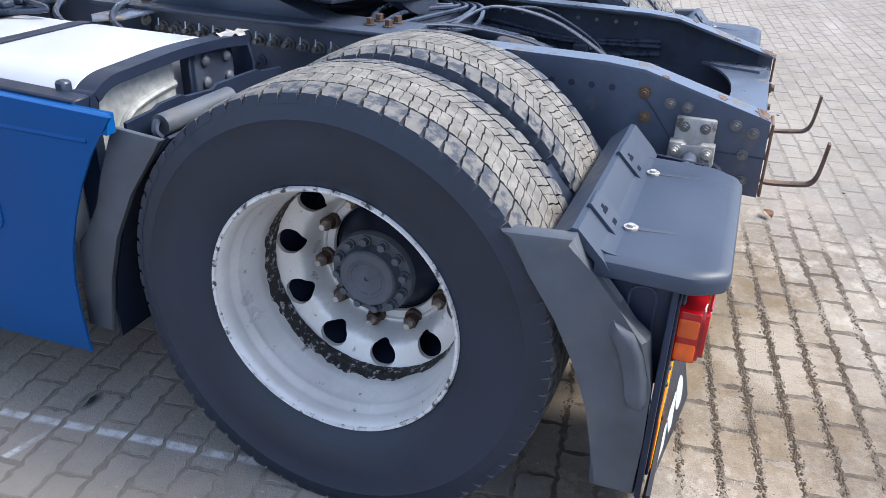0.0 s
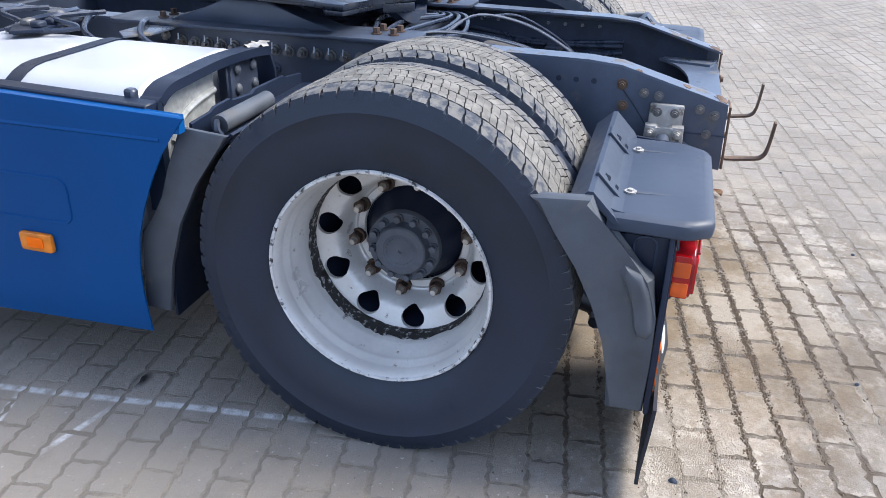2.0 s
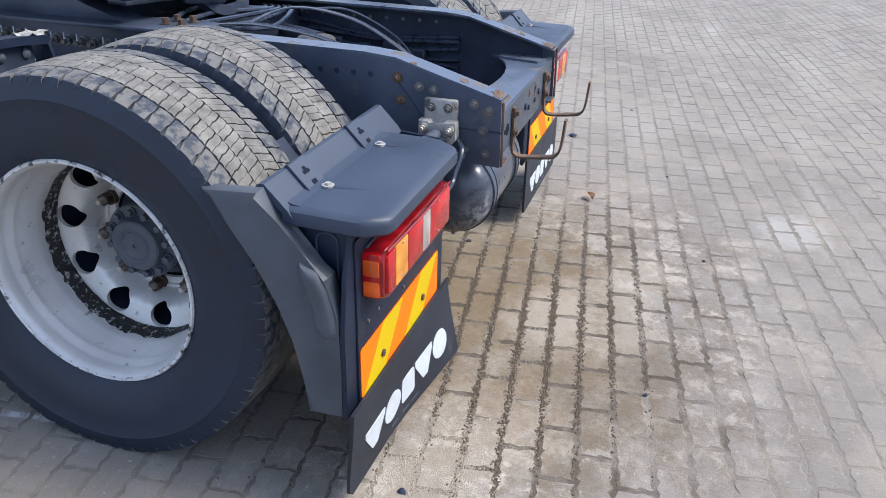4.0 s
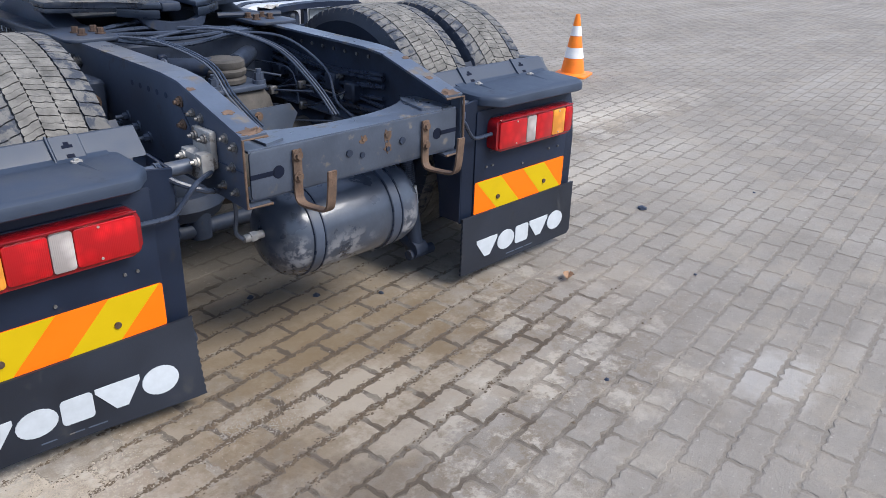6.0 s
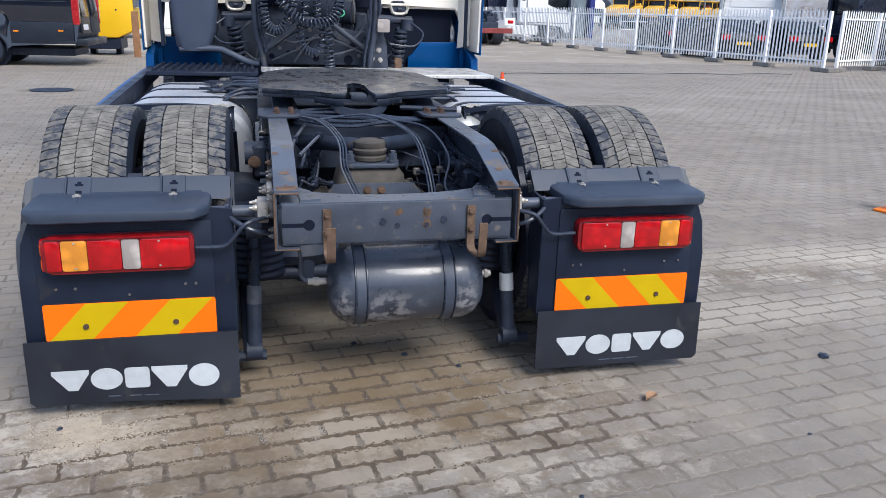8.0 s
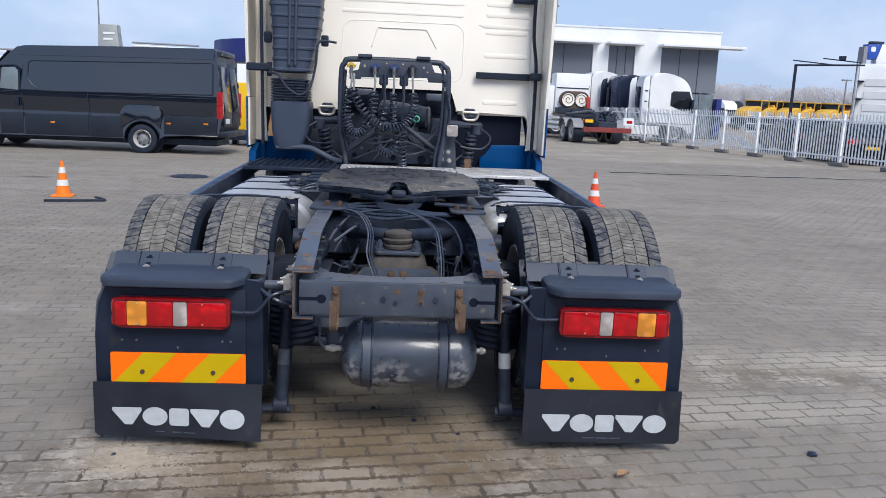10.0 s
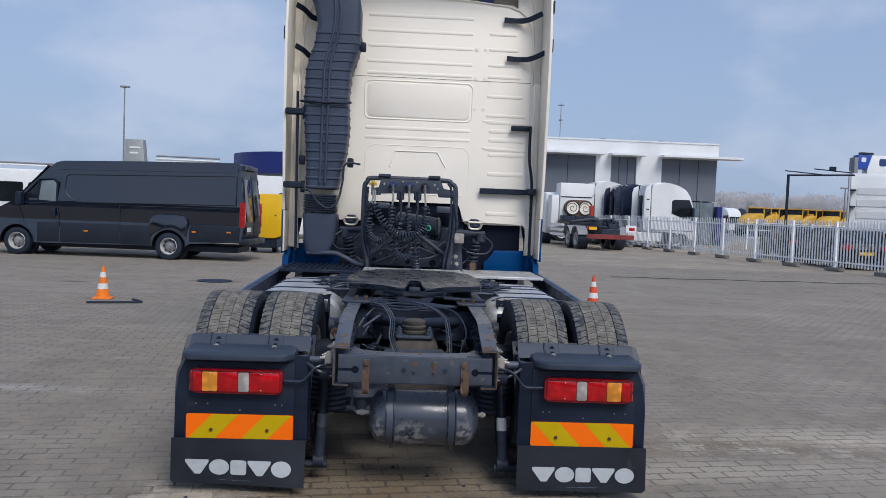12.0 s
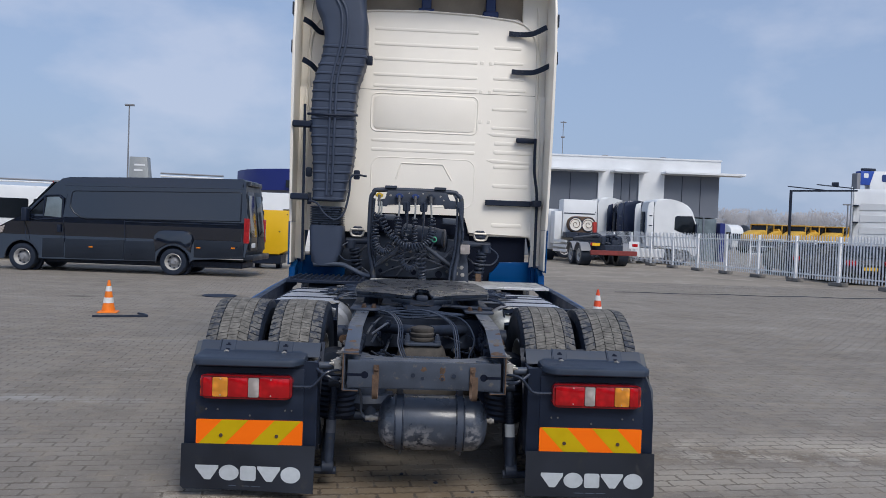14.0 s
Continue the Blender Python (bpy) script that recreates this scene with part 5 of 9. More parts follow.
part("lock_ring", bm, M_GREASE, fifth)
bm = B()
loft(bm, [[(x, y, z), (x, y + 0.04, z), (x, y + 0.04, z - h), (x, y, z - h)] for x, y, z, h in ((-0.150, 0.335, 1.000, 0.020), (-0.115, 0.300, 0.985, 0.045), (-0.085, 0.282, 0.965, 0.040), (-0.045, 0.275, 0.952, 0.028), (0.045, 0.275, 0.952, 0.028), (0.085, 0.282, 0.965, 0.040), (0.115, 0.300, 0.985, 0.045), (0.150, 0.335, 1.000, 0.020))])
part("lock_jaw", bm, M_DARK, fifth)
bm = B()
box(bm, (-0.04, 0.33, 0.985), (0.04, 0.42, 1.02), 0.01, 2)
part("lock_pin", bm, M_DARK, fifth)
for s in (-1, 1):
    bm = B()
    plate(bm, [(0.42, 0.935), (1.12, 0.935), (0.95, 0.985), (0.86, 1.025), (0.70, 1.025), (0.60, 0.985)], "x", s * 0.30, s * 0.40, 0.006)
    ped = part("pedestal", bm, M_CHASSIS, fifth, "grey cast pedestal")
    bm = B()
    plate(bm, rrect(s * 0.28, 0.16, s * 0.47, 1.30, 0.04, 4), "z", 0.928, 0.941, 0.003)
    part("mount_rail", bm, M_FRAME, ped)
    for y in (0.25, 0.31, 1.12):
        for x in (0.32, 0.385):
            bm = B()
            rod(bm, (s * x, y, 0.94), (s * x, y, 0.945), 0.018, 14)
            rod(bm, (s * x, y, 0.945), (s * x, y, 0.962), 0.012, 6)
            part("mount_bolt", bm, M_NUT, ped)
for x in (-0.16, 0.02, 0.2):
    bm = B()
    box(bm, (x, 1.02, 0.96), (x + 0.1, 1.12, 1.0), 0.01)
    part("lock_block", bm, M_DARK, fifth)
bm = B()
rod(bm, (0.2, 0.35, 0.955), (0.47, 0.30, 0.95), 0.012, 8)
part("lock_linkage", bm, M_DARK, fifth)

# fuel tanks with straps, behind the blue side skirts
for s in (-1, 1):
    y0, y1 = (0.70, 2.05) if s < 0 else (0.78, 2.0)
    sect = rrect(s * 0.50, 0.32, s * 1.20, 0.918, 0.19, 8)
    bm = B()
    loft(bm, [[(cx + (x - cx) * w, y, cz + (z - cz) * w) for x, z in sect] for w, y, cx, cz in ((0.93, y0, s * 0.85, 0.61), (1.0, y0 + 0.025, 0, 0), (1.0, y1 - 0.025, 0, 0), (0.93, y1, s * 0.85, 0.61))])
    ft = part("fuel_tank", bm, M_ALU, truck, "bright aluminium fuel tank")
    for y in (y0 + 0.10, y0 + 0.42, y0 + 0.78, y1 - 0.22) if s > 0 else (y0 + 0.42, y0 + 0.86, y1 - 0.16):
        big = [(s * 0.85 + (x - s * 0.85) * 1.012, 0.612 + (z - 0.612) * 1.014) for x, z in sect]
        bm = B()
        loft(bm, [[(x, y + d, z) for x, z in big] for d in (-0.024, 0.024)])
        part("tank_strap", bm, M_BLACK, ft, "black rubber-lined tank strap")
    # bracket frame at the tank's rear end: a black channel over a galvanised panel and a bolted plate
    bm = B()
    tube(bm, [(s * 0.585, 0.625, 0.905), (s * 0.70, 0.625, 0.920), (s * 0.88, 0.625, 0.928), (s * 1.06, 0.625, 0.922), (s * 1.13, 0.625, 0.917), (s * 1.175, 0.625, 0.897), (s * 1.195, 0.625, 0.86), (s * 1.20, 0.625, 0.60)], 0.02, steps=5, flat=(0.058, 0.026, (0, 1, 0)))
    box(bm, (s * 0.815, 0.612, 0.62), (s * 0.838, 0.645, 0.915), 0.004)
    plate(bm, [(0.585, 0.68), (0.655, 0.68), (0.66, 0.925), (0.60, 0.915), (0.582, 0.85)], "x", s * 0.585, s * 0.598, 0.003)
    brk = part("tank_bracket", bm, M_BLACK, truck, "black bracket frame with rivets")
    bm = B()
    plate(bm, [(s * 0.868, 0.60), (s * 0.868, 0.905), (s * 1.175, 0.905), (s * 1.185, 0.60)], "y", 0.640, 0.655, 0.004)
    tube(bm, [(s * 0.87, 0.641, 0.845), (s * 0.97, 0.634, 0.838), (s * 1.05, 0.634, 0.815), (s * 1.10, 0.638, 0.76)], 0.010, 8)
    part("end_panel", bm, M_GALV, brk, "mottled galvanised panel")
    for x, z, mt in ((0.855, 0.925, M_STUD), (0.905, 0.924, M_STUD), (0.965, 0.920, M_DARK), (1.03, 0.917, M_DARK), (1.10, 0.912, M_DARK)):
        bm = B()
        rod(bm, (s * x, 0.612, z), (s * x, 0.604, z), 0.0075, 12)
        part("rivet", bm, mt, brk)
    bm = B()
    plate(bm, rrect(s * 0.625, 0.68, s * 0.80, 0.905, 0.03, 4), "y", 0.628, 0.642, 0.004)
    pl_ = part("bolted_plate", bm, M_DARK, brk, "black plate with dome bolts")
    for x, z in ((0.66, 0.875), (0.755, 0.880), (0.655, 0.815), (0.755, 0.82), (0.66, 0.755), (0.755, 0.76)):
        bm = B()
        lathe(bm, [(0.017, 0.0), (0.016, 0.006), (0.010, 0.011), (0.0005, 0.013)], Matrix.Translation((s * x, 0.628, z)) @ Matrix.Rotation(radians(90), 4, "X"), 16)
        part("dome_bolt", bm, M_HUB, pl_)
    bm = B()
    tape = random.Random(17)
    rows = []
    for k in range(7):
        rows.append([(s * (0.575 + 0.018 * k), 0.60 + tape.uniform(-0.012, 0.012), 0.926 + tape.uniform(-0.006, 0.010)), (s * (0.575 + 0.018 * k), 0.635 + tape.uniform(-0.008, 0.008), 0.934 + tape.uniform(-0.006, 0.008)), (s * (0.575 + 0.018 * k), 0.64, 0.922)])
    loft(bm, rows, False)
    part("torn_tape", bm, M_STUD, brk, "torn silver tape scrap", 0)
    # hanger brackets on the rail beside the tank, each with a round hole and a bright upper flange
    for y in (1.08, 1.50):
        outline = [(0.43, 0.80), (0.52, 0.78), (0.62, 0.80), (0.70, 0.845), (0.72, 0.885), (0.65, 0.915), (0.55, 0.918), (0.43, 0.92)]
        bm = B()
        n_ = 24
        edge_, hole_ = [], []
        for k in range(n_):
            f = k / n_ * len(outline)
            p, q = outline[int(f)], outline[(int(f) + 1) % len(outline)]
            edge_.append((p[0] + (q[0] - p[0]) * (f % 1), p[1] + (q[1] - p[1]) * (f % 1)))
        for px_, pz_ in edge_:
            a = math.atan2(pz_ - 0.858, px_ - 0.56)
            hole_.append((0.56 + 0.019 * math.cos(a), 0.858 + 0.024 * math.sin(a)))
        rings_ = [[(s * x, yy, z) for x, z in ring_] for yy, ring_ in ((y, hole_), (y, edge_), (y + 0.010, edge_), (y + 0.010, hole_))]
        loft(bm, rings_ + rings_[:1], False)
        hg = part("hanger", bm, M_CHASSIS, truck, "grey hanger bracket with a round hole", 20)
        bm = B()
        plate(bm, [(s * 0.43, y - 0.06), (s * 0.60, y - 0.05), (s * 0.66, y + 0.01), (s * 0.60, y + 0.07), (s * 0.43, y + 0.06)], "z", 0.921, 0.929, 0.002)
        part("flange", bm, M_CHASSIS_TOP, hg, "dusty upper flange, paint lightened as sky sheen")
        for x, z in ((0.66, 0.868), (0.45, 0.895), (0.46, 0.815)):
            bm = B()
            bolt(bm, (s * x, y, z), (0, -1, 0), 0.013, 0.016)
            part("bolt", bm, M_CAST, hg)

bm = B()
lathe(bm, [(0.11, -0.16), (0.11, 0.10), (0.092, 0.15), (0.055, 0.175), (0.0005, 0.18)], Matrix.Translation((0.60, 0.74, 0.78)) @ Matrix.Rotation(radians(90), 4, "X"), 28)
part("small_air_tank", bm, M_GALV, truck, "pale round tank end")

# black plates, clips and lines lying over the tanks
for s in (-1, 1):
    lay = random.Random(60 + s)
    for y in (1.36, 1.76):
        bm = B()
        plate(bm, [(s * 0.46, y), (s * 0.74, y - 0.02), (s * 0.80, y + 0.05), (s * 0.70, y + 0.12), (s * 0.46, y + 0.14)], "z", 0.935, 0.946, 0.003)
        step_ = part("tank_bracket_plate", bm, M_BLACK, truck, "black bracket plate over the tank")
        for k in range(4):
            bm = B()
            x_, y_ = s * lay.uniform(0.48, 0.72), y + lay.uniform(0.01, 0.10)
            box(bm, (x_ - 0.022, y_ - 0.018, 0.944), (x_ + 0.022, y_ + 0.018, 0.965), 0.005)
            part("clip", bm, M_DARK if k % 2 else M_BOLT, step_)
    for k in range(6):
        y = 1.32 + 0.12 * k
        bm = B()
        tube(bm, [(s * 0.44, y, 0.955), (s * (0.55 + lay.uniform(0, 0.08)), y + lay.uniform(-0.06, 0.08), 0.962), (s * (0.62 + lay.uniform(0, 0.06)), y + lay.uniform(-0.1, 0.12), 0.945), (s * (0.70 + lay.uniform(0, 0.08)), y + lay.uniform(-0.1, 0.16), 0.931)], lay.choice((0.006, 0.009, 0.012)), 6, 4)
        part("tank_line", bm, M_HOSE, truck, "black line over the tank")

# blue side skirts
for s in (-1, 1):
    side = [(0.478, 0.890), (0.514, 0.844), (0.555, 0.788), (0.595, 0.715), (0.632, 0.631), (0.661, 0.545), (0.676, 0.457), (0.679, 0.368), (0.673, 0.268), (0.669, 0.245), (1.2, 0.229), (3.0, 0.19), (3.0, 0.955), (1.9, 0.933)]
    bm = B()
    plate(bm, side, "x", s * 1.245, s * 1.275, 0.006)
    for v in bm.verts:
        if abs(v.co.x) < 1.262 and v.co.y < 0.75:
            v.co.y += 0.030
    skirt = part("side_skirt", bm, M_BLUE, truck, "glossy blue side skirt panel")
    bm = B()
    plate(bm, [(s * 1.274, 0.86), (s * 1.264, 0.895), (s * 1.246, 0.904), (s * 1.246, 0.86)], "y", 0.495, 2.95)
    for v in bm.verts:
        v.co.z += (v.co.y - 0.495) * 0.029 - 0.012
    part("top_edge", bm, M_BLUE if s < 0 else M_BLUE, skirt, "folded blue top edge")
    bm = B()
    box(bm, (s * 1.195, 0.60, 0.80), (s * 1.2475, 2.95, 0.900), 0.004)
    for v in bm.verts:
        v.co.z += (v.co.y - 0.5) * 0.029
    part("inner_rail", bm, M_BLACK, skirt, "black inner rail")
    bm = B()
    plate(bm, [(s * 1.2740, 0.818), (s * 1.2785, 0.826), (s * 1.2740, 0.834)], "y", 0.555, 2.9)
    part("crease", bm, M_BLUE, skirt)
    bm = B()
    ring = rrect(0.868, 0.552, 1.75, 0.682, 0.03, 5)
    tube(bm, [(s * 1.2758, y, z) for y, z in ring] + [(s * 1.2758, *ring[0])], 0.0035, 6, 1)
    part("recess_rim", bm, M_BLUE, skirt)
    bm = B()
    plate(bm, rrect(0.943, 0.455, 1.05, 0.512, 0.01, 3), "x", s * 1.275, s * 1.290, 0.004)
    mk = part("side_marker", bm, M_AMBER, skirt, "amber side marker lamp")
    bm = B()
    plate(bm, rrect(0.97, 0.468, 1.023, 0.499, 0.006, 2), "x", s * 1.290, s * 1.293, 0.001)
    part("marker_lens", bm, M_ORANGE_R, mk)
    bm = B()
    box(bm, (s * 1.175, 0.665, 0.885), (s * 1.205, 0.695, 0.925), 0.006)
    part("rubber_block", bm, M_HOSE, skirt)

# catwalk plates in front of the cab
bm = B()
box(bm, (-1.17, 2.05, 0.955), (-0.46, 2.72, 0.985), 0.006)
cw = part("catwalk_plate", bm, M_BLACK, truck, "black ribbed plastic step plate")
for k in range(13):
    bm = B()
    x = -1.14 + 0.052 * k
    plate(bm, [(x, 0.984), (x + 0.03, 0.984), (x + 0.022, 1.004), (x + 0.008, 1.004)], "y", 2.08, 2.70)
    part("grip_rib", bm, M_BLACK, cw)
bm = B()
box(bm, (-0.44, 2.06, 0.985), (0.45, 2.36, 1.0), 0.003)
cw = part("catwalk_plate", bm, M_TREADPLATE, truck, "bright aluminium tread plate step")
for k in range(24):
    bm = B()
    rod(bm, (-0.42 + 0.036 * k, 2.068, 1.0), (-0.42 + 0.036 * k, 2.068, 1.012), 0.014, 8)
    part("grip_stud", bm, M_TREADPLATE, cw)
bm = B()
box(bm, (0.47, 2.02, 0.955), (1.17, 2.75, 0.98), 0.004)
part("catwalk_plate", bm, M_TREADPLATE, truck, "bare aluminium step plate")
for s in (-1, 1):
    for k in range(2):
        bm = B()
        y = 1.05 + 0.22 * k
        tube(bm, [(s * 0.44, y + 0.1, 0.94), (s * 0.54, y + 0.05, 0.945), (s * 0.62, y, 0.925), (s * 0.66, y - 0.08, 0.90)], 0.010, 7)
        part("hose", bm, M_HOSE, truck)

# ---- the cab seen from behind ----
WALL = 3.02
bm = B()
wall = [(-1.13, 1.42), (-0.48, 1.42), (-0.46, 1.60), (-0.43, 1.63), (0.44, 1.63), (0.47, 1.60), (0.50, 1.44), (1.12, 1.44), (1.16, 1.34), (1.165, 1.34), (1.16, 3.22), (1.150, 3.34), (1.125, 3.44), (1.08, 3.52), (1.01, 3.575), (0.90, 3.61), (0.5, 3.645), (0.0, 3.66), (-0.5, 3.645), (-0.90, 3.61), (-1.01, 3.575), (-1.08, 3.52), (-1.125, 3.44), (-1.150, 3.34), (-1.16, 3.22), (-1.16, 1.42)]
plate(bm, wall, "y", WALL, WALL + 0.05, 0.01)
cab = part("cab", bm, M_CREAM, truck, "cream painted sleeper cab with blue lower edge")
bm = B()
body = [(-1.16, 1.42), (1.16, 1.42), (1.20, 1.6), (1.20, 3.25), (1.12, 3.52), (0.95, 3.63), (-0.95, 3.63), (-1.12, 3.52), (-1.20, 3.25), (-1.20, 1.6)]
loft(bm, [[(x * w, y, z if z < 2 else 2 + (z - 2) * h) for x, z in body] for y, w, h in ((3.065, 0.985, 1.0), (3.20, 1.0, 1.03), (4.6, 1.0, 1.03), (5.05, 0.97, 0.92), (5.22, 0.90, 0.75))])
part("cab_shell", bm, M_CREAM, cab)
bm = B()
loft(bm, [[(x * w, y, z) for x, z in ((-1.20, 1.42), (-1.22, 0.95), (-1.15, 0.45), (1.15, 0.45), (1.22, 0.95), (1.20, 1.42))] for y, w in ((4.35, 1.0), (5.0, 1.0), (5.25, 0.93))])
part("lower_front", bm, M_BLUE, cab, "blue lower cab front")
for s in (-1, 1):
    bm = B()
    plate(bm, [(3.03, 0.90), (3.20, 0.90), (3.20, 1.25), (3.45, 1.42), (3.03, 1.42)], "x", s * 1.16, s * 1.22, 0.008)
    plate(bm, [(s * 0.735, 0.88), (s * 1.195, 0.88), (s * 1.19, 1.14), (s * 1.165, 1.17), (s * 0.835, 1.16), (s * 0.815, 1.12), (s * 0.775, 1.06), (s * 0.735, 1.045)], "y", 3.05, 3.08, 0.006)
    part("wheel_arch_panel", bm, M_BLUE, cab, "blue wheel arch panel behind the cab step")
    bm = B()
    plate(bm, [(2.78, 0.93), (3.05, 0.93), (3.05, 1.12), (2.80, 1.05)], "x", s * 1.20, s * 1.26, 0.008)
    part("step_panel", bm, M_BLUE, cab)
# solid dark blocks paint the shade of engine bay, wall opening and wheel arch
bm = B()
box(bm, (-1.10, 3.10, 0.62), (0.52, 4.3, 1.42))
part("engine_bay", bm, M_DARK, cab, "dark block in place of the shaded engine bay")
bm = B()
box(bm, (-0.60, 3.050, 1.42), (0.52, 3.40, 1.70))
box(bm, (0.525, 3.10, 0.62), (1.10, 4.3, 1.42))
part("wheel_arch_hollow", bm, M_HOLESHADE, cab, "black blocks painted as shade in opening and wheel arch")
# pressed ribs of the back wall
def rib(x0, x1, z, h=0.016, mt=M_CREAM):
    bm = B()
    plate(bm, rrect(x0, z - h, x1, z + h, h * 0.95, 4), "y", WALL - 0.0035, WALL + 0.004, 0.0034)
    part("pressed_rib", bm, mt, cab)


for z in (3.47, 3.32, 3.17, 3.015, 2.90, 2.355, 2.26):
    rib(-0.51, 0.54, z)
for z, x1 in ((3.33, 0.98), (3.175, 1.0), (3.02, 1.02), (2.905, 1.04), (2.71, 1.06), (2.52, 1.10)):
    rib(0.70, x1, z)
for z, x1 in ((2.365, 1.13), (2.275, 1.14), (2.13, 1.10), (1.935, 1.10), (1.535, 1.04)):
    rib(0.73, x1, z, 0.02)
def frame_rib(x0, z0, x1, z1, r, wd=0.016):
    bm = B()
    ring = rrect(x0, z0, x1, z1, r, 6)
    pts = [(x, WALL + 0.002, z) for x, z in ring]
    tube(bm, pts + pts[:1], wd * 0.5, 8, 1)
    part("pressed_rib", bm, M_CREAM, cab)


frame_rib(-0.52, 2.445, 0.555, 2.825, 0.06)
bm = B()
plate(bm, rrect(-0.495, 2.468, 0.53, 2.80, 0.05, 5), "y", WALL - 0.006, WALL + 0.002, 0.004)
part("blank_window", bm, M_CREAM, cab, "blanked window panel")
frame_rib(-0.50, 1.70, 0.545, 2.185, 0.10, 0.011)
bm = B()
pts = [(-0.25, WALL - 0.001, 1.97), (-0.20, WALL - 0.001, 2.13), (0.22, WALL - 0.001, 2.13), (0.31, WALL - 0.001, 1.98)]
tube(bm, pts, 0.007, 8, 1)
part("pressed_rib", bm, M_CREAM, cab)
for z0, z1 in ((2.475, 2.455), (2.205, 2.185)):
    bm = B()
    plate(bm, [(0.66, z0 - 0.012), (0.72, z0), (1.158, z1), (1.158, z1 - 0.024), (0.72, z1 - 0.020)], "y", WALL - 0.004, WALL + 0.004, 0.0038)
    part("pressed_step", bm, M_CREAM, cab)
bm = B()
tube(bm, [(x * 0.985, WALL - 0.004, z) for x, z in wall[9:]], 0.010, 8, 1)
part("edge_bead", bm, M_CREAM, cab)
for z in (2.86,):
    bm = B()
    box(bm, (-1.15, WALL - 0.002, z - 0.002), (1.15, WALL + 0.001, z + 0.002))
    part("sheet_joint", bm, M_JOINT, cab)
for x in (0.58, 0.67):
    for z in (3.17, 2.88, 2.58):
        bm = B()
        box(bm, (x - 0.018, WALL - 0.003, z - 0.018), (x + 0.018, WALL + 0.001, z + 0.018), 0.003)
        part("spot_pad", bm, M_CREAM, cab)

# side air deflectors standing back from the wall, and the roof deflector
for s in (-1, 1):
    bm = B()
    fair = [(3.10, 1.50), (2.72, 1.50), (2.66, 1.9), (2.60, 2.6), (2.58, 3.2), (2.62, 3.62), (2.75, 3.95), (3.3, 4.0), (3.3, 1.50)]
    plate(bm, fair, "x", s * 1.235, s * 1.26, 0.008)
    f = part("side_deflector", bm, M_CREAM, truck, "cream side air deflector panel")
    bm = B()
    plate(bm, [(3.10, 1.10), (2.74, 1.10), (2.72, 1.497), (3.10, 1.497)], "x", s * 1.235, s * 1.252, 0.004)
    part("lower_panel", bm, M_CREAM, f)
    bm = B()
    plate(bm, [(3.10, 1.08), (2.72, 1.08), (2.70, 1.50), (3.10, 1.50)], "x", s * 1.2525, s * 1.264, 0.005)
    part("lower_edge", bm, M_BLUE, f, "blue lower deflector")
    bm = B()
    plate(bm, [(s * 1.13, 1.12), (s * 1.234, 1.14), (s * 1.234, 2.85), (s * 1.16, 2.85), (s * 1.14, 2.4), (s * 1.15, 1.5)], "y", 2.985, 3.005, 0.006)
    part("inner_web", bm, M_CREAM, f)
    bm = B()
    plate(bm, [(s * 1.02, 1.45), (s * 1.16, 1.45), (s * 1.234, 1.25), (s * 1.234, 3.96), (s * 0.98, 3.96)], "y", 3.045, 3.065, 0.004)
    part("closing_panel", bm, M_CREAM, f, "cream inner panel beside the wall")
    bm = B()
    tube(bm, [(s * 1.13, 3.03, 3.75), (s * 1.165, 3.03, 3.3), (s * 1.17, 3.03, 2.95), (s * 1.19, 3.03, 2.5), (s * 1.18, 3.03, 1.5)], 0.009, 6, 3)
    part("panel_bead", bm, M_CREAM, f)
    for x in (1.165, 1.195):
        bm = B()
        tube(bm, [(s * x, 2.982, 1.5), (s * (x + 0.005), 2.982, 2.2), (s * (x - 0.012), 2.982, 2.82)], 0.009, 8)
        part("web_bead", bm, M_CREAM, f)
    for z in (3.52, 3.16):
        bm = B()
        box(bm, (s * 1.26, 2.60, z - 0.06), (s * 1.275, 2.68, z + 0.06), 0.004)
        part("hinge", bm, M_DARK, f)
bm = B()
loft(bm, [[(-w, y, z0), (w, y, z0), (w * 0.95, y, z1), (-w * 0.95, y, z1)] for y, w, z0, z1 in ((2.68, 1.23, 3.96, 4.0), (3.4, 1.23, 3.92, 3.99), (4.4, 1.15, 3.7, 3.85))])
part("roof_deflector", bm, M_CREAM, truck, "cream roof air deflector")
bm = B()
plate(bm, [(-1.0, 3.62), (1.0, 3.62), (1.0, 3.93), (-1.0, 3.93)], "y", 3.22, 3.25)
part("deflector_back", bm, surface("dusty_backing", (0.40, 0.35, 0.29), 0.8, var=0.2, scale=3, bump=0.2), truck, "brown dusty deflector backing")
for x in (0.0, 0.66):
    bm = B()
    box(bm, (x - 0.08, 3.10, 3.66), (x + 0.08, 3.2, 3.72), 0.01)
    box(bm, (x - 0.05, 3.12, 3.70), (x + 0.05, 3.2, 3.86), 0.01)
    part("deflector_mount", bm, M_BLUECAP, truck)

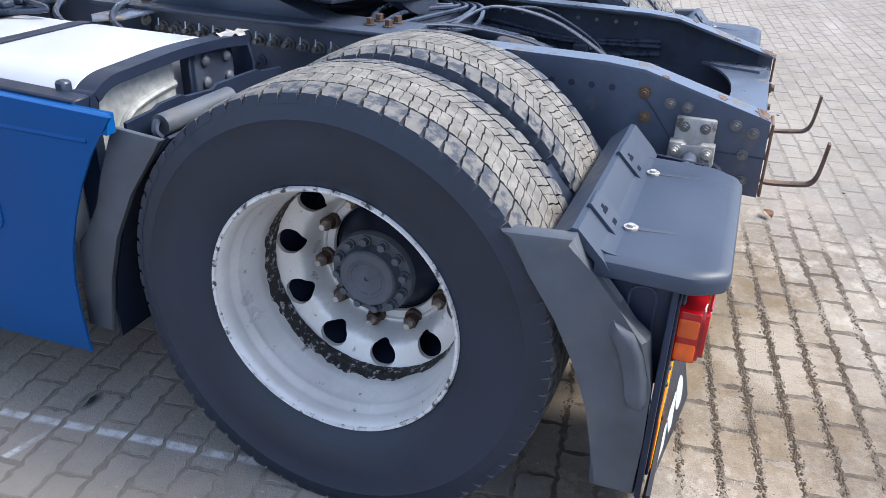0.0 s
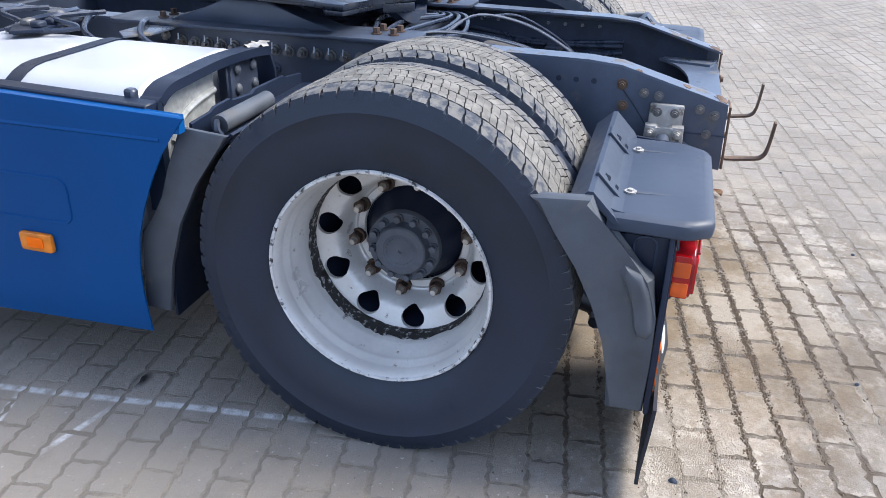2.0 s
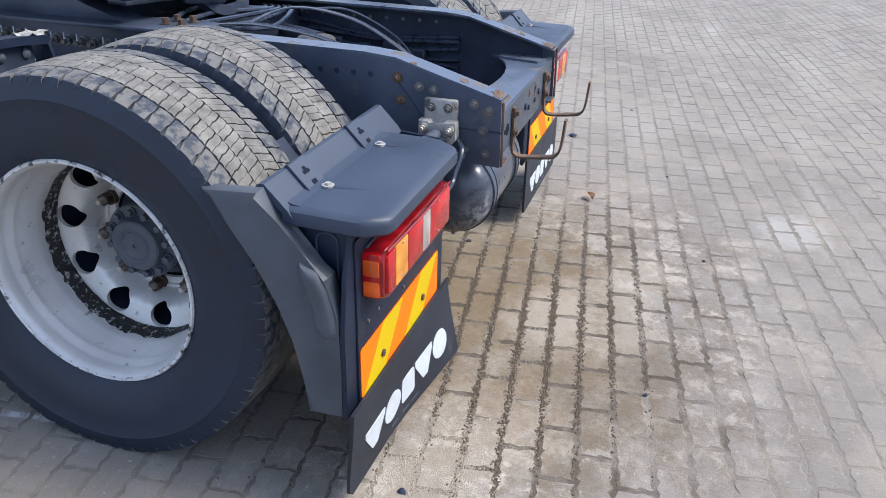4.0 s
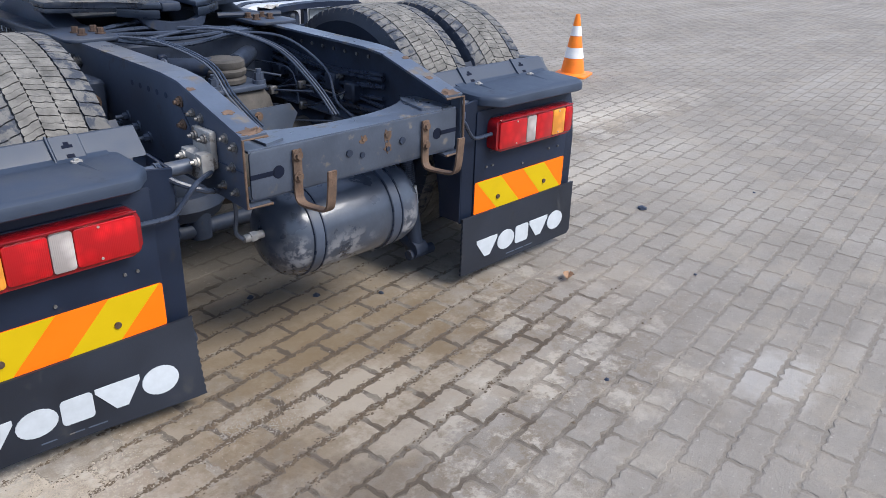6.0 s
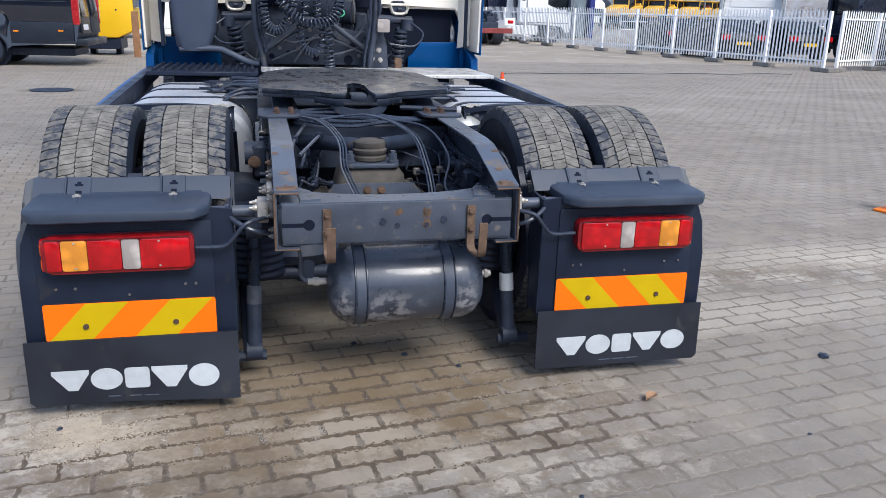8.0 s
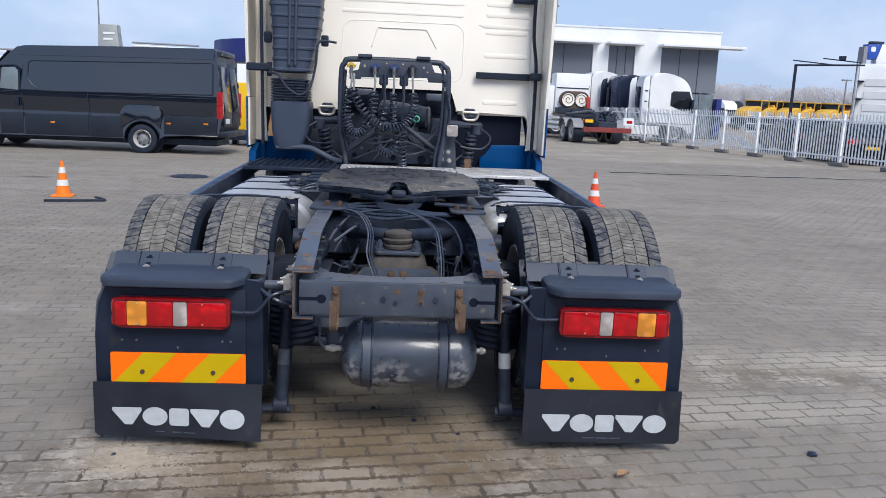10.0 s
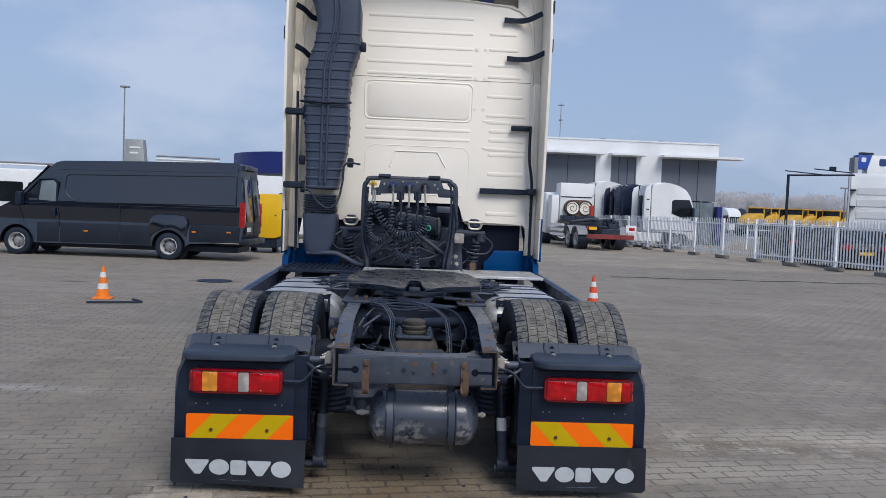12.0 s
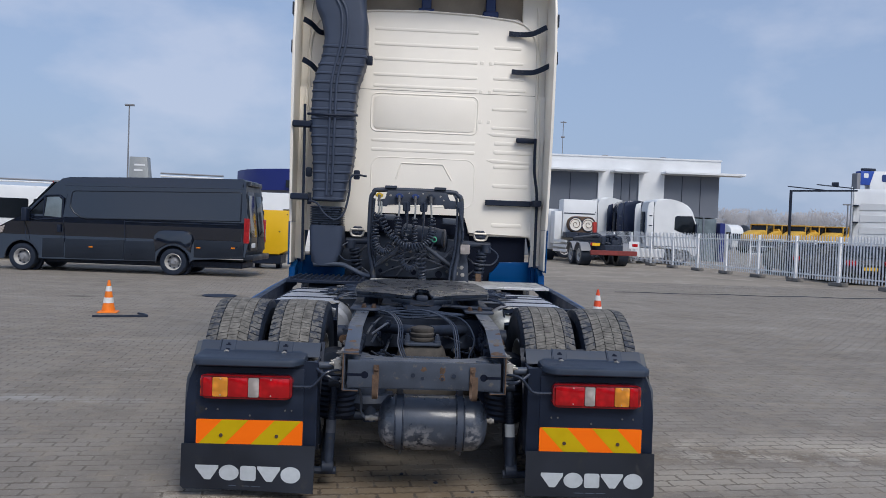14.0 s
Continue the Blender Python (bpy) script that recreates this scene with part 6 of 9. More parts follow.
# black arms from wall to deflectors
for z, x0 in ((3.47, 0.84), (3.09, 0.88)):
    bm = B()
    tube(bm, [(x0, 2.985, z), (x0 + 0.14, 2.98, z - 0.005), (x0 + 0.24, 2.93, z + 0.0), (x0 + 0.36, 2.86, z + 0.05)], 0.02, steps=4, flat=(0.05, 0.014, (0, 0, 1)))
    arm = part("deflector_arm", bm, M_BLACK, truck, "bent black steel arm")
    for dx in (0.04, 0.11):
        bm = B()
        rod(bm, (x0 + dx, 2.98, z), (x0 + dx, 2.97, z), 0.009, 8)
        part("bolt", bm, M_DARK, arm)
for z in (3.42, 3.03):
    bm = B()
    tube(bm, [(-1.19, 2.80, z + 0.05), (-1.12, 2.86, z + 0.02), (-1.05, 2.95, z - 0.03), (-0.95, 2.99, z - 0.03)], 0.02, steps=4, flat=(0.05, 0.014, (0, 0, 1)))
    part("deflector_arm", bm, M_BLACK, truck, "bent black steel arm")
bm = B()
box(bm, (0.95, 2.95, 2.375), (1.16, 3.0, 2.425), 0.012, 2)
part("grab_handle", bm, M_BLACK, truck)
bm = B()
box(bm, (0.66, 2.96, 1.735), (1.22, 3.0, 1.79), 0.006)
box(bm, (1.12, 2.82, 1.735), (1.21, 2.97, 1.795), 0.008)
part("stay_bar", bm, M_BLACK, truck, "flat black stay bar")
bm = B()
tube(bm, [(1.14, 2.93, 2.42), (1.14, 2.92, 2.1), (1.17, 2.90, 1.85), (1.17, 2.88, 1.5), (1.17, 2.88, 1.12)], 0.015, 8)
part("stay_rod", bm, M_BLACK, truck)
bm = B()
rod(bm, (-1.13, 2.62, 2.62), (-1.11, 2.62, 1.12), 0.013, 10)
for z in (2.43, 1.74):
    box(bm, (-1.24, 2.58, z - 0.03), (-1.06, 2.66, z + 0.03), 0.01)
    rod(bm, (-1.06, 2.62, z + 0.04), (-1.06, 2.62, z - 0.07), 0.02, 10)
part("stay_rod", bm, M_BLACK, truck, "black vertical stay rod")
bm = B()
tube(bm, [(-1.06, 2.60, 1.70), (-0.98, 2.55, 1.68), (-0.90, 2.53, 1.58), (-0.80, 2.52, 1.53), (-0.72, 2.53, 1.60), (-0.68, 2.56, 1.78), (-0.66, 2.58, 1.95), (-0.52, 2.60, 1.955)], 0.010, 8)
part("lever", bm, M_DARK, truck)

# intake duct up the back of the cab: ribbed, bent twice
duct_rows = [  # z, left, right
    (3.98, -1.02, -0.62), (3.80, -1.08, -0.60), (3.55, -1.06, -0.585), (3.43, -1.0, -0.56), (3.26, -0.965, -0.56), (3.08, -0.985, -0.56), (2.94, -1.03, -0.60), (2.82, -1.06, -0.64), (2.57, -1.07, -0.66), (2.29, -1.06, -0.645), (2.10, -1.04, -0.66), (1.92, -1.03, -0.69), (1.66, -1.03, -0.755)]


def duct_at(z):
    for (z1, l1, r1), (z0, l0, r0) in zip(duct_rows, duct_rows[1:]):
        if z0 <= z <= z1:
            f = (z - z0) / (z1 - z0)
            return l0 + (l1 - l0) * f, r0 + (r1 - r0) * f
    return duct_rows[-1][1:]


rings = []
z = 3.95
while z > 1.68:
    for dz, g in ((0.0, 0.0), (0.008, 0.007), (0.022, 0.007), (0.030, 0.0)):
        lft, rgt = duct_at(z - dz)
        g = g if z < 3.25 else 0.0
        rings.append([(x, y, z - dz) for x, y in rrect(lft - g, 2.57 - g, rgt + g, 2.93, 0.06, 5)])
    z -= 0.085
bm = B()
loft(bm, rings)
duct = part("intake_duct", bm, M_DUCT, truck, "dark grey ribbed plastic air intake duct")
for dx in (-0.024, 0.024):
    bm = B()
    tube(bm, [(x + dx, y, z) for x, y, z in ((-0.84, 2.567, 3.62), (-0.79, 2.565, 3.52), (-0.77, 2.562, 3.37), (-0.785, 2.56, 3.17), (-0.85, 2.558, 2.87), (-0.86, 2.558, 2.57), (-0.87, 2.558, 1.76))], 0.013, 8)
    part("duct_spine", bm, M_DUCT, duct)
for x, z in ((-0.535, 3.07), (-0.62, 1.97), (-1.08, 1.98)):
    bm = B()
    plate(bm, rrect(x - 0.03, z - 0.045, x + 0.03, z + 0.045, 0.015, 3), "y", 2.66, 2.69, 0.006)
    rod(bm, (x, 2.655, z), (x, 2.66, z), 0.018, 10)
    part("duct_ear", bm, M_BLACK, duct)
bm = B()
tube(bm, [(-1.10, 2.62, 2.53), (-0.98, 2.55, 2.52), (-0.86, 2.54, 2.515), (-0.68, 2.55, 2.52), (-0.63, 2.60, 2.53)], 0.012, 8)
part("duct_strap", bm, M_BLACK, duct)
rings = []
z = 1.655
while z > 1.475:
    for dz, g in ((0.0, 0.0), (0.006, 0.014), (0.012, 0.014), (0.018, 0.0)):
        rings.append([(x, y, z - dz) for x, y in rrect(-1.035 - g, 2.585 - g, -0.748 + g, 2.90, 0.05, 5)])
    z -= 0.022
bm = B()
loft(bm, rings)
part("bellows", bm, M_HOSE, duct, "black rubber bellows")
bm = B()
loft(bm, [[(x, y, z) for x, y in rrect(a, 2.57, b, 2.93, 0.05, 5)] for z, a, b in ((1.475, -1.045, -0.735), (1.44, -1.05, -0.728), (1.40, -1.045, -0.733), (1.34, -1.045, -0.727), (1.30, -1.04, -0.737), (1.24, -1.04, -0.737), (1.20, -1.03, -0.75), (1.12, -1.02, -0.78), (1.09, -0.98, -0.80))])
part("air_box", bm, M_DUCT, duct, "lower air box")
bm = B()
tube(bm, [(-1.0, 2.60, 1.10), (-0.75, 2.58, 1.105), (-0.66, 2.55, 1.08), (-0.52, 2.50, 1.02), (-0.44, 2.46, 1.01)], 0.024, 10)
part("air_pipe", bm, M_CHASSIS, truck)

# hose frame with coiled lines
bm = B()
tube(bm, [(-0.41, 2.42, 0.95), (-0.43, 2.42, 1.10), (-0.465, 2.42, 1.30), (-0.465, 2.42, 1.70), (-0.44, 2.42, 1.79), (-0.36, 2.42, 1.825), (0.25, 2.42, 1.825), (0.34, 2.42, 1.80), (0.385, 2.42, 1.72), (0.375, 2.42, 1.30), (0.345, 2.42, 1.10), (0.335, 2.42, 0.98)], 0.022, 10, 5)
hf = part("hose_frame", bm, M_FRAME, truck, "grey tubular frame that carries the coiled air lines")
for pts_ in ([(0.31, 2.40, 1.80), (0.345, 2.40, 1.70), (0.335, 2.40, 1.30), (0.300, 2.40, 1.10), (0.29, 2.40, 0.98)], [(-0.43, 2.39, 1.74), (-0.435, 2.39, 1.62), (-0.44, 2.39, 1.32), (-0.40, 2.39, 1.10)], [(0.36, 2.39, 1.68), (0.405, 2.39, 1.45), (0.40, 2.39, 1.36)]):
    bm = B()
    tube(bm, pts_, 0.011, 8, 5)
    part("tied_cable", bm, M_HOSE, hf, "black cable tied along the frame tube")
bm = B()
plate(bm, [(-0.40, 1.73), (-0.40, 1.67), (-0.31, 1.67), (-0.31, 1.688), (0.215, 1.705), (0.225, 1.668), (0.38, 1.668), (0.38, 1.735), (0.27, 1.745), (0.24, 1.83), (-0.31, 1.83), (-0.33, 1.74)], "y", 2.40, 2.425, 0.003)
for x in (-0.28, 0.18):
    box(bm, (x - 0.055, 2.38, 1.838), (x + 0.055, 2.45, 1.865), 0.005)
cpl = part("coupling_plate", bm, M_FRAME, hf)
# bright discs paint the daylight that shows through the plate's holes
for x, z, r in ((-0.285, 1.775, 0.012), (-0.11, 1.80, 0.007), (0.02, 1.80, 0.007), (0.185, 1.78, 0.010), (0.215, 1.745, 0.007), (0.34, 1.70, 0.010), (-0.36, 1.70, 0.008)):
    bm = B()
    rod(bm, (x, 2.398, z), (x, 2.401, z), r, 12)
    part("bright_washer", bm, M_CAST, cpl, "bright disc painted as daylight through a plate hole")
for x, mt in ((-0.20, M_BLUECAP), (-0.05, M_BLUECAP), (0.095, M_DARK), (-0.385, M_YCAP)):
    bm = B()
    rod(bm, (x, 2.41, 1.770), (x, 2.35, 1.770), 0.026, 16)
    box(bm, (x - 0.036, 2.36, 1.757), (x + 0.036, 2.385, 1.783), 0.006)
    cpg = part("coupling", bm, mt, hf)
    bm = B()
    rod(bm, (x, 2.352, 1.775), (x, 2.350, 1.70), 0.013, 12)
    rod(bm, (x, 2.350, 1.735), (x, 2.350, 1.715), 0.018, 6)
    part("coupling_nut", bm, M_BOLT, cpg)
for x in (-0.13, 0.03):
    bm = B()
    box(bm, (x - 0.035, 2.36, 1.63), (x + 0.035, 2.42, 1.72), 0.01)
    rod(bm, (x, 2.38, 1.64), (x, 2.38, 1.55), 0.014, 10)
    part("socket", bm, M_HOSE, hf)
coils = [
    ([(-0.395, 2.34, 1.60), (-0.412, 2.32, 1.46), (-0.408, 2.30, 1.36), (-0.385, 2.29, 1.285), (-0.335, 2.29, 1.250), (-0.275, 2.29, 1.275), (-0.225, 2.30, 1.37), (-0.205, 2.31, 1.47), (-0.203, 2.33, 1.57)], 0.029, 27),
    ([(-0.365, 2.32, 1.59), (-0.325, 2.28, 1.49), (-0.25, 2.26, 1.39), (-0.17, 2.25, 1.325), (-0.076, 2.24, 1.300), (0.02, 2.25, 1.315), (0.082, 2.27, 1.37), (0.112, 2.30, 1.46), (0.108, 2.32, 1.57)], 0.030, 29),
    ([(-0.118, 2.34, 1.47), (-0.135, 2.31, 1.36), (-0.168, 2.29, 1.26), (-0.158, 2.28, 1.16), (-0.115, 2.27, 1.115), (-0.065, 2.27, 1.108), (-0.02, 2.28, 1.16), (-0.008, 2.30, 1.28)], 0.024, 20),
    ([(-0.052, 2.34, 1.57), (-0.048, 2.31, 1.45), (-0.045, 2.30, 1.33)], 0.021, 8),
    ([(0.022, 2.33, 1.34), (0.030, 2.30, 1.20), (0.036, 2.30, 1.07), (0.038, 2.31, 1.0)], 0.031, 11),
]
for path, r, turns in coils:
    bm = B()
    tube(bm, helix(path, r, turns, 12), 0.0078, 6, 1)
    part("coiled_hose", bm, M_HOSE, hf, "black coiled air hose")
for x, z, dx in ((-0.385, 1.58, -0.008), (-0.365, 1.58, 0.0), (-0.20, 1.56, -0.004), (-0.052, 1.56, 0.0), (0.095, 1.56, 0.012), (-0.125, 1.46, 0.006), (0.03, 1.36, -0.006)):
    bm = B()
    tube(bm, [(x, 2.345, 1.715), (x + 0.006, 2.345, 1.65), (x + dx, 2.345, z)], 0.0085, 8)
    part("hose_tail", bm, M_GALV if z > 1.5 else M_HOSE, hf, "grey armoured hose tail")

# machinery behind the hose frame
bm = B()
plate(bm, [(-0.50, 1.0), (-0.40, 1.10), (-0.15, 1.24), (0.05, 1.30), (0.25, 1.24), (0.42, 1.24), (0.45, 1.0)], "y", 2.60, 2.66, 0.01)
cbm = part("cab_crossbeam", bm, M_FRAME, truck, "grey cab mounting crossbeam")
# near-black discs on the face, painted as shaded holes
for x, z, r in ((-0.36, 1.06, 0.020), (-0.24, 1.09, 0.014), (-0.10, 1.17, 0.030), (0.10, 1.20, 0.022), (0.24, 1.15, 0.026), (0.20, 1.04, 0.034), (-0.04, 1.05, 0.024), (0.33, 1.20, 0.014)):
    bm = B()
    rod(bm, (x, 2.597, z), (x, 2.602, z), r, 14)
    part("hole", bm, M_HOLESHADE, cbm, "dark disc painted as the shade of a beam hole")
for x, z in ((-0.42, 1.03), (-0.30, 1.12), (-0.17, 1.12), (0.03, 1.13), (0.16, 1.25), (0.28, 1.07), (0.36, 1.08), (-0.08, 1.25)):
    bm = B()
    bolt(bm, (x, 2.60, z), (0, -1, 0), 0.010, 0.010)
    part("bolt", bm, M_BOLT, cbm)
for p0, p1, p2, p3 in (((-0.40, 1.22), (-0.20, 1.16), (0.02, 1.20), (0.30, 1.10)), ((-0.36, 1.03), (-0.12, 1.12), (0.10, 1.08), (0.34, 1.17)), ((0.06, 1.26), (0.14, 1.18), (0.24, 1.20), (0.33, 1.30)), ((-0.20, 1.02), (-0.06, 1.20), (0.04, 1.22), (0.12, 1.30))):
    bm = B()
    tube(bm, [(x, 2.57 - 0.01 * k, z) for k, (x, z) in enumerate((p0, p1, p2, p3))], 0.008, 6, 5)
    part("loom", bm, M_CABLE, cbm, "grey wiring loom over the beam")
bm = B()
rod(bm, (-0.14, 2.84, 1.43), (0.19, 2.70, 1.39), 0.092, 28)
rod(bm, (0.19, 2.70, 1.39), (0.245, 2.68, 1.387), 0.088, 28)
filt = part("filter_housing", bm, M_FRAME, truck)
bm = B()
lathe(bm, [(0.082, 0.0), (0.090, 0.004), (0.092, 0.010), (0.088, 0.018)], Matrix.Translation((0.236, 2.682, 1.387)) @ Matrix.Rotation(radians(90), 4, "Y"), 28)
part("filter_rim", bm, M_BOLT, filt, "worn bright rim of the can")
bm = B()
tube(bm, [(0.14, 2.58, 1.35), (0.12, 2.57, 1.30), (0.09, 2.57, 1.27), (0.0, 2.60, 1.22)], 0.006, 6)
part("valve_hose", bm, M_HOSE, filt)
bm = B()
lathe(bm, [(0.018, 0.0), (0.028, 0.005), (0.018, 0.010)], Matrix.Translation((0.145, 2.56, 1.375)) @ Matrix.Rotation(radians(80), 4, "X"), 16)
part("green_valve", bm, surface("green_plastic", (0.05, 0.35, 0.2), 0.4), filt)
bm = B()
rod(bm, (-0.42, 2.50, 1.10), (-0.12, 2.50, 1.32), 0.024, 12)
rod(bm, (-0.12, 2.50, 1.32), (0.04, 2.50, 1.32), 0.024, 12)
rod(bm, (0.04, 2.50, 1.32), (0.32, 2.52, 1.12), 0.02, 12)
part("cross_tube", bm, M_FRAME, truck)
bm = B()
plate(bm, [(0.30, 0.98), (0.48, 0.98), (0.47, 1.15), (0.40, 1.40), (0.33, 1.40)], "y", 2.47, 2.49, 0.003)
sb = part("support_bracket", bm, M_FRAME, truck)
for x, z in ((0.36, 1.12), (0.41, 1.12), (0.36, 1.06), (0.42, 1.05)):
    bm = B()
    bolt(bm, (x, 2.47, z), (0, -1, 0), 0.013, 0.012)
    part("bolt", bm, M_CAST, sb)
bm = B()
plate(bm, rrect(0.385, 1.25, 0.475, 1.34, 0.012, 3), "y", 2.36, 2.42, 0.006)
part("work_lamp", bm, M_CLEAR, sb, "small square work lamp")
for k in range(9):
    x = -0.42 + 0.1 * k
    bm = B()
    box(bm, (x, 2.75 + 0.04 * (k % 3), 1.0 + 0.05 * (k % 2)), (x + 0.085, 2.95, 1.2 + 0.06 * (k % 4)), 0.015)
    rod(bm, (x + 0.04, 2.72, 1.1), (x + 0.12, 2.74, 1.32), 0.018, 8)
    part("engine_part", bm, M_DARK, truck)
for s in (-1, 1):
    x = s * 0.60
    bm = B()
    loop = [(x - 0.062, 1.445), (x + 0.062, 1.445), (x + 0.066, 1.425), (x + 0.052, 1.390), (x + 0.030, 1.380), (x - 0.030, 1.380), (x - 0.052, 1.390), (x - 0.066, 1.425)]
    tube(bm, [(a, 2.70, b) for a, b in loop + loop[:2]], 0.012, 8, 1)
    cm = part("cab_mount", bm, M_STUD, truck, "pale cab mount loop round a dark latch")
    bm = B()
    box(bm, (x - 0.052, 2.70, 1.385), (x + 0.052, 2.78, 1.44), 0.006)
    box(bm, (x - 0.042, 2.70, 1.44), (x + 0.042, 2.86, 1.475), 0.012)
    rod(bm, (x - 0.015, 2.69, 1.412), (x + 0.015, 2.69, 1.412), 0.014, 8)
    part("mount_rubber", bm, M_DARK, cm)
    bm = B()
    rod(bm, (x - s * 0.18, 2.72, 1.34), (x + s * 0.10, 2.72, 1.33), 0.032, 14)
    rod(bm, (x + s * 0.06, 2.70, 1.34), (x + s * 0.06, 2.70, 1.26), 0.05, 14)
    part("mount_arm", bm, M_DARK, cm)
    bm = B()
    p, q = Vector((x + s * 0.02, 2.70, 1.27)), Vector((x - s * 0.02, 2.72, 0.97))
    tube(bm, helix([p, p.lerp(q, 0.5), q], 0.042, 9, 10), 0.013, 7, 1)
    rod(bm, p, q, 0.026, 12)
    part("coil_spring", bm, M_DARK, cm, "dark cab coil spring")
    bm = B()
    tube(bm, [(x + s * 0.08, 2.66, 1.32), (x + s * 0.17, 2.62, 1.24), (x + s * 0.10, 2.60, 1.15), (x - s * 0.08, 2.62, 1.16)], 0.007, 7)
    part("hose", bm, M_HOSE, cm)
bm = B()
box(bm, (0.56, 2.66, 0.97), (0.62, 2.74, 1.06), 0.01)
part("rusty_foot", bm, M_RUST, truck)


# loose air lines, clips and fittings down in the frame
random.seed(77)
for k in range(16):
    sx = -1 if k % 2 else 1
    x0, z0 = sx * random.uniform(0.24, 0.37), random.uniform(0.50, 0.84)
    y0 = random.uniform(-0.30, 0.05)
    pts = [(x0, y0, z0)]
    for j in range(1, 5):
        pts.append((x0 - sx * random.uniform(0.0, 0.10), y0 + j * random.uniform(0.16, 0.24), z0 + random.uniform(-0.10, 0.07)))
    bm = B()
    tube(bm, pts, random.choice((0.004, 0.005, 0.007)), 6, 5)
    line_ = part("air_line", bm, M_HOSE if k % 3 else M_CABLE, truck, "thin grey air line inside the frame")
    for j in (1, 3):
        px, py, pz = pts[j]
        bm = B()
        box(bm, (px - 0.016, py - 0.010, pz - 0.016), (px + 0.016, py + 0.010, pz + 0.016), 0.004)
        part("line_clip", bm, M_BLACK if k % 2 else M_BOLT, line_)
for k in range(14):
    x, z = (-0.405 if k % 2 else 0.405), random.uniform(0.60, 0.82)
    y = -0.20 + 0.085 * k
    bm = B()
    d = 0.018 if x < 0 else -0.018
    rod(bm, (x, y, z), (x + d, y, z), 0.014, 6)
    rod(bm, (x + d, y, z), (x + 1.7 * d, y, z), 0.008, 8)
    part("rail_bolt", bm, M_BOLT, truck)
bm = B()
plate(bm, [(-0.210, 0.707), (-0.192, 0.681), (-0.174, 0.707), (-0.192, 0.733)], "x", 0.402, 0.407)
part("diamond_sticker", bm, M_WHITEMARK, truck, "small pale diamond sticker")
# pipes, brackets and boxes under the cab, behind the hose frame
for k in range(12):
    x, z = random.uniform(-0.50, 0.42), random.uniform(1.02, 1.55)
    bm = B()
    if k % 3 == 0:
        box(bm, (x, 2.88, z), (x + random.uniform(0.08, 0.18), 2.98, z + random.uniform(0.05, 0.12)), 0.012, 2)
        part("valve_box", bm, M_CHASSIS, truck, "grey valve box under the cab")
    else:
        tube(bm, [(x, 2.90, z), (x + random.uniform(-0.2, 0.2), 2.86, z - 0.12), (x + random.uniform(-0.25, 0.25), 2.84, z - 0.26), (x + random.uniform(-0.1, 0.1), 2.70, 0.95)], random.choice((0.008, 0.012, 0.016)), 6, 5)
        part("cab_line", bm, M_CABLE, truck, "grey line hanging under the cab")

# far ground: same stone, fading into grit
M_GROUNDFAR = surface("far_paving", (0.275, 0.240, 0.196), 0.95, spec=0.25, var=0.2, scale=0.35, grain=14, bump=0.4, dirt=(0.335, 0.296, 0.245), dirt_at=0.52, dirt_scale=0.8, depth=0.02)
M_VAN = surface("black_van_paint", (0.005, 0.008, 0.017), 0.04, var=0.05, scale=2, bump=0.0, coat=1.0, spec=0.7)
# slate tint puts the reflected ground into the lower panels' colour
M_VANLOW = surface("tinted_van_panel", (0.015, 0.020, 0.030), 0.36, var=0.1, scale=3, bump=0.0, spec=0.35)
M_VANLAMP = surface("dark_red_lamp", (0.36, 0.012, 0.014), 0.2, var=0.3, scale=14, bump=0.0)
M_GLASS = surface("dark_window_glass", (0.010, 0.013, 0.017), 0.06, var=0.1, scale=1, bump=0.0, coat=0.0, spec=0.4)
M_GLASS_L = surface("pale_window_glass", (0.16, 0.20, 0.22), 0.06, var=0.3, scale=2, bump=0.0, coat=0.6)
M_WHITE = surface("white_paint", (0.74, 0.75, 0.75), 0.4, var=0.05, scale=1.2, bump=0.02, dirt=(0.6, 0.6, 0.58), dirt_at=0.66, dirt_scale=2)
M_YELLOW = surface("yellow_paint", (0.80, 0.47, 0.008), 0.45, var=0.06, scale=2, bump=0.02)
M_MACHINE = surface("machine_yellow", (0.62, 0.36, 0.045), 0.5, var=0.2, scale=1.5, bump=0.05)
M_NAVY = surface("navy_cladding", (0.008, 0.019, 0.155), 0.5, var=0.1, scale=0.8, bump=0.03)
M_GREYWALL = surface("grey_cladding", (0.22, 0.225, 0.24), 0.6, var=0.12, scale=0.6, bump=0.03)
M_SLATE = surface("slate_door", (0.105, 0.115, 0.130), 0.5, var=0.08, scale=0.5, bump=0.03)
M_ROLLER = surface("blue_grey_door", (0.135, 0.150, 0.180), 0.45, var=0.08, scale=0.5, bump=0.03)
M_CONCRETE = surface("concrete_foot", (0.20, 0.19, 0.175), 0.9, var=0.3, scale=6, bump=0.4)
M_CONE = surface("orange_cone", (0.88, 0.20, 0.006), 0.5, var=0.12, scale=12, bump=0.1, dirt=(0.5, 0.16, 0.05), dirt_at=0.66)
M_CONERED = surface("red_cone", (0.70, 0.075, 0.02), 0.5, var=0.12, scale=12, bump=0.1)
M_CONEW = surface("cone_band", (0.72, 0.71, 0.69), 0.5, var=0.12, scale=14, bump=0.1, dirt=(0.45, 0.42, 0.4), dirt_at=0.62)
M_FENCE = surface("white_fence_paint", (0.93, 0.93, 0.92), 0.5, var=0.04, scale=3, bump=0.02)
M_CAR = surface("dark_car_paint", (0.006, 0.007, 0.010), 0.3, var=0.1, scale=2, bump=0.0, spec=0.25)
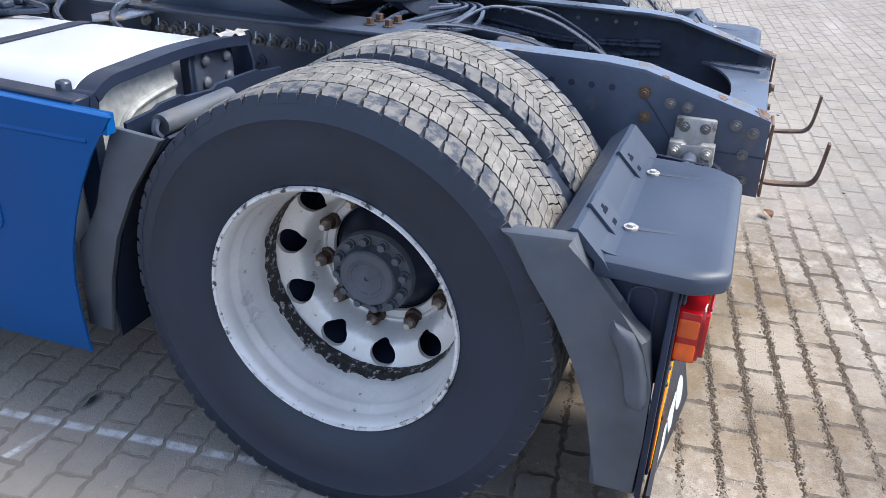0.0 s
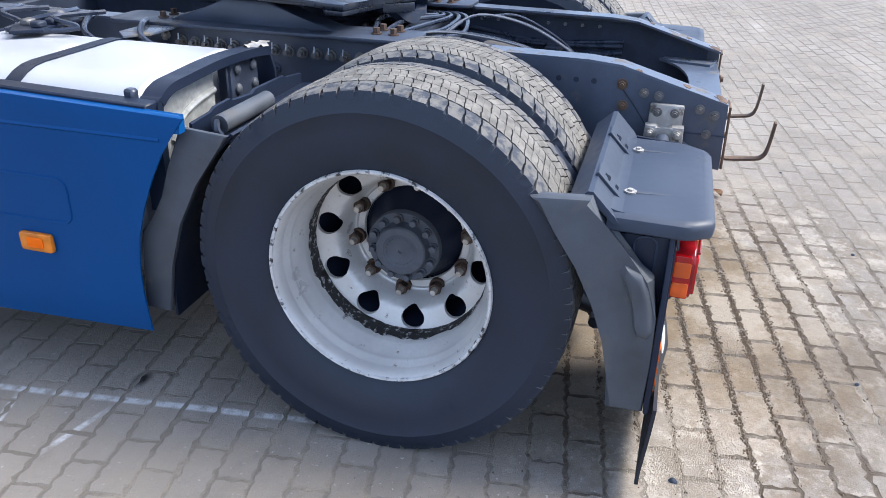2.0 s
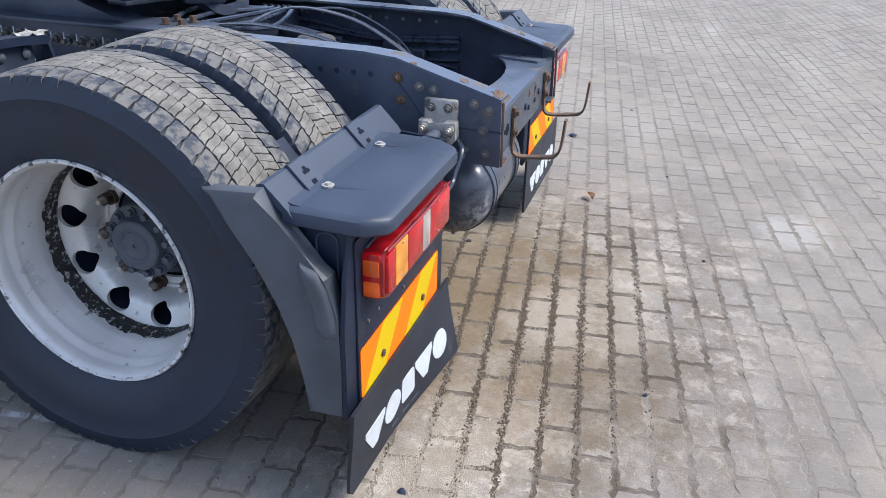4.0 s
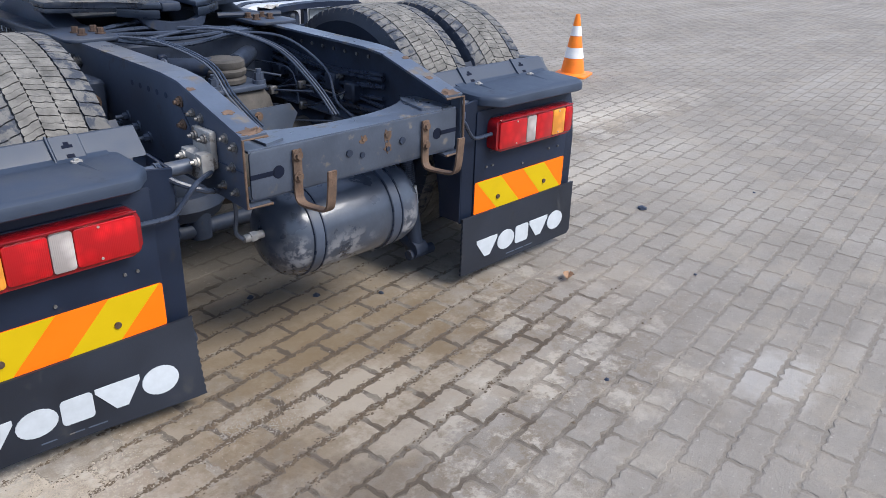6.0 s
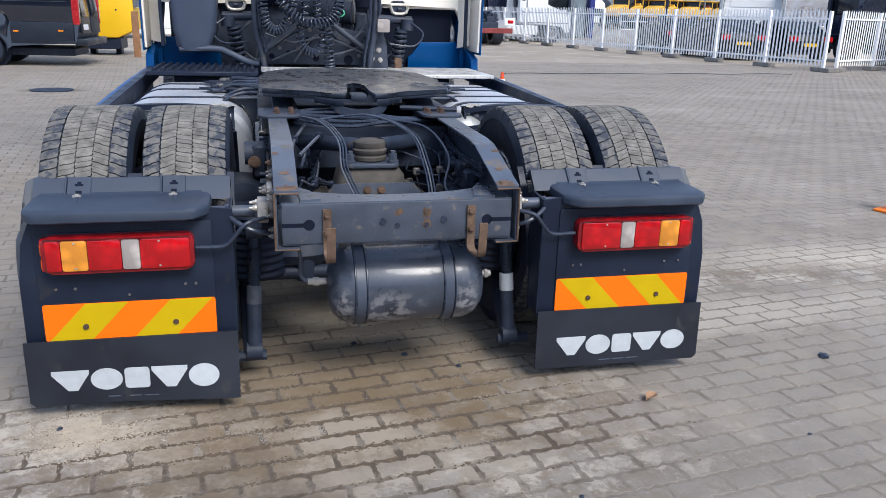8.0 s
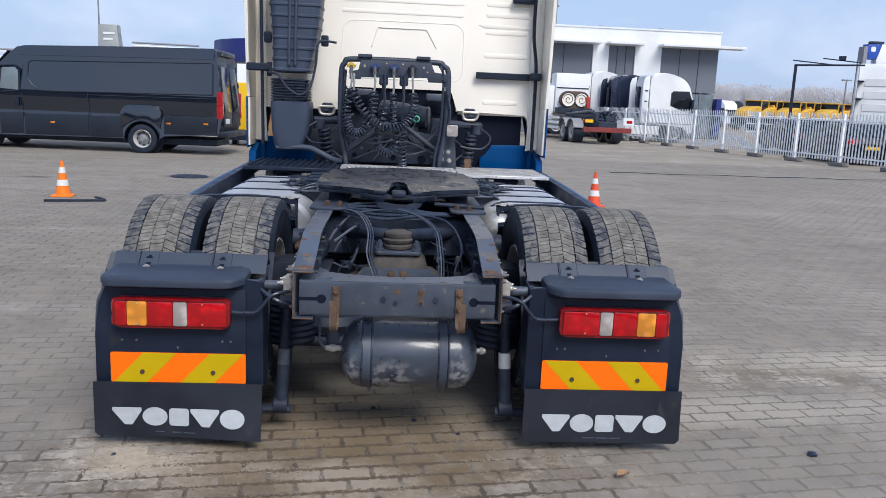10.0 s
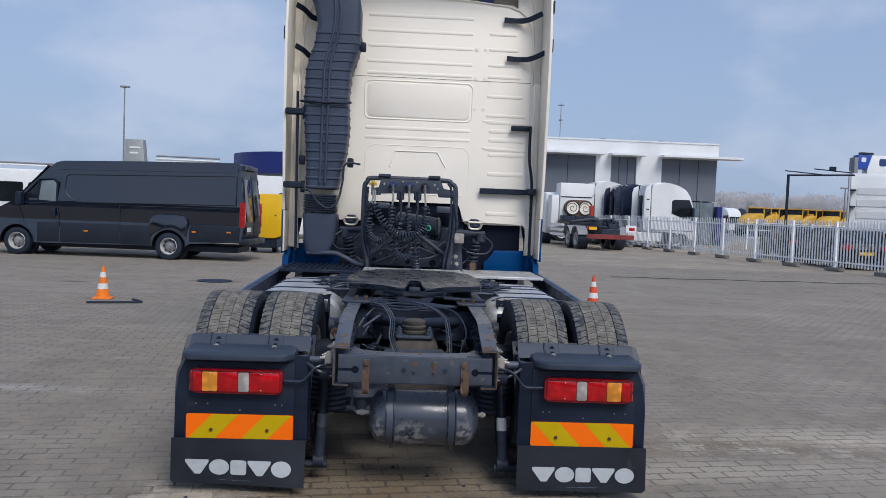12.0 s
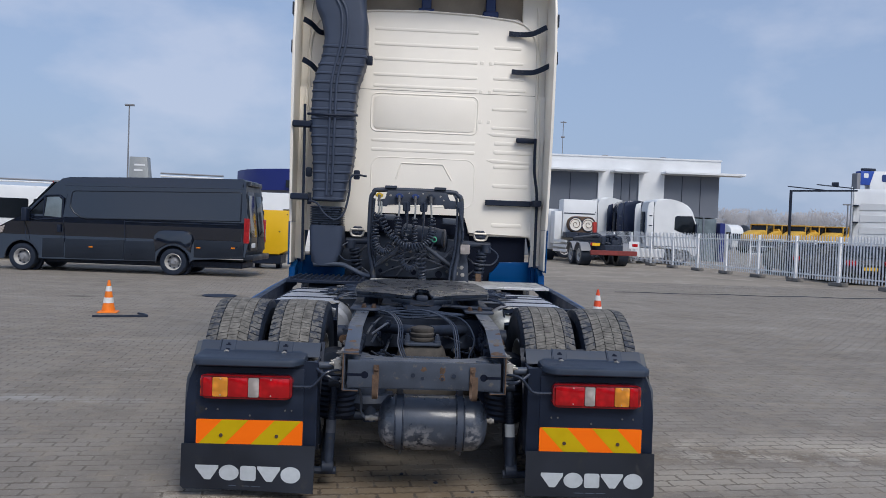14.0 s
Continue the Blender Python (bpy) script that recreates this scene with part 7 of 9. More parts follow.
# distance haze is put into this pale grey
M_TREE = surface("hazed_bare_trees", (0.40, 0.39, 0.40), 0.95, var=0.3, scale=0.2, bump=0.0)
M_REDP = surface("red_paint", (0.42, 0.03, 0.02), 0.5, var=0.15, scale=5)
M_REDDULL = surface("dull_red_steel", (0.20, 0.030, 0.026), 0.6, var=0.3, scale=5)
M_NAVYCAB = surface("dark_blue_cab", (0.012, 0.018, 0.042), 0.15, var=0.1, bump=0.0, coat=0.5)
M_LEAF = surface("dead_leaf", (0.27, 0.16, 0.09), 0.8, var=0.4, scale=60)


def side(bm, prof, y0, y1, bev=0.0):
    return plate(bm, prof, "y", y0, y1, bev)


def road_wheel(parent, x, y, r, w, out, mt_rim=M_RIM, name="wheel"):
    """A tyre with a dished rim; out: the side (+1 or -1 on y) that faces outwards."""
    turn = Matrix.Translation((x, y, r)) @ Matrix.Rotation(radians(-90 * out), 4, "X")
    bm = B()
    lathe(bm, [(r * 0.60, 0.0), (r * 0.64, 0.005), (r * 0.80, 0.012), (r * 0.95, 0.0), (r, -0.03), (r, -w), (r * 0.6, -w)], turn, 28)
    wh = part(name, bm, M_RUBBER, parent, "", 40)
    bm = B()
    lathe(bm, [(r * 0.63, 0.0), (r * 0.60, 0.008), (r * 0.575, -0.03), (r * 0.555, -0.10), (r * 0.50, -0.125)], turn, 28)
    part("rim", bm, mt_rim, wh)
    bm = B()
    lathe(bm, [(r * 0.51, -0.122), (r * 0.40, -0.128), (r * 0.33, -0.095), (r * 0.25, -0.055), (r * 0.19, -0.040), (r * 0.17, -0.010), (0.001, -0.006)], turn, 28)
    part("wheel_disc", bm, M_GREYWALL if mt_rim == M_RIM else mt_rim, wh)
    for k in range(8):
        a = 2 * math.pi * k / 8
        bm = B()
        p = turn @ Vector((r * 0.45 * math.cos(a), r * 0.45 * math.sin(a), -0.140))
        q = turn @ Vector((r * 0.45 * math.cos(a), r * 0.45 * math.sin(a), -0.120))
        rod(bm, p, q, r * 0.078, 10)
        part("rim_hole", bm, M_DARK, wh)
    return wh


# ---- black delivery van ----
van = root("van", pose(-6.18, 17.0, 0, 0, 0, 177.0), "long glossy black high roof delivery van, parked on the paving", "van")
HW = 0.985
WB = 4.06


def van_y(z):
    return HW - 0.11 * max(0.0, z - 1.45) - 0.024 * max(0.0, min(z, 1.45) - 0.95)


def arch_cut(x):
    """Lower edge of the body side with the wheel openings left out."""
    return [(x + 0.43 * math.cos(radians(a)), 0.36 + 0.43 * math.sin(radians(a))) for a in range(0, 181, 15)]


bm = B()
low = [(-1.84, 0.52), (-0.50, 0.44)] + [(x, z) for x, z in arch_cut(0.05)[::-1]] + [(0.55, 0.36), (3.55, 0.33)] + arch_cut(WB)[::-1] + [(4.56, 0.30), (4.95, 0.30)]
top = [(5.02, 0.45), (5.02, 0.80), (4.96, 0.98), (4.80, 1.10), (4.35, 1.33), (4.12, 1.43), (3.22, 2.37), (3.10, 2.47), (2.9, 2.515), (0.8, 2.575), (-1.70, 2.62), (-1.76, 2.57), (-1.79, 2.45), (-1.89, 1.5), (-1.93, 0.95)]
side(bm, low + top, -HW, HW, 0.0)
for zc in (0.95, 1.30, 1.45, 2.36):
    bmesh.ops.bisect_plane(bm, geom=bm.verts[:] + bm.edges[:] + bm.faces[:], plane_co=(0, 0, zc), plane_no=(0, 0, 1))
for v in bm.verts:
    sg = 1 if v.co.y > 0 else -1
    v.co.y = sg * van_y(v.co.z)
    if v.co.z > 2.36:
        v.co.y *= 0.965
    if v.co.x > 4.3:
        v.co.y *= 1 - 0.16 * (v.co.x - 4.3) ** 1.5
    if v.co.x < -1.82:
        v.co.y *= 0.975 - 0.02 * max(0.0, v.co.z - 1.4)
vb = part("body", bm, M_VAN, van, "glossy black van body", 4)
# rear faces take the duller paint in place of a darker reflection
vb.data.materials.append(M_VANLOW)
for f in vb.data.polygons:
    if f.center.x < -1.7 and f.normal.x < -0.3:
        f.material_index = 1
bm = B()
side(bm, [(-1.80, 0.56), (-1.82, 0.96), (-0.52, 0.96), (-0.50, 0.86), (-0.50, 0.50)], HW - 0.01, HW + 0.012, 0.006)
part("lower_panel", bm, M_VANLOW, van, "dull dark lower panel, tinted as reflected ground")
for a, e in ((0.52, 1.34), (1.36, 2.92), (2.95, 3.52)):
    bm = B()
    side(bm, [(a, 0.38), (a, 0.89), (e, 0.87), (e, 0.36)], HW - 0.01, HW + 0.012, 0.006)
    part("lower_panel", bm, M_VANLOW, van, "dull dark lower panel, tinted as reflected ground")
for px in (0.05, WB):
    bm = B()
    rod(bm, (px, HW - 0.40, 0.36), (px, HW - 0.30, 0.36), 0.43, 24)
    part("wheel_housing", bm, M_DARK, van)
    bm = B()
    tube(bm, [(x, HW + 0.006, z) for x, z in [(px + 0.445 * math.cos(radians(a)), 0.36 + 0.445 * math.sin(radians(a))) for a in range(-5, 186, 10)]], 0.014, 6, 1)
    part("arch_lip", bm, M_VAN, van)
    road_wheel(van, px, HW - 0.01, 0.36, 0.22, 1)
    road_wheel(van, px, -HW + 0.01, 0.36, 0.22, -1)
# bulge over the twin rear wheels
bm = B()
side(bm, [(-0.47, 0.95), (-0.44, 1.06), (-0.34, 1.16), (-0.20, 1.19), (0.30, 1.19), (0.44, 1.16), (0.54, 1.06), (0.57, 0.95), (0.51, 0.62), (0.40, 0.74), (0.24, 0.84), (0.05, 0.87), (-0.14, 0.84), (-0.30, 0.74), (-0.41, 0.62)], HW - 0.01, HW + 0.032, 0.016)
part("arch_bulge", bm, M_VAN, van)
# pressed panel rim, seams
bm = B()
ring = [(-1.70, 1.50), (-1.70, 2.22), (-1.66, 2.26), (2.72, 2.15), (2.80, 2.10), (2.83, 1.74), (2.72, 1.58), (2.52, 1.45), (2.38, 1.43)]
tube(bm, [(x, van_y(z), z) for x, z in ring + ring[:1]], 0.014, 6, 1)
part("panel_rim", bm, M_VANLOW, van)
for seam in ([(3.04, 0.40), (3.00, 1.10), (2.93, 2.06)], [(1.35, 0.40), (1.36, 1.43)], [(-1.76, 0.6), (-1.72, 2.5)], [(3.95, 0.82), (4.02, 1.3)], [(-1.7, 1.40), (1.36, 1.38)], [(-1.75, 2.36), (3.0, 2.28)]):
    bm = B()
    tube(bm, [(x, van_y(z) + 0.001, z) for x, z in seam], 0.007, 5, 1)
    part("door_seam", bm, M_DARK, van)
bm = B()
side(bm, [(3.06, 1.45), (3.04, 1.92), (3.14, 1.98), (3.46, 1.96), (3.93, 1.47), (3.90, 1.36), (3.3, 1.40)], 0.93, 0.966, 0.004)
part("door_window", bm, M_GLASS, van, "side window")
bm = B()
side(bm, [(3.05, 1.43), (3.03, 1.90), (3.12, 1.98), (3.42, 1.96), (3.50, 1.46)], 0.962, 0.974, 0.002)
part("quarter_pane", bm, M_GLASS_L, van, "pale front pane of the door window")
bm = B()
tube(bm, [(x, 0.967, z) for x, z in ((3.02, 1.42), (3.0, 1.94), (3.12, 2.02), (3.48, 2.0), (4.02, 1.43), (3.7, 1.35), (3.02, 1.42))], 0.022, 6, 1)
rod(bm, (3.50, 0.967, 1.97), (3.52, 0.967, 1.42), 0.018, 6)
part("window_frame", bm, M_BLACK, van)
bm = B()
plate(bm, [(3.26, 2.36), (4.13, 1.45), (4.16, 1.47), (3.30, 2.37)], "y", -0.86, 0.86, 0.0)
for v in bm.verts:
    v.co += Vector((0.012, 0, 0.012))
part("windscreen", bm, M_GLASS, van)
bm = B()
box(bm, (3.86, 0.99, 1.30), (4.0, 1.20, 1.66), 0.04, 3)
box(bm, (3.95, 0.93, 1.34), (4.0, 1.02, 1.42), 0.01)
part("door_mirror", bm, M_BLACK, van)
bm = B()
box(bm, (3.04, HW, 1.04), (3.14, HW + 0.03, 1.24), 0.012, 2)
part("door_handle", bm, M_BLACK, van)
for x, z in ((2.23, 0.68), (-0.62, 0.76), (-1.54, 0.78)):
    bm = B()
    box(bm, (x - 0.055, HW + 0.01, z - 0.02), (x + 0.055, HW + 0.022, z + 0.02), 0.004)
    part("side_marker", bm, M_AMBER, van, "amber side marker")
for s in (-1, 1):
    bm = B()
    plate(bm, [(s * 0.965, 0.92), (s * 0.86, 0.95), (s * 0.82, 1.30), (s * 0.85, 1.56), (s * 0.955, 1.58)], "x", -1.945, -1.80, 0.012)
    tl = part("tail_lamp", bm, M_VANLAMP, van, "tall red tail lamp")
    bm = B()
    plate(bm, [(s * 0.93, 1.00), (s * 0.885, 1.02), (s * 0.865, 1.28), (s * 0.905, 1.30)], "x", -1.952, -1.944, 0.002)
    part("clear_lens", bm, M_CLEAR, tl, "clear reversing lens")
    bm = B()
    plate(bm, [(s * 0.05, 0.72), (s * 0.80, 0.72), (s * 0.80, 1.62), (s * 0.74, 2.30), (s * 0.05, 2.30)], "x", -1.962, -1.925, 0.006)
    for v in bm.verts:
        v.co.x += 0.115 * max(0.0, v.co.z - 1.0)
    rd = part("rear_door", bm, M_VANLOW, van)
    bm = B()
    plate(bm, [(s * 0.12, 1.08), (s * 0.74, 1.08), (s * 0.74, 1.66), (s * 0.69, 2.20), (s * 0.12, 2.20)], "x", -1.970, -1.960, 0.003)
    for v in bm.verts:
        v.co.x += 0.115 * max(0.0, v.co.z - 1.0)
    part("rear_window", bm, M_GLASS, rd, "tall dark rear door window")
    bm = B()
    rod(bm, (-1.88, s * 0.88, 1.7), (-1.865, s * 0.875, 1.83), 0.02, 8)
    rod(bm, (-1.83, s * 0.86, 2.1), (-1.815, s * 0.855, 2.23), 0.02, 8)
    part("door_hinge", bm, M_BLACK, van)
bm = B()
plate(bm, [(-0.62, 2.46), (0.62, 2.46), (0.56, 2.57), (-0.56, 2.57)], "x", -1.88, -1.76, 0.015)
part("roof_spoiler", bm, M_VANLOW, van)
bm = B()
box(bm, (-1.975, 0.36, 0.80), (-1.962, 0.74, 0.92), 0.003)
part("number_plate", bm, M_WHITE, van, "plain pale number plate")
bm = B()
box(bm, (-2.06, -0.95, 0.46), (-1.80, 0.95, 0.62), 0.03, 2)
part("rear_bumper", bm, M_VANLOW, van, "dark plastic rear bumper")
bm = B()
side(bm, [(-1.82, 0.50), (-0.55, 0.50), (-0.55, 0.56), (-1.82, 0.56)], HW - 0.02, HW + 0.008, 0.006)
part("sill", bm, M_VANLOW, van)
bm = B()
side(bm, [(4.93, 0.92), (4.72, 1.12), (4.55, 1.18), (4.62, 0.98)], 0.70, 0.95, 0.01)
part("headlamp", bm, M_CLEAR, van)
bm = B()
box(bm, (-1.7, -0.62, 0.22), (4.3, 0.62, 0.40), 0.03)
part("underbody", bm, M_DARK, van)

# ---- pale van behind ----
van2 = root("camper_van", pose(-12.2, 22.2, 0, 0, 0, 192), "white minibus with dark windows and a pale roof rack", "van")
bm = B()
side(bm, [(-2.6, 0.4), (-2.6, 2.25), (-2.45, 2.42), (2.2, 2.42), (2.9, 1.5), (3.4, 1.2), (3.4, 0.4)], -0.95, 0.95, 0.06)
part("body", bm, M_WHITE, van2)
for x in (-2.3, -0.9, 0.5):
    bm = B()
    side(bm, rrect(x, 1.35, x + 1.25, 2.0, 0.06, 3), 0.95, 0.962)
    part("side_window", bm, M_GLASS, van2)
for z in (2.55, 2.62):
    bm = B()
    rod(bm, (-2.3, 0.8, z), (1.8, 0.8, z), 0.03, 8)
    part("roof_rail", bm, M_GREYWALL if z > 2.6 else M_WHITE, van2)
for x in (-2.2, -0.2, 1.7):
    bm = B()
    rod(bm, (x, 0.8, 2.4), (x, 0.8, 2.62), 0.03, 8)
    part("rack_post", bm, M_REDP, van2)
for x in (-1.8, 2.4):
    road_wheel(van2, x, 0.96, 0.35, 0.24, 1)
    road_wheel(van2, x, -0.96, 0.35, 0.24, -1)

# ---- yellow container ----
yc = root("yellow_bin", pose(-4.25, 20.62, 0, 0, 0, 0), "bright yellow steel bin with a sloped lower edge", "bin")
bm = B()
side(bm, [(-0.95, 0.47), (0.0, 0.48), (0.46, 0.70), (0.44, 1.91), (-0.95, 1.91)], 0.0, 1.3, 0.02)
part("body", bm, M_YELLOW, yc)
bm = B()
box(bm, (-0.95, 0.05, 0.16), (0.06, 1.2, 0.47), 0.02)
for x in (-0.9, -0.2):
    box(bm, (x, 0.7, 0), (x + 0.15, 1.1, 0.17), 0.01)
part("stand", bm, M_BLACK, yc)
bm = B()
rod(bm, (0.0, -0.012, 1.22), (0.0, 0.004, 1.22), 0.025, 10)
part("knob", bm, M_DARK, yc)
bm = B()
box(bm, (0.445, 0.05, 1.30), (0.56, 0.6, 1.82), 0.01)
part("side_box", bm, M_SLATE, yc)
bm = B()
box(bm, (0.05, 0.3, 1.91), (0.30, 0.5, 1.96), 0.01)
rod(bm, (0.24, -0.006, 1.78), (0.24, 0.004, 1.78), 0.02, 8)
part("latch", bm, M_DARK, yc)
pal = root("wooden_board", pose(-3.66, 19.8, 0, 0, 0, 0), "brown wooden board standing on end", "board")
bm = B()
box(bm, (-0.09, -0.02, 0), (0.09, 0.02, 1.2), 0.004)
part("plank", bm, surface("brown_wood", (0.26, 0.13, 0.06), 0.7, var=0.3, scale=6), pal)

# ---- left distance ----
hall = root("round_hall", pose(-4.5, 44, 0), "low hall with a curved dark blue fascia over grey cladding", "building")
bm = B()
ring = [(5.5 * math.cos(radians(a)) - 0.6, 5.5 * math.sin(radians(a))) for a in range(0, 360, 12)]
loft(bm, [[(x, y, z) for x, y in ring] for z in (3.35, 4.55)])
part("fascia", bm, M_NAVY, hall, "dark blue curved fascia")
bm = B()
loft(bm, [[(x * 0.97 - 0.02, y * 0.97, z) for x, y in ring] for z in (2.3, 3.35)])
part("grey_band", bm, M_GREYWALL, hall)
bm = B()
loft(bm, [[(x * 0.95 - 0.03, y * 0.95, z) for x, y in ring] for z in (0.0, 2.3)])
part("wall", bm, M_WHITE, hall)
bm = B()
for x in (-2.4, -2.0):
    box(bm, (x, -5.35, 3.5), (x + 0.3, -5.2, 3.9))
part("window", bm, M_GLASS, hall)
tower = root("sign_tower", pose(-15.2, 40, 0), "grey tapered sign tower with small pale bars", "sign")
bm = B()
plate(bm, [(-0.75, 0), (0.85, 0), (0.35, 4.95), (-0.62, 4.95)], "y", -0.3, 0.3, 0.03)
part("panel", bm, M_GALV, tower)
for z, w in ((4.45, 0.30), (4.15, 0.24)):
    bm = B()
    box(bm, (-0.35, -0.32, z), (-0.35 + w * 2, -0.30, z + 0.1))
    part("plain_bar", bm, M_WHITE, tower)
trl = root("flatbed_trailer", pose(-12.4, 41, 0), "white box trailer with a grey top rail", "trailer")
bm = B()
box(bm, (-1.7, -1.2, 1.0), (1.8, 1.2, 3.85), 0.04)
part("box_body", bm, M_WHITE, trl)
for z in (3.92, 4.08):
    bm = B()
    rod(bm, (-1.7, -1.2, z), (1.8, -1.2, z - 0.03), 0.05, 8)
    part("top_rail", bm, M_GREYWALL if z > 4 else M_WHITE, trl)
for x in (-1.2, 1.2):
    road_wheel(trl, x, -1.22, 0.5, 0.3, -1)
bm = B()
box(bm, (-1.6, -1.1, 0.5), (1.7, 1.1, 1.0), 0.02)
part("underframe", bm, M_DARK, trl)
lp = root("street_lamp", pose(-24.5, 64.0, 0), "tall slim grey yard lamp post", "lamp")
bm = B()
rod(bm, (0, 0, 0), (0, 0, 11.25), 0.085, 10, 0.05)
part("post", bm, M_GREYWALL, lp)
bm = B()
box(bm, (-0.35, -0.15, 11.2), (0.42, 0.15, 11.36), 0.03)
part("head", bm, M_GREYWALL, lp)
wv = root("white_van", pose(-5.2, 34, 0, 0, 0, 10), "white box van parked far back beside the hall", "van")
bm = B()
side(bm, [(-2.2, 0.4), (-2.2, 2.95), (1.6, 2.95), (1.7, 2.4), (2.4, 1.3), (2.9, 1.1), (2.9, 0.4)], -1.0, 1.0, 0.04)
part("body", bm, M_WHITE, wv)
for x in (-1.4, 2.1):
    road_wheel(wv, x, -1.02, 0.36, 0.24, -1)

# ---- workshop building on the right ----
ws = root("workshop", pose(0, 47, 0), "white workshop building with tall slate roller doors and canopies", "building")
bm = B()
for a, b in ((-4.0, 7.0), (12.6, 13.64), (15.37, 17.1)):
    box(bm, (a, 0, 0), (b, 0.4, 5.72))
box(bm, (-4.0, 0, 5.72), (20.95, 0.4, 6.75))
box(bm, (-4.0, 0.4, 0), (-3.6, 16, 6.75))
box(bm, (20.55, 0.4, 0), (20.95, 16, 6.75))
box(bm, (-4.0, 15.6, 0), (20.95, 16, 6.75))
part("wall", bm, M_WHITE, ws, "smooth white wall", 0)
bm = B()
box(bm, (-4.05, -0.05, 6.75), (21.0, 16.05, 6.85))
part("roof", bm, M_WHITE, ws)
for a, b in ((7.0, 12.6), (13.64, 15.37), (17.1, 20.93)):
    bm = B()
    box(bm, (a, 0.15, 2.95 if a > 17 else 0.0), (b, 0.25, 5.72))
    d = part("roller_door", bm, M_ROLLER, ws, "slate grey roller door")
    bm = B()
    for k in range(1, 3):
        x = a + (b - a) * k / 3
        box(bm, (x - 0.02, 0.13, 2.4), (x + 0.02, 0.15, 5.72))
    part("door_joint", bm, M_DARK, d)
    if a > 17:
        for k in range(4):
            w = (b - a) / 4
            bm = B()
            box(bm, (a + w * k + 0.06, 0.15, 0.05), (a + w * (k + 1) - 0.06, 0.22, 2.87), 0.01)
            part("pane", bm, M_GLASS_L, ws, "blue-grey glass pane")
            bm = B()
            box(bm, (a + w * k - 0.06, 0.10, 0.0), (a + w * k + 0.06, 0.24, 2.95), 0.01)
            part("mullion", bm, M_ROLLER, ws)
    bm = B()
    box(bm, (a - 0.25, -1.0, 5.74), (b + (1.35 if a > 17 else 0.35), 0.0, 5.90), 0.02)
    part("canopy", bm, M_WHITE, ws, "thin white door canopy")
bm = B()
box(bm, (20.96, -0.3, 0), (21.3, 0.8, 2.6), 0.02)
part("blue_panel", bm, M_NAVY, ws)
for x in (13.0, 17.0):
    bm = B()
    box(bm, (x, 0.6, 6.85), (x + 0.35, 1.0, 6.97), 0.02)
    part("roof_vent", bm, M_GREYWALL, ws)
ant = root("roof_mast", pose(10.2, 47.6, 6.85), "thin weather mast on the workshop roof", "mast")
bm = B()
rod(bm, (0, 0, 0), (0, 0, 2.3), 0.025, 6)
rod(bm, (-0.2, 0, 2.2), (0.2, 0, 2.2), 0.04, 6)
rod(bm, (-0.12, 0, 1.2), (0.12, 0, 1.2), 0.06, 6)
part("post", bm, M_GREYWALL, ant)


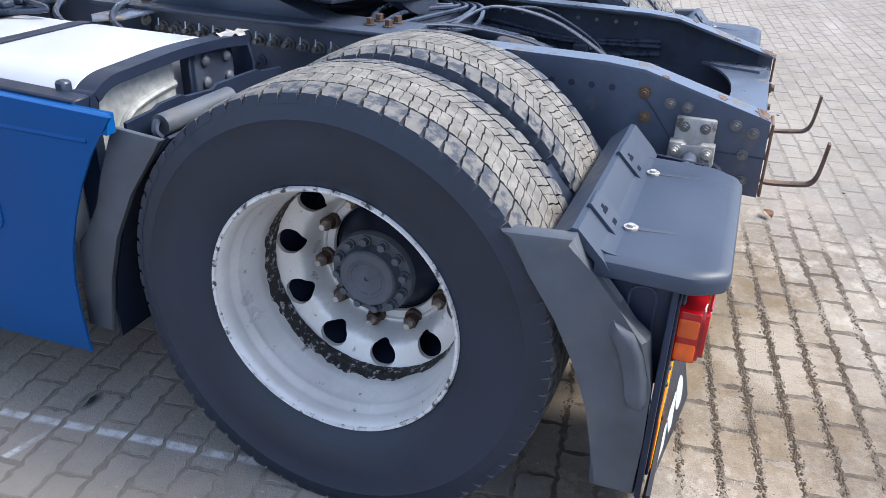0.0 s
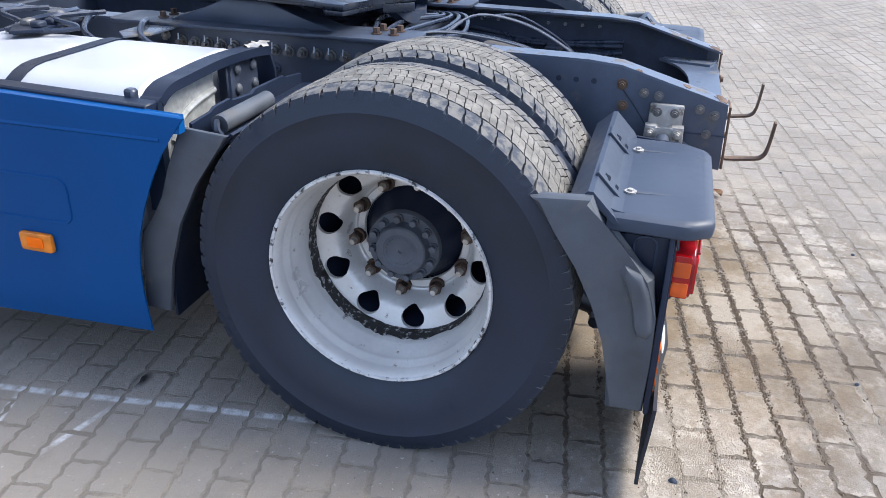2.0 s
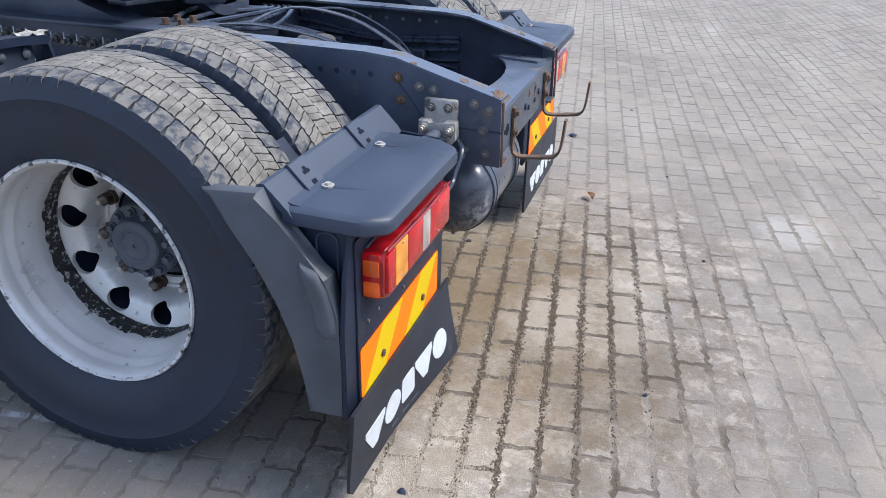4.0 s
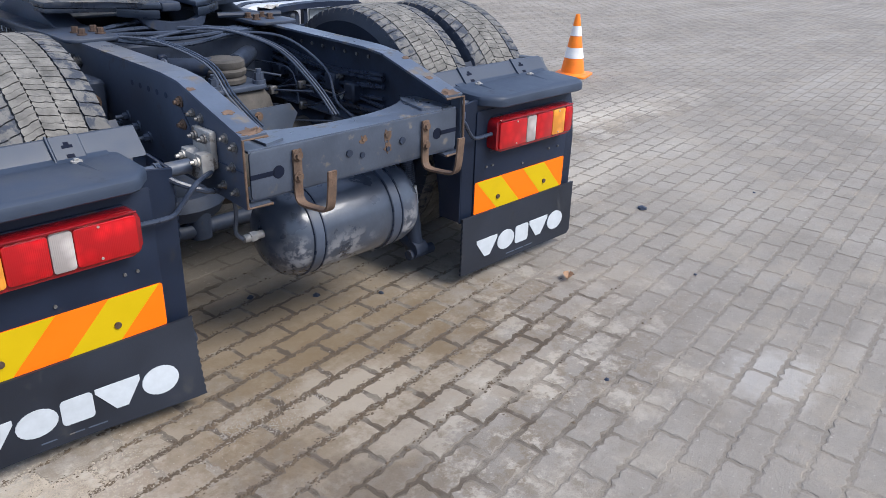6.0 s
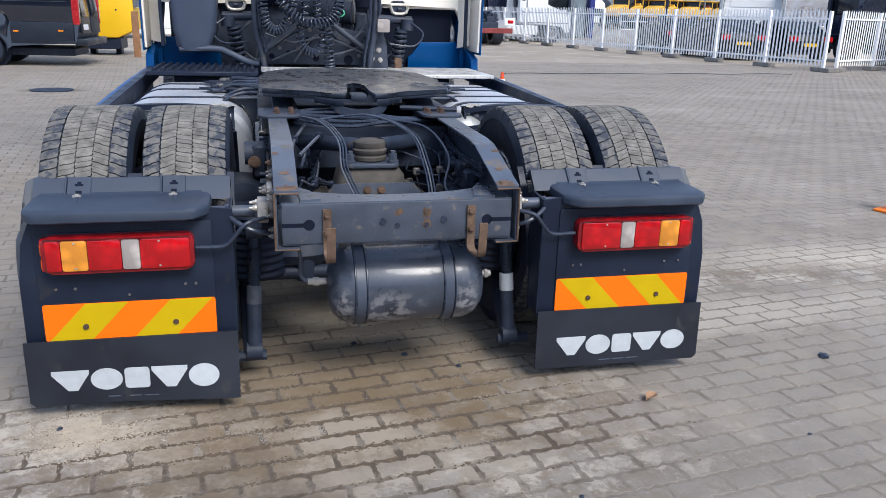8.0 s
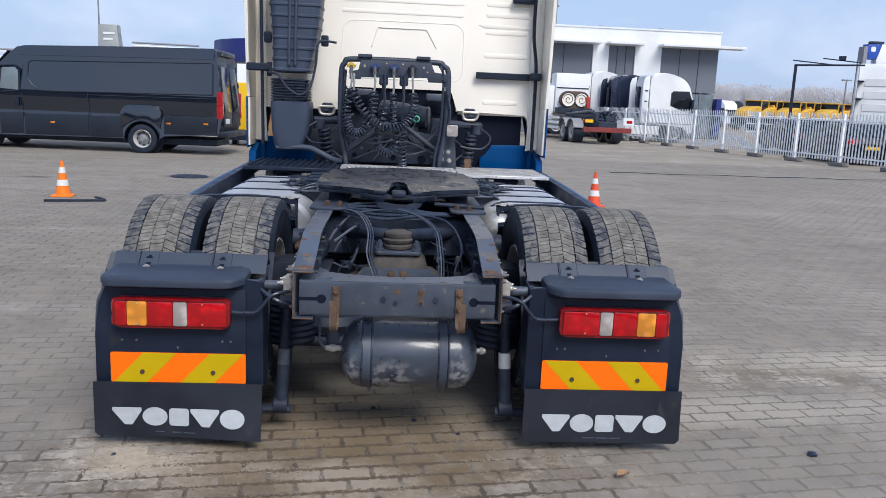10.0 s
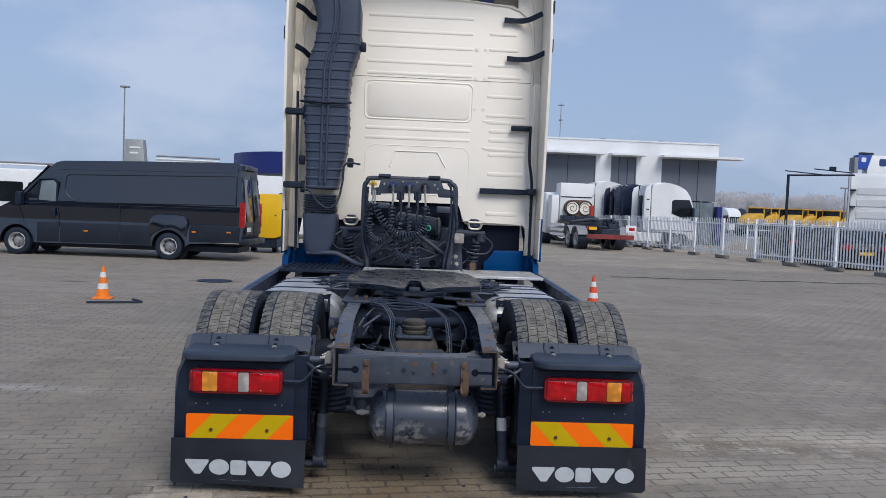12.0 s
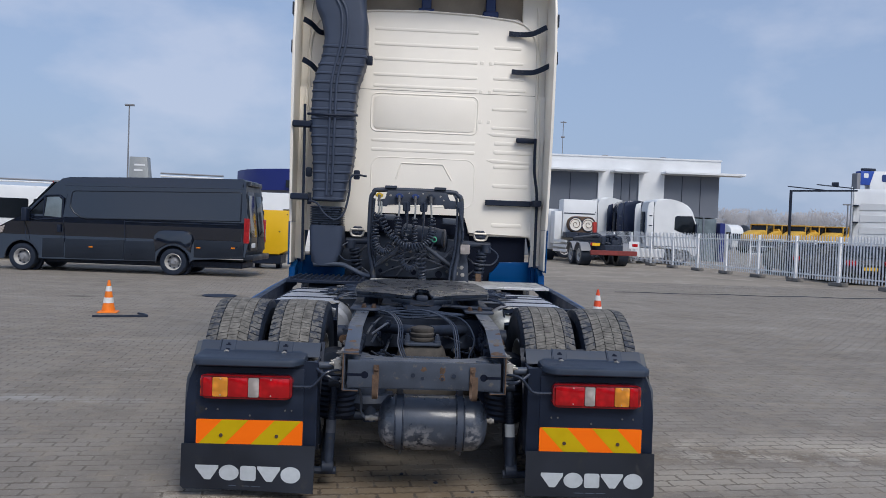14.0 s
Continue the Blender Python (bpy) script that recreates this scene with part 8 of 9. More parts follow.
# ---- lorries in front of the workshop ----
def cab_truck(x, y, rz, colour, label, length=2.9, h=3.65, sleeper=True):
    t = root("cab_truck", pose(x, y, 0, 0, 0, rz), label, "truck", "parked tractor cabs")
    bm = B()
    prof = [(-1.3, 0.9), (-1.3, h - 0.45), (-1.25, h - 0.16), (-1.1, h - 0.05), (-0.86, h), (-0.45, h), (-0.1, h - 0.06), (0.3, h - 0.18), (0.6, h - 0.33), (0.78, h - 0.50), (0.88, h - 0.68), (0.96, h - 0.9), (1.08, 2.35), (1.18, 1.7), (1.22, 1.35), (1.22, 0.55), (0.9, 0.45), (0.75, 0.9)]
    side(bm, prof, -1.2, 1.2, 0.08)
    part("cab", bm, colour, t)
    for s in (-1, 1):
        bm = B()
        side(bm, [(-0.12, 1.95), (-0.12, 2.62), (0.0, 2.72), (0.86, 2.74), (1.03, 2.35), (1.09, 1.72), (0.6, 1.68), (0.1, 1.86)], s * 1.19, s * 1.212, 0.004)
        part("side_window", bm, M_GLASS, t)
        bm = B()
        box(bm, (1.0, s * 1.22, 1.6), (1.12, s * 1.4, 2.3), 0.03)
        part("mirror", bm, M_BLACK, t)
        bm = B()
        side(bm, [(-1.68, 1.0), (-1.68, h - 0.55), (-1.60, h - 0.26), (-1.32, h - 0.14), (-1.32, 1.0)], s * 1.17, s * 1.2, 0.01)
        sd = part("side_deflector", bm, colour, t)
        for z in (1.5, 2.1, h - 1.0):
            bm = B()
            box(bm, (-1.56, s * 1.198, z), (-1.40, s * 1.206, z + 0.07))
            part("hinge_slot", bm, M_DARK, sd)
        bm = B()
        box(bm, (-1.325, s * 1.198, 1.0), (-1.30, s * 1.207, h - 0.2))
        part("deflector_gap", bm, M_DARK, sd)
        bm = B()
        side(bm, [(-1.28, 0.98), (1.15, 0.98), (1.15, 1.02), (-1.28, 1.02)], s * 1.198, s * 1.206)
        part("panel_gap", bm, M_DARK, t)
        road_wheel(t, 0.25, s * 1.18, 0.5, 0.3, s)
        road_wheel(t, -3.3, s * 1.18, 0.5, 0.3, s)
    bm = B()
    plate(bm, [(1.02, 2.55), (1.21, 1.50), (1.235, 1.50), (1.05, 2.55)], "y", -1.08, 1.08)
    part("windscreen", bm, M_GLASS, t)
    bm = B()
    box(bm, (-3.9, -0.42, 0.6), (0.6, 0.42, 0.9), 0.02)
    part("chassis", bm, M_DARK, t)
    for z in (1.5, 2.2, 2.9):
        bm = B()
        box(bm, (-1.335, -0.9, z), (-1.305, 0.9, z + 0.10), 0.01)
        part("rear_rib", bm, colour, t)
    bm = B()
    box(bm, (-1.42, 0.35, 1.1), (-1.30, 0.75, h - 0.7), 0.04)
    part("intake_duct", bm, M_BLACK, t)
    bm = B()
    box(bm, (-3.0, -1.2, 0.35), (-0.6, 1.2, 0.85), 0.04)
    part("side_skirt", bm, colour, t)
    return t


cab_truck(14.85, 39.0, 0, M_WHITE, "white tractor truck with a rounded roof, parked behind the fence")
cab_truck(14.05, 42.3, 0, M_NAVYCAB, "dark grey tractor truck standing between white ones")
cab_truck(13.15, 45.0, 0, M_WHITE, "white tractor truck partly hidden by its neighbour", h=3.9)

cab_truck(22.2, 22.6, 98, M_NAVYCAB, "dark blue tractor truck parked behind the fence")
cab_truck(20.9, 16.4, 92, M_NAVYCAB, "dark blue tractor truck beside the end of the fence")
tk = root("hook_truck", pose(9.45, 34.45, 0, 0, 0, -85), "white lorry with an empty dark hook-lift chassis and red rear bumper", "truck")
bm = B()
box(bm, (-3.4, -0.45, 0.75), (2.9, 0.45, 1.05), 0.03)
box(bm, (-2.6, -0.6, 1.05), (2.3, 0.6, 1.18), 0.03)
part("chassis", bm, M_DARK, tk)
bm = B()
box(bm, (-6.4, -1.22, 0.6), (-4.5, 1.22, 2.9), 0.12, 3)
part("cab", bm, M_WHITE, tk)
bm = B()
box(bm, (-4.3, -1.15, 0.95), (-3.5, -0.72, 2.75), 0.04, 2)
part("side_cabinet", bm, M_WHITE, tk)
bm = B()
box(bm, (-4.3, -0.70, 1.35), (-3.4, 1.15, 3.42), 0.05, 2)
part("equipment_box", bm, M_WHITE, tk)
bm = B()
box(bm, (-3.42, -0.66, 2.62), (-3.385, 1.11, 2.68))
box(bm, (-3.42, -0.66, 1.38), (-3.385, 1.11, 1.62))
part("box_edge", bm, M_DARK, tk)
for y in (-0.35, 0.0, 0.35):
    bm = B()
    box(bm, (-2.4, y - 0.06, 1.18), (2.0, y + 0.06, 1.36), 0.02)
    part("lift_beam", bm, M_DARK, tk)
for x, y, w, z0, z1 in ((-2.3, -0.2, 0.5, 1.36, 1.60), (-1.0, 0.15, 0.4, 1.36, 1.55), (0.4, -0.3, 0.25, 1.36, 1.62), (1.3, 0.2, 0.3, 1.36, 1.50), (2.2, -0.5, 0.2, 1.05, 1.42), (2.2, 0.3, 0.2, 1.05, 1.42), (2.5, -0.1, 0.3, 1.02, 1.30)):
    bm = B()
    box(bm, (x, y, z0), (x + 0.35, y + w, z1), 0.02)
    rod(bm, (x + 0.17, y - 0.12, z0 + 0.08), (x + 0.17, y + w + 0.12, z0 + 0.08), 0.05, 8)
    part("lift_bracket", bm, M_DARK, tk)
bm = B()
rod(bm, (-2.3, 0.55, 1.30), (1.9, 0.45, 1.50), 0.07, 10)
rod(bm, (-2.3, -0.35, 1.30), (1.9, -0.45, 1.50), 0.07, 10)
part("lift_cylinder", bm, M_CHASSIS, tk)
bm = B()
box(bm, (-3.38, -0.7, 1.3), (-2.7, 1.1, 1.60), 0.03)
part("reel_stand", bm, M_DARK, tk)
bm = B()
box(bm, (2.86, 0.72, 0.90), (2.92, 1.24, 1.24), 0.01)
part("lamp_panel", bm, M_WHITE, tk)
bm = B()
stad = [(0.3 + sg * 0.36 + 0.44 * math.cos(radians(a)), 2.05 + 0.44 * math.sin(radians(a))) for sg, lo in ((1, -90), (-1, 90)) for a in range(lo, lo + 181, 15)]
plate(bm, stad, "x", -3.42, -3.10, 0.02)
hsg = part("reel_housing", bm, M_RUST, tk, "brown rounded housing of the hose reels")
for y in (-0.06, 0.66):
    bm = B()
    lathe(bm, [(0.01, 0.0), (0.33, 0.0), (0.345, 0.012), (0.345, -0.03)], Matrix.Translation((-3.09, y, 2.05)) @ X90, 28)
    rl = part("hose_reel", bm, M_CREAM, hsg, "round cream hose reel")
    bm = B()
    tube(bm, [(-3.075, y + r * math.cos(a), 2.05 + r * math.sin(a)) for r, a in ((0.05 + 0.015 * k, 0.55 * k) for k in range(18))], 0.016, 6, 2)
    part("wound_hose", bm, M_RUST, rl, "hose wound in a spiral")
    bm = B()
    lathe(bm, [(0.335, 0.0), (0.36, 0.03), (0.39, 0.03), (0.40, -0.04)], Matrix.Translation((-3.09, y, 2.05)) @ X90, 28)
    part("reel_rim", bm, M_DARK, rl)
bm = B()
box(bm, (2.8, -1.15, 0.55), (2.92, 1.15, 0.78), 0.02)
part("rear_bumper", bm, M_REDDULL, tk, "dull red rear bumper")
for s in (-1, 1):
    bm = B()
    box(bm, (2.82, s * 0.88, 0.99), (2.94, s * 1.16, 1.13), 0.02)
    tl = part("tail_lamp", bm, M_RED, tk)
    for x in (-0.1, 1.25, -5.3):
        road_wheel(tk, x, s * 1.2, 0.5, 0.5, s)
    for wx in (-0.1, 1.25):
        bm = B()
        arch = [(wx + 0.60 * math.cos(radians(a)), 0.5 + 0.60 * math.sin(radians(a))) for a in range(20, 161, 14)]
        side(bm, arch + [(wx + 0.64 * math.cos(radians(a)), 0.5 + 0.64 * math.sin(radians(a))) for a in range(160, 19, -14)], s * 0.78, s * 1.27)
        part("mudguard", bm, M_GREYWALL, tk, "pale grey wheel arch")
    bm = B()
    for z in (0.55, 0.8, 1.05):
        box(bm, (-3.4, s * 1.18, z), (-0.85, s * 1.22, z + 0.14), 0.01)
    part("side_guard", bm, M_WHITE, tk)
bm = B()
box(bm, (2.94, -1.1, 0.98), (2.97, -0.72, 1.12), 0.004)
part("number_plate", bm, M_YELLOW, tk, "plain yellow number plate")
bm = B()
box(bm, (-2.7, 0.75, 1.6), (-2.5, 0.95, 2.2), 0.02)
part("red_post", bm, M_REDP, tk)

# ---- white palisade fence on concrete feet ----
FX, FY, FDX, FDY = 15.09, 21.79, -0.1605, 0.987  # a post's foot and the line's heading
PANEL = 2.36
turn_f = math.degrees(math.atan2(FDY, FDX))
fence = root("fence_panel", pose(FX - FDX * PANEL * 2, FY - FDY * PANEL * 2, 0, 0, 0, turn_f), "white steel palisade fence panel on a concrete foot", "fence", "yard fence panels")
bm = B()
box(bm, (-0.05, -0.04, 0.05), (0.05, 0.04, 1.74), 0.006)
part("post", bm, M_FENCE, fence, "white square post")
for z in (0.32, 1.52):
    bm = B()
    box(bm, (0.05, -0.015, z - 0.025), (PANEL - 0.05, 0.015, z + 0.025), 0.003)
    part("rail", bm, M_FENCE, fence)
picket = B()
plate(picket, [(-0.033, 0.16), (0.033, 0.16), (0.033, 1.71), (0.0, 1.78), (-0.033, 1.71)], "y", 0.0152, 0.0185)
pm = finish(picket, M_FENCE, "picket", 0)
for k in range(15):
    ob = new("picket", pm)
    ob.location = (0.155 + 0.1465 * k, 0, 0)
    ob.parent = fence
bm = B()
box(bm, (-0.35, -0.14, 0), (0.35, 0.14, 0.13), 0.015)
for dx in (-0.18, 0.14):
    box(bm, (dx, -0.145, 0.045), (dx + 0.08, -0.13, 0.09))
part("concrete_foot", bm, M_CONCRETE, fence, "grey concrete block foot")
for k in range(-1, 9):
    if k != -2:
        copy_thing(fence, pose(FX + FDX * PANEL * k, FY + FDY * PANEL * k, 0, 0, 0, turn_f))
for x, y in ((16.35, 17.2), (18.49, 18.2)):
    copy_thing(fence, pose(x, y, 0, 0, 0, 25))
# low white railing far behind
rl2 = root("railing", pose(20.5, 41, 0), "low white railing far across the yard", "fence")
for z in (0.7, 1.15, 1.6):
    bm = B()
    box(bm, (0, -0.02, z), (16, 0.02, z + 0.045))
    part("rail", bm, M_FENCE, rl2)
for k in range(9):
    bm = B()
    box(bm, (2 * k, -0.03, 0), (2 * k + 0.05, 0.03, 1.9 if k % 3 == 0 else 1.68))
    part("post", bm, M_FENCE, rl2)


# ---- parked cars behind the fence ----
def car(x, y, rz, label, colour):
    c = root("parked_car", pose(x, y, 0, 0, 0, rz), label, "car", "cars behind the fence")
    bm = B()
    side(bm, [(-2.1, 0.35), (-2.15, 0.75), (-2.0, 0.95), (-1.65, 1.02), (-1.1, 1.42), (0.2, 1.45), (0.95, 1.05), (1.9, 0.9), (2.1, 0.65), (2.05, 0.3), (-1.0, 0.22)], -0.88, 0.88, 0.08)
    for v in bm.verts:
        if v.co.z > 1.0:
            v.co.y *= 0.86
    part("body", bm, colour, c)
    for s in (-1, 1):
        bm = B()
        side(bm, [(-1.35, 1.05), (-1.02, 1.34), (0.12, 1.37), (0.65, 1.08)], s * 0.765, s * 0.80)
        part("side_window", bm, M_GLASS, c)
        bm = B()
        box(bm, (-2.17, s * 0.5, 0.72), (-2.02, s * 0.84, 0.90), 0.02)
        part("tail_lamp", bm, M_RED, c)
        for px in (-1.3, 1.3):
            road_wheel(c, px, s * 0.88, 0.32, 0.2, s)
    bm = B()
    plate(bm, [(-1.78, 1.02), (-1.16, 1.40), (-1.12, 1.42), (-1.74, 1.06)], "y", -0.62, 0.62)
    part("rear_window", bm, M_GLASS, c)
    bm = B()
    box(bm, (-2.18, -0.26, 0.55), (-2.16, 0.26, 0.67), 0.003)
    part("number_plate", bm, M_YELLOW, c, "plain yellow number plate")
    return c


car(17.0, 24.7, 82, "black hatchback parked behind the fence", M_CAR)
car(19.4, 24.3, 84, "dark grey hatchback parked behind the fence", M_CAR)
car(17.8, 30.2, 82, "black saloon car parked behind the fence", M_CAR)
car(19.95, 28.9, 82, "dark estate car parked behind the fence", M_CAR)

# ---- portal, sign pylon and pale cab at the far right ----
portal = root("height_portal", pose(15.35, 26, 0), "black steel height-limit portal with lamp arms", "portal")
bm = B()
box(bm, (-0.045, -0.045, 0), (0.045, 0.045, 3.6), 0.01)
part("post", bm, M_BLACK, portal)
bm = B()
box(bm, (-0.045, -0.04, 3.53), (2.75, 0.04, 3.60), 0.01)
for v in bm.verts:
    v.co.z += v.co.x * 0.04
part("beam", bm, M_BLACK, portal)
for a, b, z in ((-0.28, 1.5, 3.72), (0.9, 2.7, 3.84)):
    bm = B()
    rod(bm, (a, -0.3, z), (b, 0.2, z - 0.06), 0.022, 8)
    part("arm", bm, M_BLACK, portal)
bm = B()
box(bm, (1.72, -0.1, 3.82), (1.92, 0.1, 3.98), 0.01)
part("lamp_head", bm, M_BLACK, portal)
pyl = root("sign_pylon", pose(22.05, 32.0, 0) @ Matrix.Diagonal((1.17, 1.17, 1.112, 1)), "tall grey and blue sign pylon", "sign")
bm = B()
box(bm, (-0.50, -0.2, 0), (-0.35, 0.2, 4.45), 0.01)
part("edge", bm, M_GREYWALL, pyl)
bm = B()
plate(bm, [(-0.35, 3.95), (0.05, 3.95), (0.22, 4.55), (-0.35, 4.55)], "y", -0.19, 0.19, 0.005)
part("blue_field", bm, surface("sign_blue", (0.02, 0.07, 0.36), 0.4, var=0.05), pyl)
bm = B()
plate(bm, [(0.06, 3.0), (1.6, 3.0), (1.6, 4.58), (0.23, 4.55), (0.06, 3.95)], "y", -0.18, 0.18, 0.005)
part("white_field", bm, M_WHITE, pyl)
bm = B()
plate(bm, rrect(0.55, 4.1, 0.85, 4.42, 0.08, 4), "y", -0.19, -0.18)
part("plain_mark", bm, M_BLUECAP, pyl)
bm = B()
plate(bm, rrect(-0.22, 4.25, -0.02, 4.45, 0.05, 4), "y", -0.197, -0.19)
part("plain_mark", bm, M_WHITE, pyl)
bm = B()
box(bm, (-0.2, -0.1, 4.58), (0.35, 0.1, 4.68), 0.01)
part("top_lamp", bm, M_DARK, pyl)
wc = root("white_cab", pose(21.15, 29.0, 0, 0, 0, 62) @ Matrix.Scale(1.07, 4), "pale tractor cab seen from behind, with side deflectors", "truck")
bm = B()
side(bm, [(0.0, 0.9), (0.0, 3.55), (0.15, 3.75), (2.0, 3.75), (2.2, 2.4), (2.3, 0.9)], -1.15, 1.15, 0.05)
part("cab", bm, M_WHITE, wc)
for z in (1.5, 2.0, 2.5, 3.0):
    bm = B()
    box(bm, (-0.02, -0.9, z - 0.15), (0.0, 0.9, z + 0.15), 0.008)
    part("pressed_panel", bm, M_WHITE, wc)
for s in (-1, 1):
    bm = B()
    side(bm, [(-0.35, 1.0), (-0.5, 2.4), (-0.35, 3.6), (0.2, 3.85), (0.2, 1.0)], s * 1.2, s * 1.23, 0.01)
    part("side_deflector", bm, M_WHITE, wc)
    for z in (2.3, 3.0):
        bm = B()
        box(bm, (-0.3, s * 0.95, z), (0.0, s * 1.2, z + 0.06), 0.01)
        part("arm", bm, M_BLACK, wc)
    road_wheel(wc, 1.4, s * 1.2, 0.5, 0.3, s)
    road_wheel(wc, -2.2, s * 1.2, 0.5, 0.5, s)
bm = B()
box(bm, (-3.0, -0.42, 0.6), (1.8, 0.42, 0.92), 0.02)
part("chassis", bm, M_DARK, wc)


# ---- yellow site machines and lorries in the distance ----
def dumper(x, y, rz, label="yellow articulated dump truck far across the yard"):
    d = root("dump_truck", pose(x, y, 0, 0, 0, rz) @ Matrix.Scale(1.12, 4), label, "machine", "distant yellow machines")
    bm = B()
    loft(bm, [[(a, -w, 1.35), (a, w, 1.35), (a, w * 0.95, z - 0.12), (a, w * 0.75, z), (a, -w * 0.75, z), (a, -w * 0.95, z - 0.12)] for a, w, z in ((0.3, 1.05, 2.62), (1.2, 1.0, 2.52), (2.0, 0.9, 2.30), (2.5, 0.8, 2.0), (2.65, 0.75, 1.6))])
    bon = part("bonnet", bm, M_MACHINE, d)
    bm = B()
    box(bm, (0.9, -1.02, 1.6), (1.5, -0.98, 2.3), 0.0)
    part("grille", bm, M_DARK, bon, "dark side grille")
    bm = B()
    side(bm, [(-1.2, 1.9), (-1.15, 3.15), (0.15, 3.18), (0.35, 2.4), (0.35, 1.9)], -0.95, 0.95, 0.03)
    gl = part("cab_glass", bm, M_GLASS, d, "dark cab glazing")
    for px, py in ((-1.2, -0.97), (0.24, -0.97), (-1.2, 0.97), (0.24, 0.97), (-0.5, -0.97)):
        bm = B()
        box(bm, (px - 0.06, py - 0.04, 1.9), (px + 0.06, py + 0.04, 3.2), 0.0)
        part("pillar", bm, M_MACHINE, d)
    bm = B()
    box(bm, (-1.3, -1.05, 3.16), (0.35, 1.05, 3.30), 0.04)
    part("cab_roof", bm, M_MACHINE, d)
    bm = B()
    box(bm, (-1.3, -1.15, 1.25), (0.4, 1.15, 1.95), 0.05)
    part("cab_base", bm, M_MACHINE, d)
    bm = B()
    side(bm, [(-1.4, 0.7), (-1.3, 1.3), (2.3, 1.3), (2.4, 0.7)], -1.15, 1.15, 0.05)
    part("running_gear", bm, M_DARK, d)
    bm = B()
    side(bm, [(-6.5, 2.5), (-5.8, 1.4), (-2.0, 1.3), (-1.6, 2.8), (-1.9, 2.8), (-2.3, 2.4)], -1.3, 1.3, 0.05)
    part("skip", bm, M_REDDULL if int(x) % 3 == 0 else M_MACHINE, d)
    for px in (1.4, -3.2, -4.9):
        for s in (-1, 1):
            road_wheel(d, px, s * 1.35, 0.85, 0.5, s, M_DARK)
    return d


for k in range(9):
    dumper(44.6 + 2.45 * k, 92.0 + 1.1 * (k % 2), 214 + 3 * (k % 3))
for k, (x, mt) in enumerate(((39.6, M_WHITE), (42.0, M_WHITE), (43.6, M_SLATE), (46.2, M_WHITE), (49.6, M_WHITE), (53.0, M_SLATE), (56.4, M_WHITE), (60.0, M_SLATE))):
    cab_truck(x, 112 + (k % 2), -70, mt, "lorry cab in a far row of parked lorries", h=3.9)
mast = root("street_lamp", pose(45.5, 74, 0), "slim yard lamp post with two heads, far off", "lamp")
bm = B()
rod(bm, (0, 0, 0), (0, 0, 5.6), 0.07, 8)
part("post", bm, M_GREYWALL, mast)
bm = B()
box(bm, (-0.5, -0.1, 5.55), (-0.05, 0.1, 5.7), 0.02)
box(bm, (0.05, -0.1, 5.55), (0.5, 0.1, 5.7), 0.02)
part("head", bm, M_GREYWALL, mast)

# ---- bare trees on the horizon ----
rt = random.Random(3)
tv, tf = [], []
for k in range(620):
    cx, cy = -60 + k * 0.62 + rt.uniform(-1.5, 1.5), 300 + rt.uniform(-12, 12)
    th = rt.uniform(11.5, 15.0)
    spread = th * rt.uniform(0.20, 0.32)
    n0 = len(tv)
    tv += [(cx - 0.25, cy, 0), (cx + 0.25, cy, 0), (cx, cy, th * 0.9)]
    tf.append((n0, n0 + 1, n0 + 2))
    for q in range(210):
        a = rt.uniform(0, 2 * math.pi)
        zz = th * rt.uniform(0.12, 1.0)
        rr = spread * math.sqrt(rt.random()) * (1.0 - 0.6 * abs(zz / th - 0.5))
        x, y = cx + rr * math.cos(a), cy + rr * math.sin(a)
        n0 = len(tv)
        tv += [(x - 0.15, y, zz - rt.uniform(0.2, 0.6)), (x + 0.15, y + 0.1, zz - rt.uniform(0.2, 0.6)), (x + rt.uniform(-0.4, 0.4), y + 0.2, zz + rt.uniform(0.2, 0.6))]
        tf.append((n0, n0 + 1, n0 + 2))
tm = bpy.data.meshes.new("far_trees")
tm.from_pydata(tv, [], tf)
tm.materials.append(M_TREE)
tagged(new("far_trees", tm), "leafless row of trees on the horizon, painted hazy grey", "trees", kind="stuff")


# ---- traffic cones, bars, litter on the yard ----
def cone(x, y, h, colour, label, rz=0.0):
    c = root("traffic_cone", pose(x, y, 0, 0, 0, rz), label, "cone", "traffic cones")
    r0, r1 = h * 0.21, h * 0.035
    at = lambda f: r0 + (r1 - r0) * f
    bm = B()
    plate(bm, rrect(-h * 0.29, -h * 0.29, h * 0.29, h * 0.29, h * 0.06, 3), "z", 0.0, h * 0.035, 0.006)
    lathe(bm, [(h * 0.24, h * 0.035), (at(0.06), h * 0.06)], Matrix.Identity(4), 28)
    part("base", bm, colour, c)
    for f0, f1, mt, nm in ((0.05, 0.30, colour, "body"), (0.30, 0.47, M_CONEW, "white_band"), (0.47, 0.66, colour, "body"), (0.66, 0.82, M_CONEW, "white_band"), (0.82, 1.0, colour, "tip")):
        bm = B()
        g = 0.003 if mt is M_CONEW else 0.0
        lathe(bm, [(at(f0) + g, f0 * h), (at(f1) + g, f1 * h)] + ([(at(f1) * 0.7, f1 * h + 0.004)] if nm == "tip" else []), Matrix.Identity(4), 28)
        part(nm, bm, mt, c)
    return c


cone(4.385, 1.545, 0.53, M_CONE, "orange and white traffic cone on the paving", 20)
cone(-4.71, 7.42, 0.50, M_CONE, "orange cone with two white bands beside a bar", 10)
cone(3.20, 8.35, 0.54, M_CONERED, "faded red and white traffic cone beyond the truck", 0)
bar = root("steel_bar", pose(-4.35, 6.86, 0, 0, 0, 16), "dark angled steel bar lying on the paving", "bar")
bm = B()
box(bm, (-0.36, -0.02, 0.0), (0.40, 0.02, 0.035), 0.005)
part("long_leg", bm, M_DARK, bar)
bm = B()
